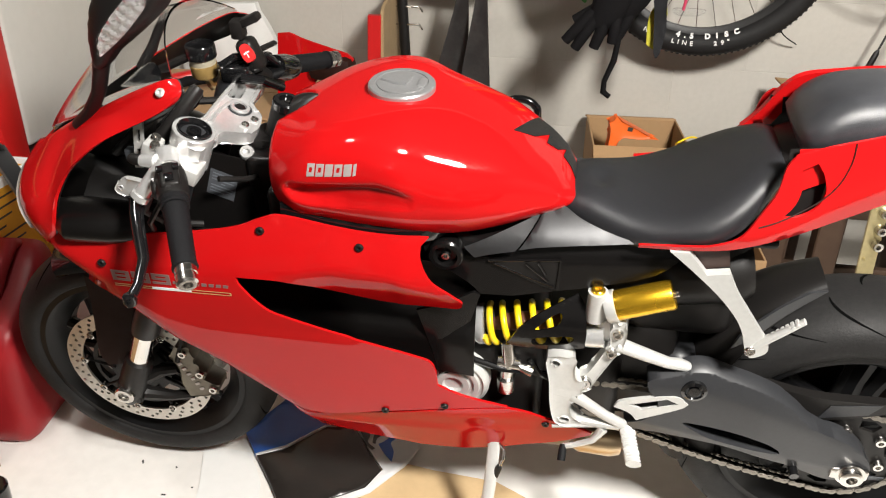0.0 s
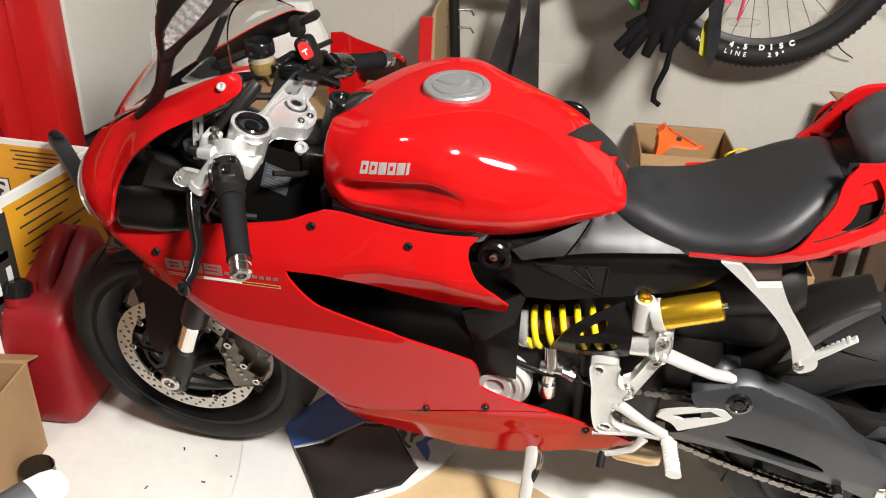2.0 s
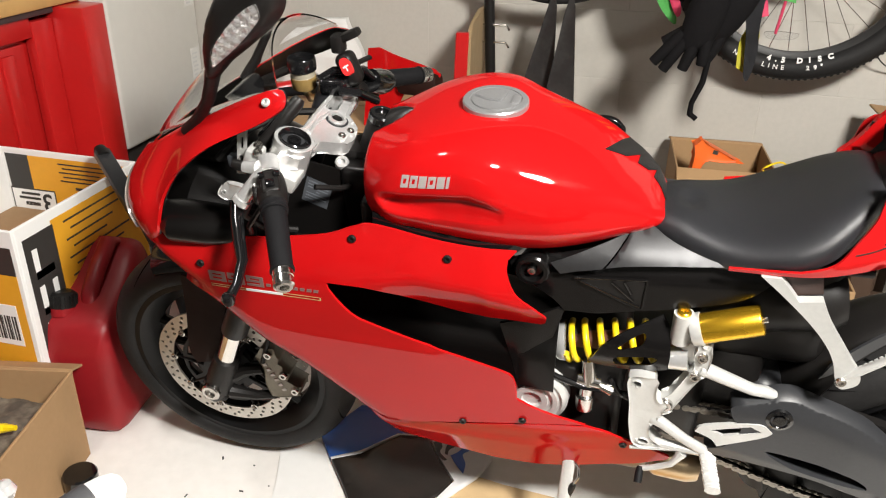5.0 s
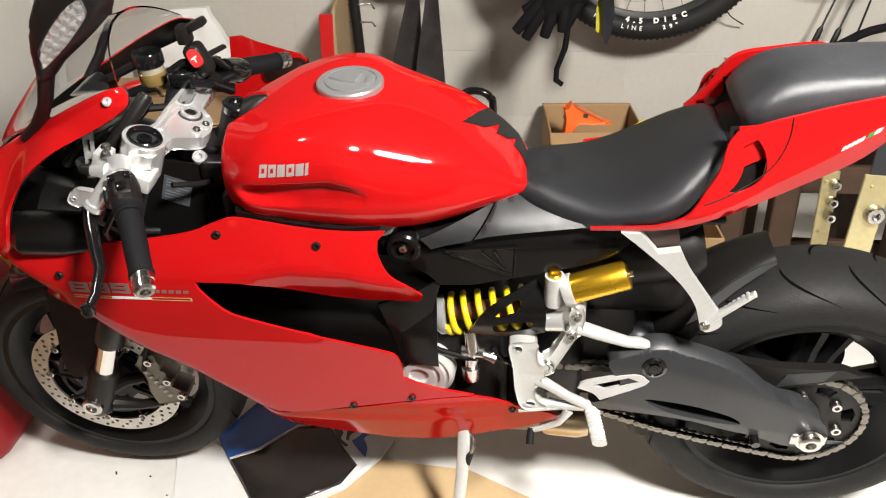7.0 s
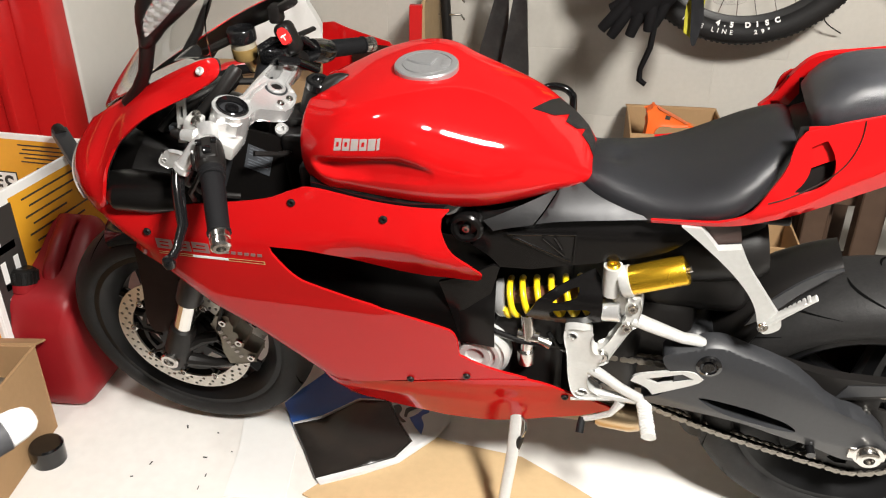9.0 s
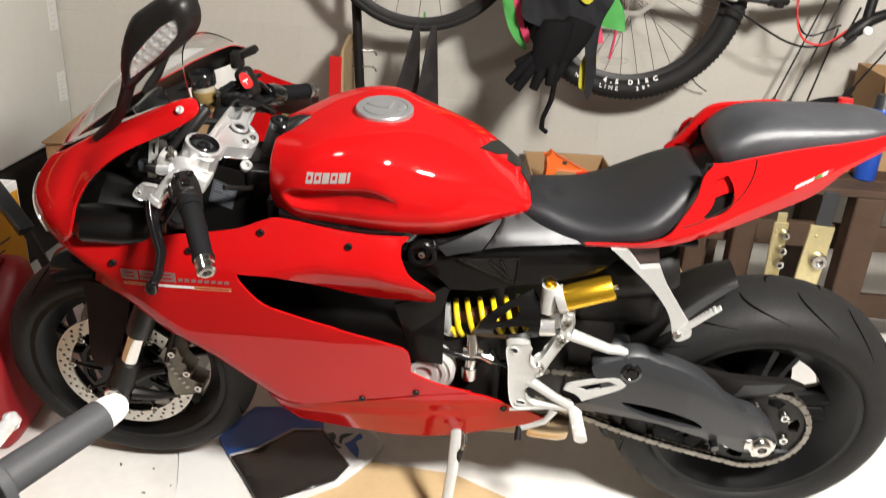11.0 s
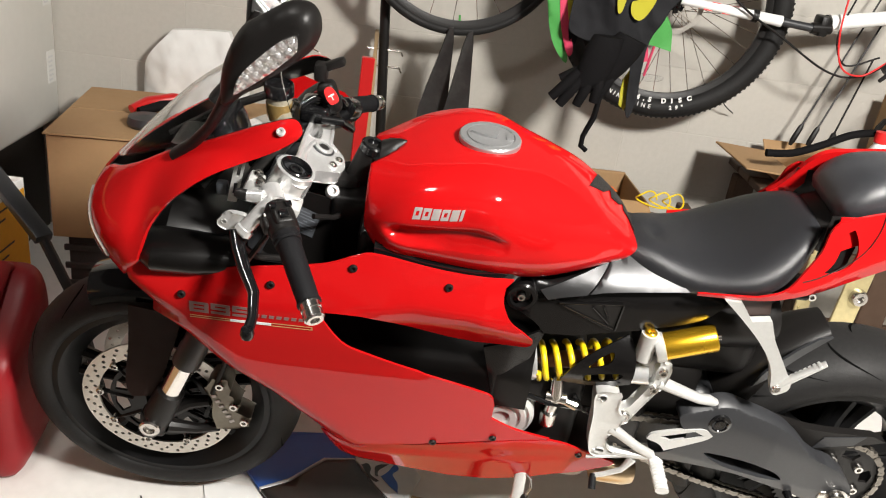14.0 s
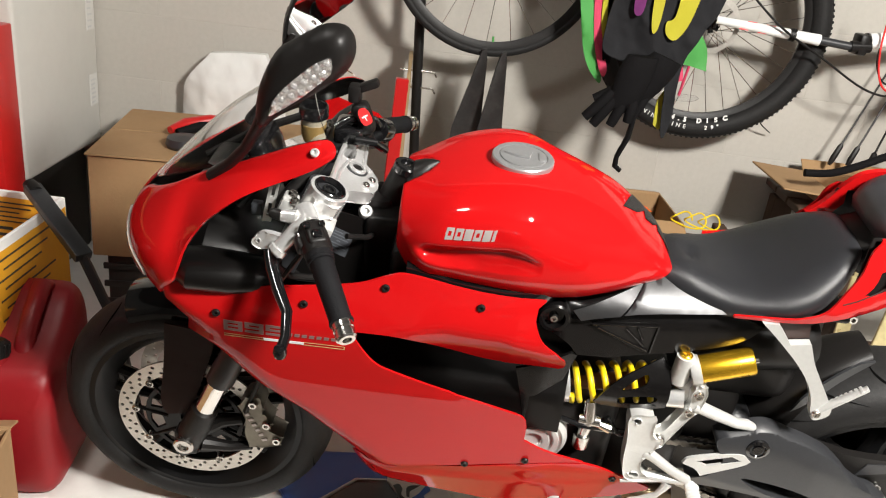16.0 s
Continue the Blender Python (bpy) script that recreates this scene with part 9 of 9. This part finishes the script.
for s in (-1, 1):
    bm = bmesh.new()
    tube(bm, [(-0.515, 0.08 + s * 0.095, 0.87), (-0.74, 0.08 + s * 0.095, 0.30)], [0.021, 0.026], 16)
    part("fork_leg", bm, STEEL, m2)
    bm = bmesh.new()
    tube(bm, [(0.02, 0.08 + s * 0.10, 0.36), (0.62, 0.08 + s * 0.10, 0.30)], 0.024, 12)
    part("swingarm", bm, BLACK, m2)
for x, r, hw in ((-0.74, 0.30, 0.055), (0.62, 0.31, 0.075)):
    bm = bmesh.new()
    lathe(bm, [(r - 0.09, -hw * 0.8), (r - 0.03, -hw), (r, 0.0), (r - 0.03, hw), (r - 0.09, hw * 0.8), (r - 0.09, -hw * 0.8)], Matrix.Translation((x, 0.08, r)) @ Matrix.Rotation(radians(90), 4, "X"), 48)
    part("tyre", bm, RUBBER, m2)
    bm = bmesh.new()
    for k in range(5):
        a = 2 * math.pi * k / 5
        tube(bm, [(x, 0.08, r), (x + (r - 0.085) * math.cos(a), 0.08, r + (r - 0.085) * math.sin(a))], 0.014, 8)
    lathe(bm, [(0.0001, -0.10), (0.03, -0.10), (0.03, 0.10), (0.0001, 0.10)], Matrix.Translation((x, 0.08, r)) @ Matrix.Rotation(radians(90), 4, "X"), 20)
    part("wheel", bm, RIM_BLACK, m2)

# ---- blocks of the back wall, one shared mesh ----
bm = bmesh.new()
box(bm, (-0.2225, -0.0010, -0.1117), (0.2225, 0.02, 0.1117), 0.0010, 1)
bm2 = bm.copy()
first = part("block", bm, WALL, wall, matrix=pose(-10, 0, 0))
n = 0
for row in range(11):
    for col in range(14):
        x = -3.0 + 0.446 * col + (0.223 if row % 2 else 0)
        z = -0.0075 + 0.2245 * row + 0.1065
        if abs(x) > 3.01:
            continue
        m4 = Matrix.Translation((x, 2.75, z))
        # Rows out of view are darkened so the tank top reflects less white
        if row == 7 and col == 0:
            dim_block = part("block", bm2, DIM_WALL, wall, matrix=m4)
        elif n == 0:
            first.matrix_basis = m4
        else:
            again(dim_block if row > 6 else first, m4, wall)
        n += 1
